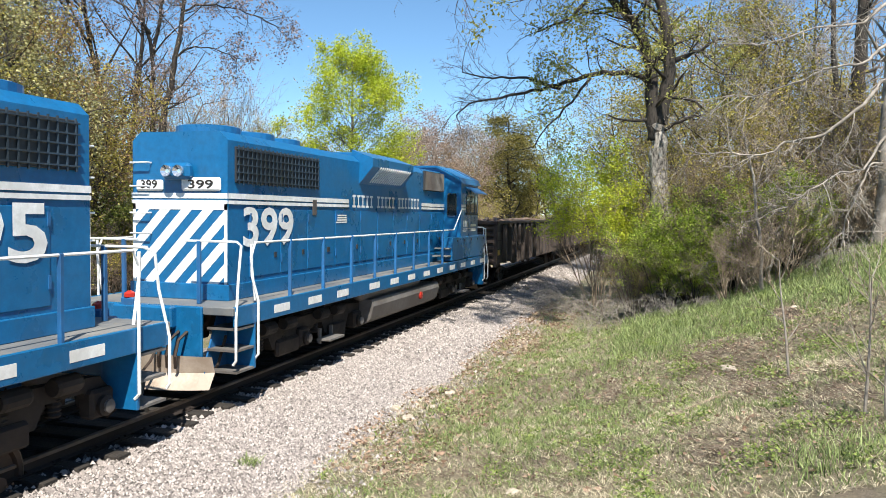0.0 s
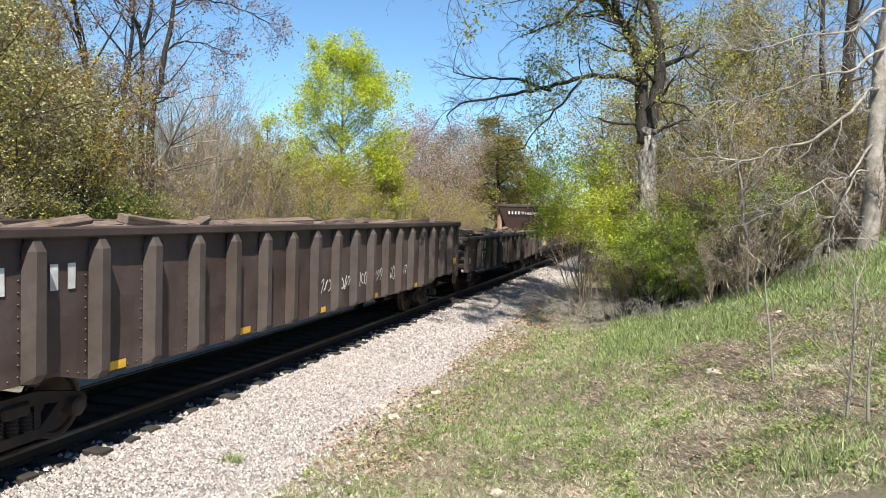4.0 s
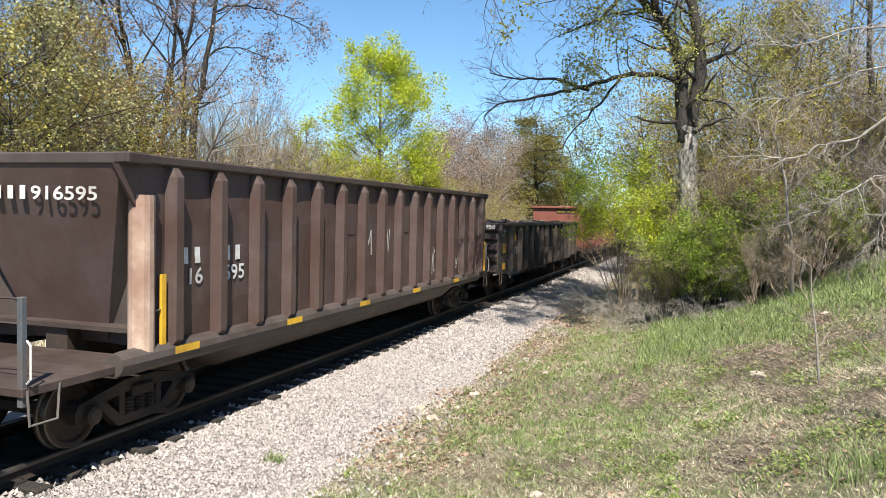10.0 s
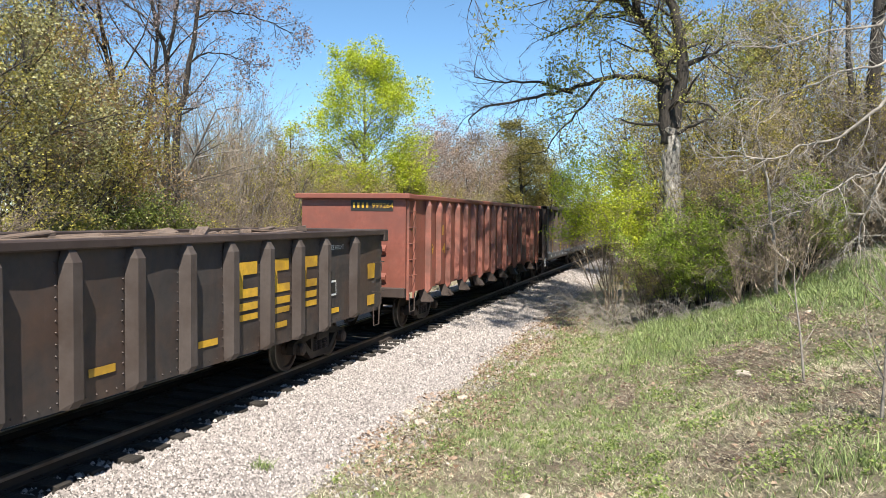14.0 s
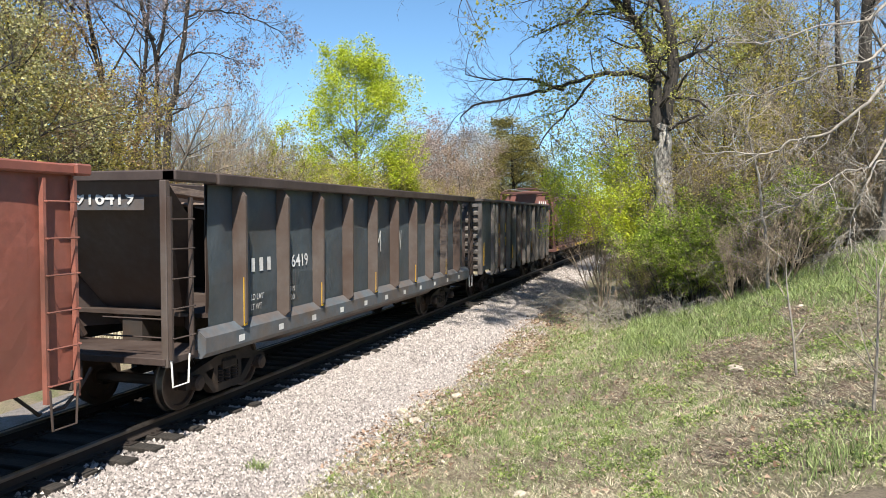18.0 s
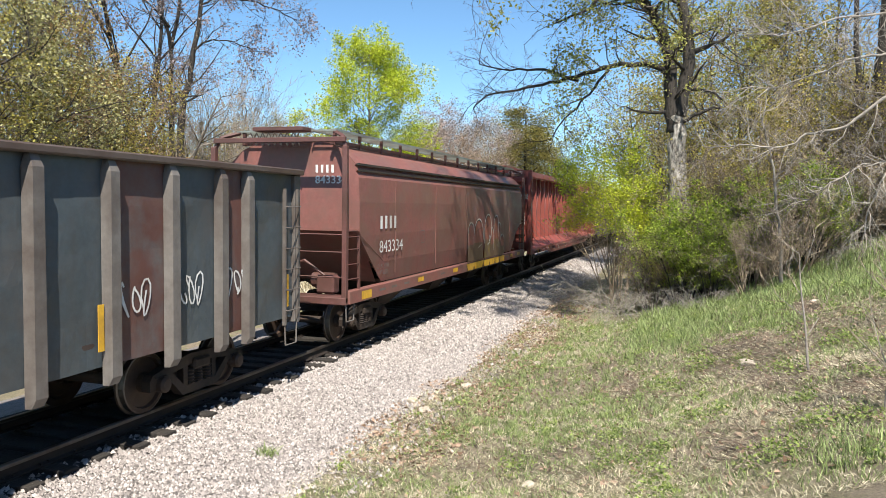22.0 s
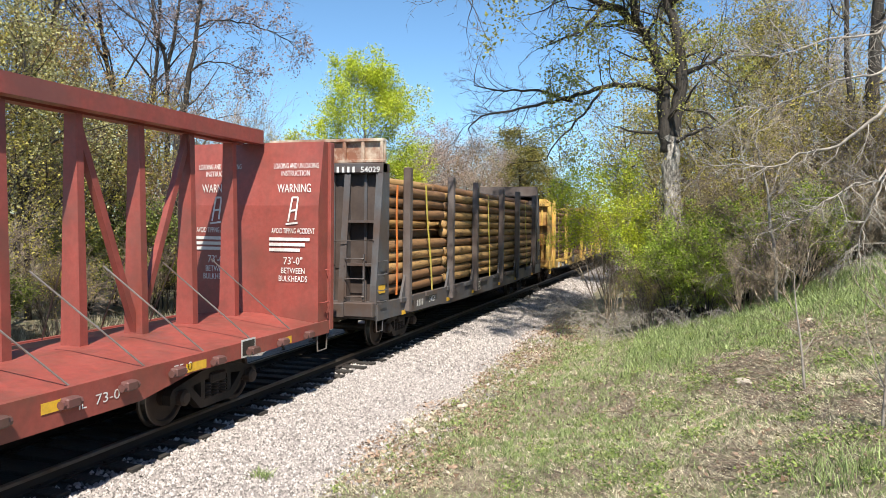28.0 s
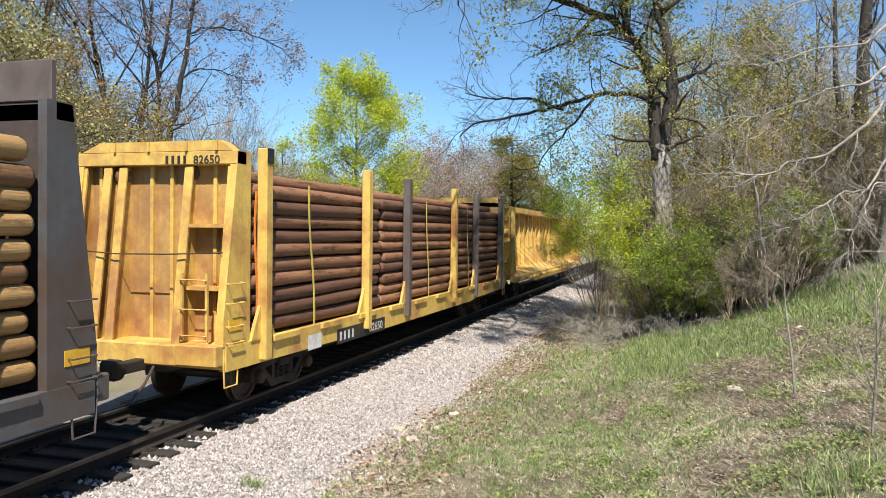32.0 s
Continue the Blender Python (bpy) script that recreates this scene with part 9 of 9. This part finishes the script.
def near_side_brush():
    rnd = random.Random(31)
    # green and yellow thicket under the oak
    yb = plant("shrub", "shrub with bright yellow-green leaves by the track", "shrub", "thicket by the track", 101, "shrub", M_TWIG, M_TWIGBROWN, M_LEAF_MAPLE, 11, 0.14, 0.042, 7, 5.8, keep=0.75, low=3.3, tilt=(0.03, 0.36))
    gb_ = [plant("shrub", "green leafy shrub under the oak", "shrub", "thicket by the track", 111 + k, "shrub", M_BARKDARK, M_TWIG, M_LEAF_GREEN, 12, 0.1, 0.036, 15, 3.4, keep=0.5, grain=1.7) for k in range(2)]
    dead = plant("dead_shrub", "tangle of bare pale twigs by the ballast", "shrub", "thicket by the track", 121, "shrub", M_TWIG, M_TWIG, None, 0, 0, 0, 14, 3.0, tilt=(0.1, 0.9))
    spray = plant("dead_shrub", "spray of arching bare pale stems", "shrub", "thicket by the track", 131, "spray", M_TWIGPALE, M_TWIGPALE, None, 0, 0, 0, 13, 2.6, tilt=(0.25, 1.1))
    PLANTS.update(spray=[spray], yellow=[yb], thicket=gb_, dead=[dead])
    for kind, x, y, s in (("yellow", 26.4, 2.3, 0.78), ("yellow", 28.4, 2.2, 0.85),
                          ("thicket", 23.6, 0.1, 0.72), ("thicket", 24.2, -0.7, 0.86), ("thicket", 23.0, -0.7, 0.55), ("thicket", 24.0, -1.7, 0.66),
                          ("thicket", 23.5, -3.5, 0.72), ("thicket", 28.5, 0.9, 0.75), ("thicket", 32.0, 1.2, 0.8),
                          ("brown_shrub", 24.8, -2.2, 0.95), ("brown_shrub", 25.4, -1.2, 1.0), ("brown_shrub", 24.4, -4.8, 0.8), ("brown_shrub", 25.6, -5.6, 1.0), ("brown_shrub", 26.8, -3.0, 1.1), ("brown_shrub", 23.9, 1.0, 0.5), ("brown_shrub", 27.0, -4.6, 1.2),
                          ("spray", 24.4, 2.1, 1.0), ("spray", 25.2, 2.6, 0.9), ("spray", 23.0, 1.3, 0.9), ("spray", 22.4, 0.8, 0.75), ("spray", 23.6, 1.7, 0.7), ("spray", 21.9, -0.4, 0.6), ("spray", 26.5, 2.9, 1.0), ("spray", 23.0, -3.0, 1.0), ("spray", 23.2, -4.6, 1.1), ("dead", 22.6, -1.7, 0.7), ("dead", 23.0, -2.7, 0.85), ("dead", 24.5, -4.9, 0.95), ("dead", 23.6, -4.3, 0.8), ("dead", 25.5, -6.2, 1.0), ("dead", 23.2, -5.6, 0.8), ("dead", 23.8, -1.9, 1.0)):
        stand(kind, x, y, s, rnd.uniform(0, 360), rnd)
    for kind, x, y, s in (("olive", 29.4, -1.4, 1.0), ("olive", 30.2, -3.2, 1.0), ("olive", 28.2, -2.2, 0.6), ("shrub", 26.5, -4.4, 1.1), ("shrub", 27.5, -6.0, 1.1), ("shrub", 25.0, -7.2, 1.0), ("shrub", 30.0, -2.4, 1.2), ("fan", 29.5, -3.4, 0.82), ("fan", 31.0, -6.0, 0.8), ("bare", 33.0, -7.4, 0.8), ("shrub", 28.0, -1.3, 1.0), ("fan", 28.5, -1.9, 0.72),
                          ("green", 36.0, 0.6, 1.15), ("green", 36.0, -5.0, 1.2), ("bare", 31.5, -3.4, 1.25), ("green", 42.0, -1.2, 1.45), ("green", 44.0, 2.2, 1.15), ("green", 62.0, 2.8, 1.45), ("bare", 74.0, 3.4, 1.6), ("bare", 35.0, 1.6, 0.95), ("bare", 34.0, -0.6, 0.75), ("tall", 40.0, -6.6, 0.95), ("tall", 37.0, -3.6, 0.9), ("bare", 46.0, 0.6, 1.0), ("green", 54.0, 2.0, 0.9), ("bare", 52.0, -3.0, 1.1), ("green", 66.0, 2.2, 1.0), ("pink", 50.0, -8.0, 1.0), ("green_shrub", 34.0, 1.7, 0.8), ("green_shrub", 40.0, 1.9, 0.8)):
        stand(kind, x, y, s, rnd.uniform(0, 360), rnd)
    # the grey-limbed tree at the edge of the bank
    spec = dict(SPECS["tall"], bent=True, wobble=0.16, up=(0.0, -0.01, -0.01, 0.0), kids=(1.6, 1.3, 1.2, 0), clear=(0.2, 0.2, 0.2, 0), angle=(60, 45, 45, 40), ratio=(0.42, 0.5, 0.5, 0.5))
    g = Plant(8, spec)
    gx, gy = 22.5, -5.4
    gz = height(gx, gy)
    limb(g, g.thick, [(0, 0, -0.5), (0.0, -0.05, 2.5), (0.1, -0.1, 5.0), (0.0, -0.3, 8.0), (0.2, -0.6, 11.0), (0.1, -0.8, 14.0)], 0.27, 0.06, True, 10, rate=0.5)
    for line, r in (([(22.4, -5.4, 6.6), (21.2, -4.9, 6.3), (20.5, -4.38, 5.7), (20.5, -3.53, 5.01), (20.3, -2.65, 4.79), (20.2, -2.1, 4.49), (20.0, -1.15, 4.53), (20.0, -0.3, 4.5)], 0.055),
                    ([(22.4, -5.5, 8.6), (21.0, -4.9, 8.2), (20.5, -4.3, 7.65), (20.2, -3.2, 7.5), (20.0, -2.2, 7.2), (20.0, -1.0, 7.2)], 0.05),
                    ([(22.4, -5.5, 7.6), (21.5, -4.9, 7.2), (21.0, -4.46, 6.81), (20.4, -3.6, 6.6), (20.0, -3.0, 6.29), (20.0, -1.9, 5.9), (20.0, -1.3, 5.94)], 0.045),
                    ([(22.5, -5.4, 5.2), (21.8, -5.0, 4.7), (21.0, -4.5, 4.2), (20.4, -3.8, 4.0), (20.0, -3.2, 3.6), (19.9, -2.6, 3.1)], 0.04),
                    ([(22.5, -5.4, 9.6), (21.8, -4.6, 9.6), (21.4, -3.8, 9.2), (21.2, -2.8, 8.9), (21.1, -2.0, 8.3)], 0.045),
                    ([(22.5, -5.4, 4.4), (21.9, -4.9, 4.3), (21.4, -4.5, 3.6), (21.2, -4.2, 2.8), (21.0, -4.1, 2.2)], 0.035)):
        limb(g, g.thick, [(a - gx, b - gy, c - gz) for a, b, c in line], r, 0.01, True, 6, 0.5, 1.5, 0.02)
    t = thing("tree", "grey leafless tree with long drooping limbs", "tree", at=pose(gx, gy, gz))
    part("trunk", g.thick, M_TWIGPALE, t, smooth=True)
    tagged(part("twig_growth", g.thin, M_TWIGPALE, t), kind="stuff")
    # the dark trunk at the edge of the woods
    g = Plant(28, dict(SPECS["tall"], bent=True, wobble=0.2, kids=(1.6, 1.4, 1.3, 0), clear=(0.1, 0.2, 0.2, 0), angle=(60, 45, 45, 40)))
    dx, dy = 26.4, -5.5
    limb(g, g.thick, [(0, 0, -0.4), (0.05, 0.05, 2.5), (0.0, 0.0, 5.0), (0.1, -0.1, 7.5), (0.0, -0.2, 10.0), (0.2, -0.2, 13.0)], 0.26, 0.1, True, 10, 0.8, 2.2, rate=0.8)
    limb(g, g.thick, [(0.5, 0.6, -0.4), (0.45, 0.7, 2.5), (0.5, 0.6, 5.0), (0.4, 0.8, 8.0), (0.5, 0.8, 12.0)], 0.12, 0.05, True, 8, 0.8, 2.2, rate=0.8)
    t = thing("tree", "dark rough-barked tree behind the thicket", "tree", "thicket by the track", at=pose(dx, dy, height(dx, dy)))
    part("trunk", g.thick, M_BARKDARK, t, smooth=True)
    tagged(part("twig_growth", g.thin, M_TWIGBROWN, t), kind="stuff")
    # the bare young tree in the thicket
    g = Plant(18, dict(SHRUB, bent=True, kids=(1.6, 1.4, 1.3, 0), angle=(50, 42, 40, 40)))
    limb(g, g.thick, [(0, 0, -0.2), (0.0, 0.05, 1.0), (0.05, 0.2, 2.4), (0.0, 0.35, 3.4), (0.0, 0.6, 4.4), (0.1, 0.5, 5.2)], 0.055, 0.012, True, 7, 0.8, 1.9, 0.02)
    t = thing("tree", "bare pale young tree standing in the thicket", "tree", "thicket by the track", at=pose(22.0, -2.4, height(22.0, -2.4)))
    part("trunk", g.thick, M_TWIGPALE, t, smooth=True)
    tagged(part("twig_growth", g.thin, M_TWIG, t), kind="stuff")
    # thin saplings on the bank
    for x, y, h, seed in ((11.5, -1.66, 1.75, 3), (9.0, -2.05, 1.6, 5), (8.75, -2.2, 1.3, 15), (13.4, -3.1, 1.2, 7)):
        sp = dict(SHRUB, split=True, kids=(1.3, 1.0, 0.8, 0), levels=2, wobble=0.09, angle=(48, 40, 40, 40))
        g = Plant(seed, sp)
        g.branch(Vector((0, 0, -0.1)), Vector((0.02, 0.05, 1)), h, 0.021, 0)
        s = thing("sapling", "thin pale sapling on the grassy bank", "sapling", "saplings on the bank", at=pose(x, y, height(x, y)))
        part("stem", g.thick, M_TWIGPALE, s)
        for b in g.limbs:
            part("branch", b, M_TWIGPALE, s)
        tagged(part("twig_growth", g.thin, M_TWIG, s), kind="stuff")


near_side_brush()
for kind in PLANTS.values():
    for proto in kind:
        if proto.name not in USED:
            for c in list(proto.children):
                bpy.data.objects.remove(c)
            bpy.data.objects.remove(proto)

# ---- stones, grass and litter ----
M_STONE = grained("pale_ballast_stone", (0.3, 0.275, 0.26), (0.78, 0.72, 0.69), 30.0, 0.85, None, 0.4, 0.01)
M_ROCK = grained("sandy_field_stone", (0.3, 0.25, 0.19), (0.62, 0.55, 0.45), 9.0, 0.9, None, 0.7, 0.03)
M_GRASS = leafy("green_grass", (0.075, 0.115, 0.03), (0.44, 0.53, 0.22), 0.3, 0.7)
M_STRAW = leafy("dry_straw_grass", (0.16, 0.13, 0.08), (0.85, 0.77, 0.57), 0.25, 0.8)
M_WEED = leafy("low_weed_leaves", (0.07, 0.12, 0.02), (0.36, 0.44, 0.12), 0.3, 0.6)
M_LITTER = leafy("dead_leaf_litter", (0.12, 0.07, 0.04), (0.46, 0.32, 0.23), 0.1, 0.85)


def stone_tint(m):
    """Each stone a tone of its own, from grey to pinkish white."""
    n, l = m.node_tree.nodes, m.node_tree.links
    b = n["Principled BSDF"]
    g = n.new("ShaderNodeNewGeometry")
    c = ramp(n, l, g.outputs["Random Per Island"], [(0.0, (0.09, 0.08, 0.075)), (0.25, (0.23, 0.205, 0.193)), (0.75, (0.37, 0.33, 0.31)), (1.0, (0.55, 0.5, 0.47))])
    l.new(c, b.inputs["Base Color"])


stone_tint(M_STONE)


def levels(xy):
    return np.array([height(float(a), float(b)) for a, b in xy], np.float32)


def ballast_level(y):
    d = np.abs(y - YC)
    return np.interp(d, [0, 1.55, 2.2, 3.3, 4.05], [-0.225, -0.235, -0.31, -0.47, -0.62])


def loose_stones():
    rng = np.random.default_rng(3)
    parts = []
    for n, x0, x1, y0, y1, size in ((50000, 4.5, 16, 4.3, 6.75, 0.0195), (22000, 16, 30, 4.4, 6.75, 0.028), (4000, 30, 48, 4.4, 6.75, 0.05), (1500, 5, 24, 3.5, 4.4, 0.032), (1500, 5, 20, 6.7, 7.1, 0.033)):
        x, y = rng.uniform(x0, x1, n), rng.uniform(y0, y1, n)
        z = np.maximum(ballast_level(y), levels(np.stack([x, y], 1))) + 0.006 + rng.uniform(-0.1, 0.6, n) * size
        parts.append(np.column_stack([x, y, z, rng.uniform(0.5, 1.5, n) * size]))
    p = np.concatenate(parts)
    n = len(p)
    base = np.array([(1, 0, -0.3), (0, 1, -0.3), (-1, 0, -0.3), (0, -1, -0.3), (0, 0, 0.75)], np.float32)
    v = base[None] * (1 + rng.uniform(-0.35, 0.35, (n, 5, 1)))
    v += rng.uniform(-0.25, 0.25, (n, 5, 3))
    a = rng.uniform(0, 6.28, n)
    c, s = np.cos(a)[:, None], np.sin(a)[:, None]
    v = np.stack([v[..., 0] * c - v[..., 1] * s, v[..., 0] * s + v[..., 1] * c, v[..., 2]], -1)
    v = v * p[:, None, 3:4] + p[:, None, :3]
    f = np.array([(0, 1, 4), (1, 2, 4), (2, 3, 4), (3, 0, 4)])
    f = (f[None] + 5 * np.arange(n)[:, None, None]).reshape(-1, 3)
    tagged(new("ballast_stones", fast_mesh("ballast_stones", v.reshape(-1, 3), f, M_STONE)), "loose pale crushed stones on the ballast shoulder", "gravel", kind="stuff")


loose_stones()


def scatter(rng, bands, keep):
    """Places on the ground, thinned by keep(x, y) between 0 and 1."""
    out = []
    for n, x0, x1, y0, y1 in bands:
        q = np.column_stack([rng.uniform(x0, x1, n), rng.uniform(y0, y1, n)])
        k = np.array([keep(a, b) for a, b in q])
        out.append(q[rng.uniform(0, 1, n) < k])
    q = np.concatenate(out)
    return np.column_stack([q, levels(q)])


def blades(name, label, rng, spots, lo, hi, width, lean, mat):
    n = len(spots)
    h = rng.uniform(lo, hi, n) * (1 + 0.02 * np.maximum(0, spots[:, 0] - 10))
    a = rng.uniform(0, 6.28, n)
    w = width * (1 + 0.06 * np.maximum(0, spots[:, 0] - 9)) * rng.uniform(0.6, 1.4, n)
    side = np.column_stack([np.cos(a) * w, np.sin(a) * w, 0 * a])
    tip = spots + np.column_stack([rng.normal(0, lean, n) * h, rng.normal(0, lean, n) * h, h * np.clip(1.05 - lean * 0.5, 0.3, 1)])
    mid = spots + (tip - spots) * 0.5 + np.column_stack([0 * h, 0 * h, 0.12 * h])
    v = np.stack([spots - side, spots + side, mid + side * 0.7, mid - side * 0.7, tip], 1).reshape(-1, 3)
    k = 5 * np.arange(n)[:, None]
    f = np.concatenate([k + np.array([[0, 1, 2]]), k + np.array([[0, 2, 3]]), k + np.array([[3, 2, 4]])])
    tagged(new(name, fast_mesh(name, v, f, mat)), label, "grass", kind="stuff")


SCARS = ((14.2, -1.0, 2.6, 0.75), (11.6, -1.3, 1.2, 0.55), (9.9, -2.05, 0.8, 0.35), (19.6, 3.7, 2.4, 0.6), (13.3, 0.9, 0.9, 0.25), (8.9, -0.6, 0.6, 0.35), (17.0, -2.4, 1.4, 0.3))


def scar(x, y):
    """Bare, worn places on the bank and beside the ballast."""
    k = 0.35 * noise.noise((x * 2.1, y * 2.1, 3))
    return max(smooth(1.25, 0.5, math.hypot((x - a) / ra, (y - b) / rb) + k) for a, b, ra, rb in SCARS)


def lush(x, y):
    """How green the bank is: high up and beside the thicket, in patches below."""
    g = 0.32 + 0.5 * smooth(8.8, 11.5, x) * smooth(-0.4, 0.6, y) * smooth(4.4, 2.9, y)
    g += 1.0 * smooth(14.2, 18.5, x) * smooth(1.6, -0.2, y) + 0.6 * smooth(0.9, 0.3, math.hypot(x - 8.0, y + 1.7))
    g += 0.5 * noise.noise((x * 0.9, y * 0.9, 2)) + 0.25 * noise.noise((x * 2.6, y * 2.6, 5))
    return min(1.0, max(0.04, g)) * (1 - scar(x, y))


def tuft(x, y, k):
    """Grass stands in tufts with thin places between."""
    return 0.12 + 0.88 * smooth(-0.12, 0.22, noise.noise((x * 3.4, y * 5.0, k)) + 0.4 * noise.noise((x * 9, y * 12, k)))


def bare(x, y):
    """Patches where the soil shows."""
    return min(1.0, max(0.0, 0.5 + 1.7 * noise.noise((x * 0.7, y * 0.7, 9)))) * (1 - 0.85 * scar(x, y))


def ground_cover():
    rng = np.random.default_rng(8)
    bands = ((170000, 7.0, 13, -3.6, 4.5), (150000, 13, 22, -6.5, 4.5), (50000, 22, 34, -9, 4.3), (6000, 34, 60, -6, 4.4))
    g = scatter(rng, bands, lambda x, y: lush(x, y) * (0.5 + 0.5 * bare(x, y)) * smooth(4.6, 3.6, y) * tuft(x, y, 1))
    blades("grass", "short fresh green grass on the bank", rng, g, 0.03, 0.13, 0.0045, 0.5, M_GRASS)
    t = scatter(rng, ((44000, 14.8, 25, -6.5, 1.2), (2600, 7.2, 8.9, -2.6, -1.0)), lambda x, y: smooth(0.5, 1.0, lush(x, y) + 0.35 * noise.noise((x * 1.5, y * 1.5, 31))) * (0.25 + 0.75 * tuft(x, y, 3)))
    blades("tall_grass", "tall lush grass along the top of the bank", rng, t, 0.07, 0.22, 0.005, 0.4, M_GRASS)
    d = scatter(rng, bands, lambda x, y: (1.1 - 0.7 * lush(x, y)) * max(0.45 + 0.55 * bare(x, y), 0.75 * scar(x, y)) * smooth(4.8, 4.0, y) * (0.35 + 0.65 * tuft(x, y, 6)))
    blades("dry_grass", "matted dry straw grass on the bank", rng, d, 0.025, 0.09, 0.0042, 1.1, M_STRAW)
    far = scatter(rng, ((20000, 12, 60, 11.8, 16.5),), lambda x, y: 0.8)
    blades("grass", "thin grass at the edge of the woods", rng, far, 0.1, 0.35, 0.008, 0.4, M_STRAW)
    w = scatter(rng, ((12000, 7.5, 22, -4, 4.2),), lambda x, y: smooth(0.05, 0.4, noise.noise((x * 1.4, y * 1.8, 21))) * (0.35 + 0.65 * smooth(2.5, 0.0, y)))
    tagged(new("weeds", fast_mesh("weeds", *leaf_cloud(w + np.array([0, 0, 0.05]), 14, 0.05, 0.019, 5, 0.5), M_WEED)), "low leafy weeds among the grass", "weeds", kind="stuff")
    q = scatter(rng, ((20000, 9, 30, 2.8, 4.7), (9000, 7.5, 22, -4, 3.5), (5000, 14, 50, 12, 17)), lambda x, y: max(0.2 + 0.6 * bare(y, x), scar(x, y)))
    v, f = leaf_cloud(q + np.array([0, 0, 0.015]), 1, 0.02, 0.035, 6, 0.25)
    tagged(new("leaf_litter", fast_mesh("leaf_litter", v, f, M_LITTER)), "brown dead leaves lying on the ground", "leaves", kind="stuff")
    t = scatter(rng, ((20000, 8, 22, -4, 1.6), (2500, 8, 16, 1.5, 4)), lambda x, y: max(1.0 * scar(x, y), 0.5 - 0.4 * bare(x, y)))
    n = len(t)
    a, ln = rng.uniform(0, 6.28, n), rng.uniform(0.08, 0.4, n)
    d = np.column_stack([np.cos(a) * ln, np.sin(a) * ln, rng.uniform(-0.02, 0.12, n)])
    t[:, 2] += 0.02
    sd = np.column_stack([-np.sin(a), np.cos(a), 0 * a]) * 0.006
    v = np.stack([t - sd, t + sd, t + np.array([0, 0, 0.007]), t + d], 1).reshape(-1, 3)
    k = 4 * np.arange(n)[:, None]
    f = np.concatenate([k + np.array([q]) for q in ((0, 1, 3), (1, 2, 3), (2, 0, 3))])
    tagged(new("dry_brush", fast_mesh("dry_brush", v, f, M_TWIGBROWN)), "broken dry stems lying over the bank", "brush", kind="stuff")
    rnd = random.Random(12)
    for i in range(46):
        x = rnd.uniform(8.5, 20)
        y = rnd.uniform(-4.0, 0.8) if i % 3 else rnd.uniform(-2, 3)
        a, ln = rnd.uniform(0, 6.28), rnd.uniform(0.4, 1.6)
        pts = []
        for k in range(6):
            t = k / 5 * ln
            px, py = x + t * math.cos(a) + rnd.gauss(0, 0.03), y + t * math.sin(a) + rnd.gauss(0, 0.03)
            pts.append((px, py, height(px, py) + 0.03 + rnd.uniform(0, 0.05)))
        tagged(new("fallen_stick", Mesh().tube(pts, rnd.uniform(0.006, 0.013), 5, 0.003).data("fallen_stick", M_TWIG)), "dry fallen stick lying on the bank", "stick", "fallen sticks on the bank")
    sprig = np.array([(8.68 + rng.normal(0, 0.07), 5.24 + rng.normal(0, 0.07), -0.4) for _ in range(160)])
    blades("grass_tuft", "small green tuft growing out of the ballast", rng, sprig, 0.06, 0.2, 0.005, 0.5, M_GRASS)
    # the stones that lie apart
    for i, (x, y, r) in enumerate(((11.61, 4.04, 0.1), (12.11, 4.45, 0.09), (11.9, 4.3, 0.05), (8.6, 1.7, 0.07), (13.4, -1.0, 0.13), (15.9, 3.0, 0.08), (9.7, 3.0, 0.05), (12.4, 3.9, 0.07), (10.2, 2.3, 0.05), (17.6, -2.6, 0.09), (13.6, 3.9, 0.09))):
        m = bmesh.new()
        bmesh.ops.create_icosphere(m, subdivisions=2, radius=1)
        for v in m.verts:
            k = 1 + 0.45 * noise.noise(v.co * 1.3 + Vector((i * 7, 0, 0)))
            v.co = Vector((v.co.x * r * 1.25 * k, v.co.y * r * k, v.co.z * r * 0.62 * k))
        me = bpy.data.meshes.new("field_stone")
        m.to_mesh(me)
        m.free()
        me.materials.append(M_ROCK)
        ob = tagged(new("field_stone", me), "pale sandy stone lying in the grass", "stone", "stones in the grass")
        ob.matrix_basis = pose(x, y, height(x, y) + r * 0.3, 0, 0, i * 50)


ground_cover()


def motions():
    rows = [t / 2 for t in range(65)]
    for ob, x, turned in MOVING:
        walk(ob, [(t, pose(x - run(t), YC, 0, 0, 0, turned)) for t in rows])
    roll = [(t / 15, math.degrees(run(t / 15))) for t in range(481)]
    for wheel, place, radius, sense in WHEELS:
        walk(wheel, [(t, pose(*place, 0, sense * a / radius, 0)) for t, a in roll])


motions()
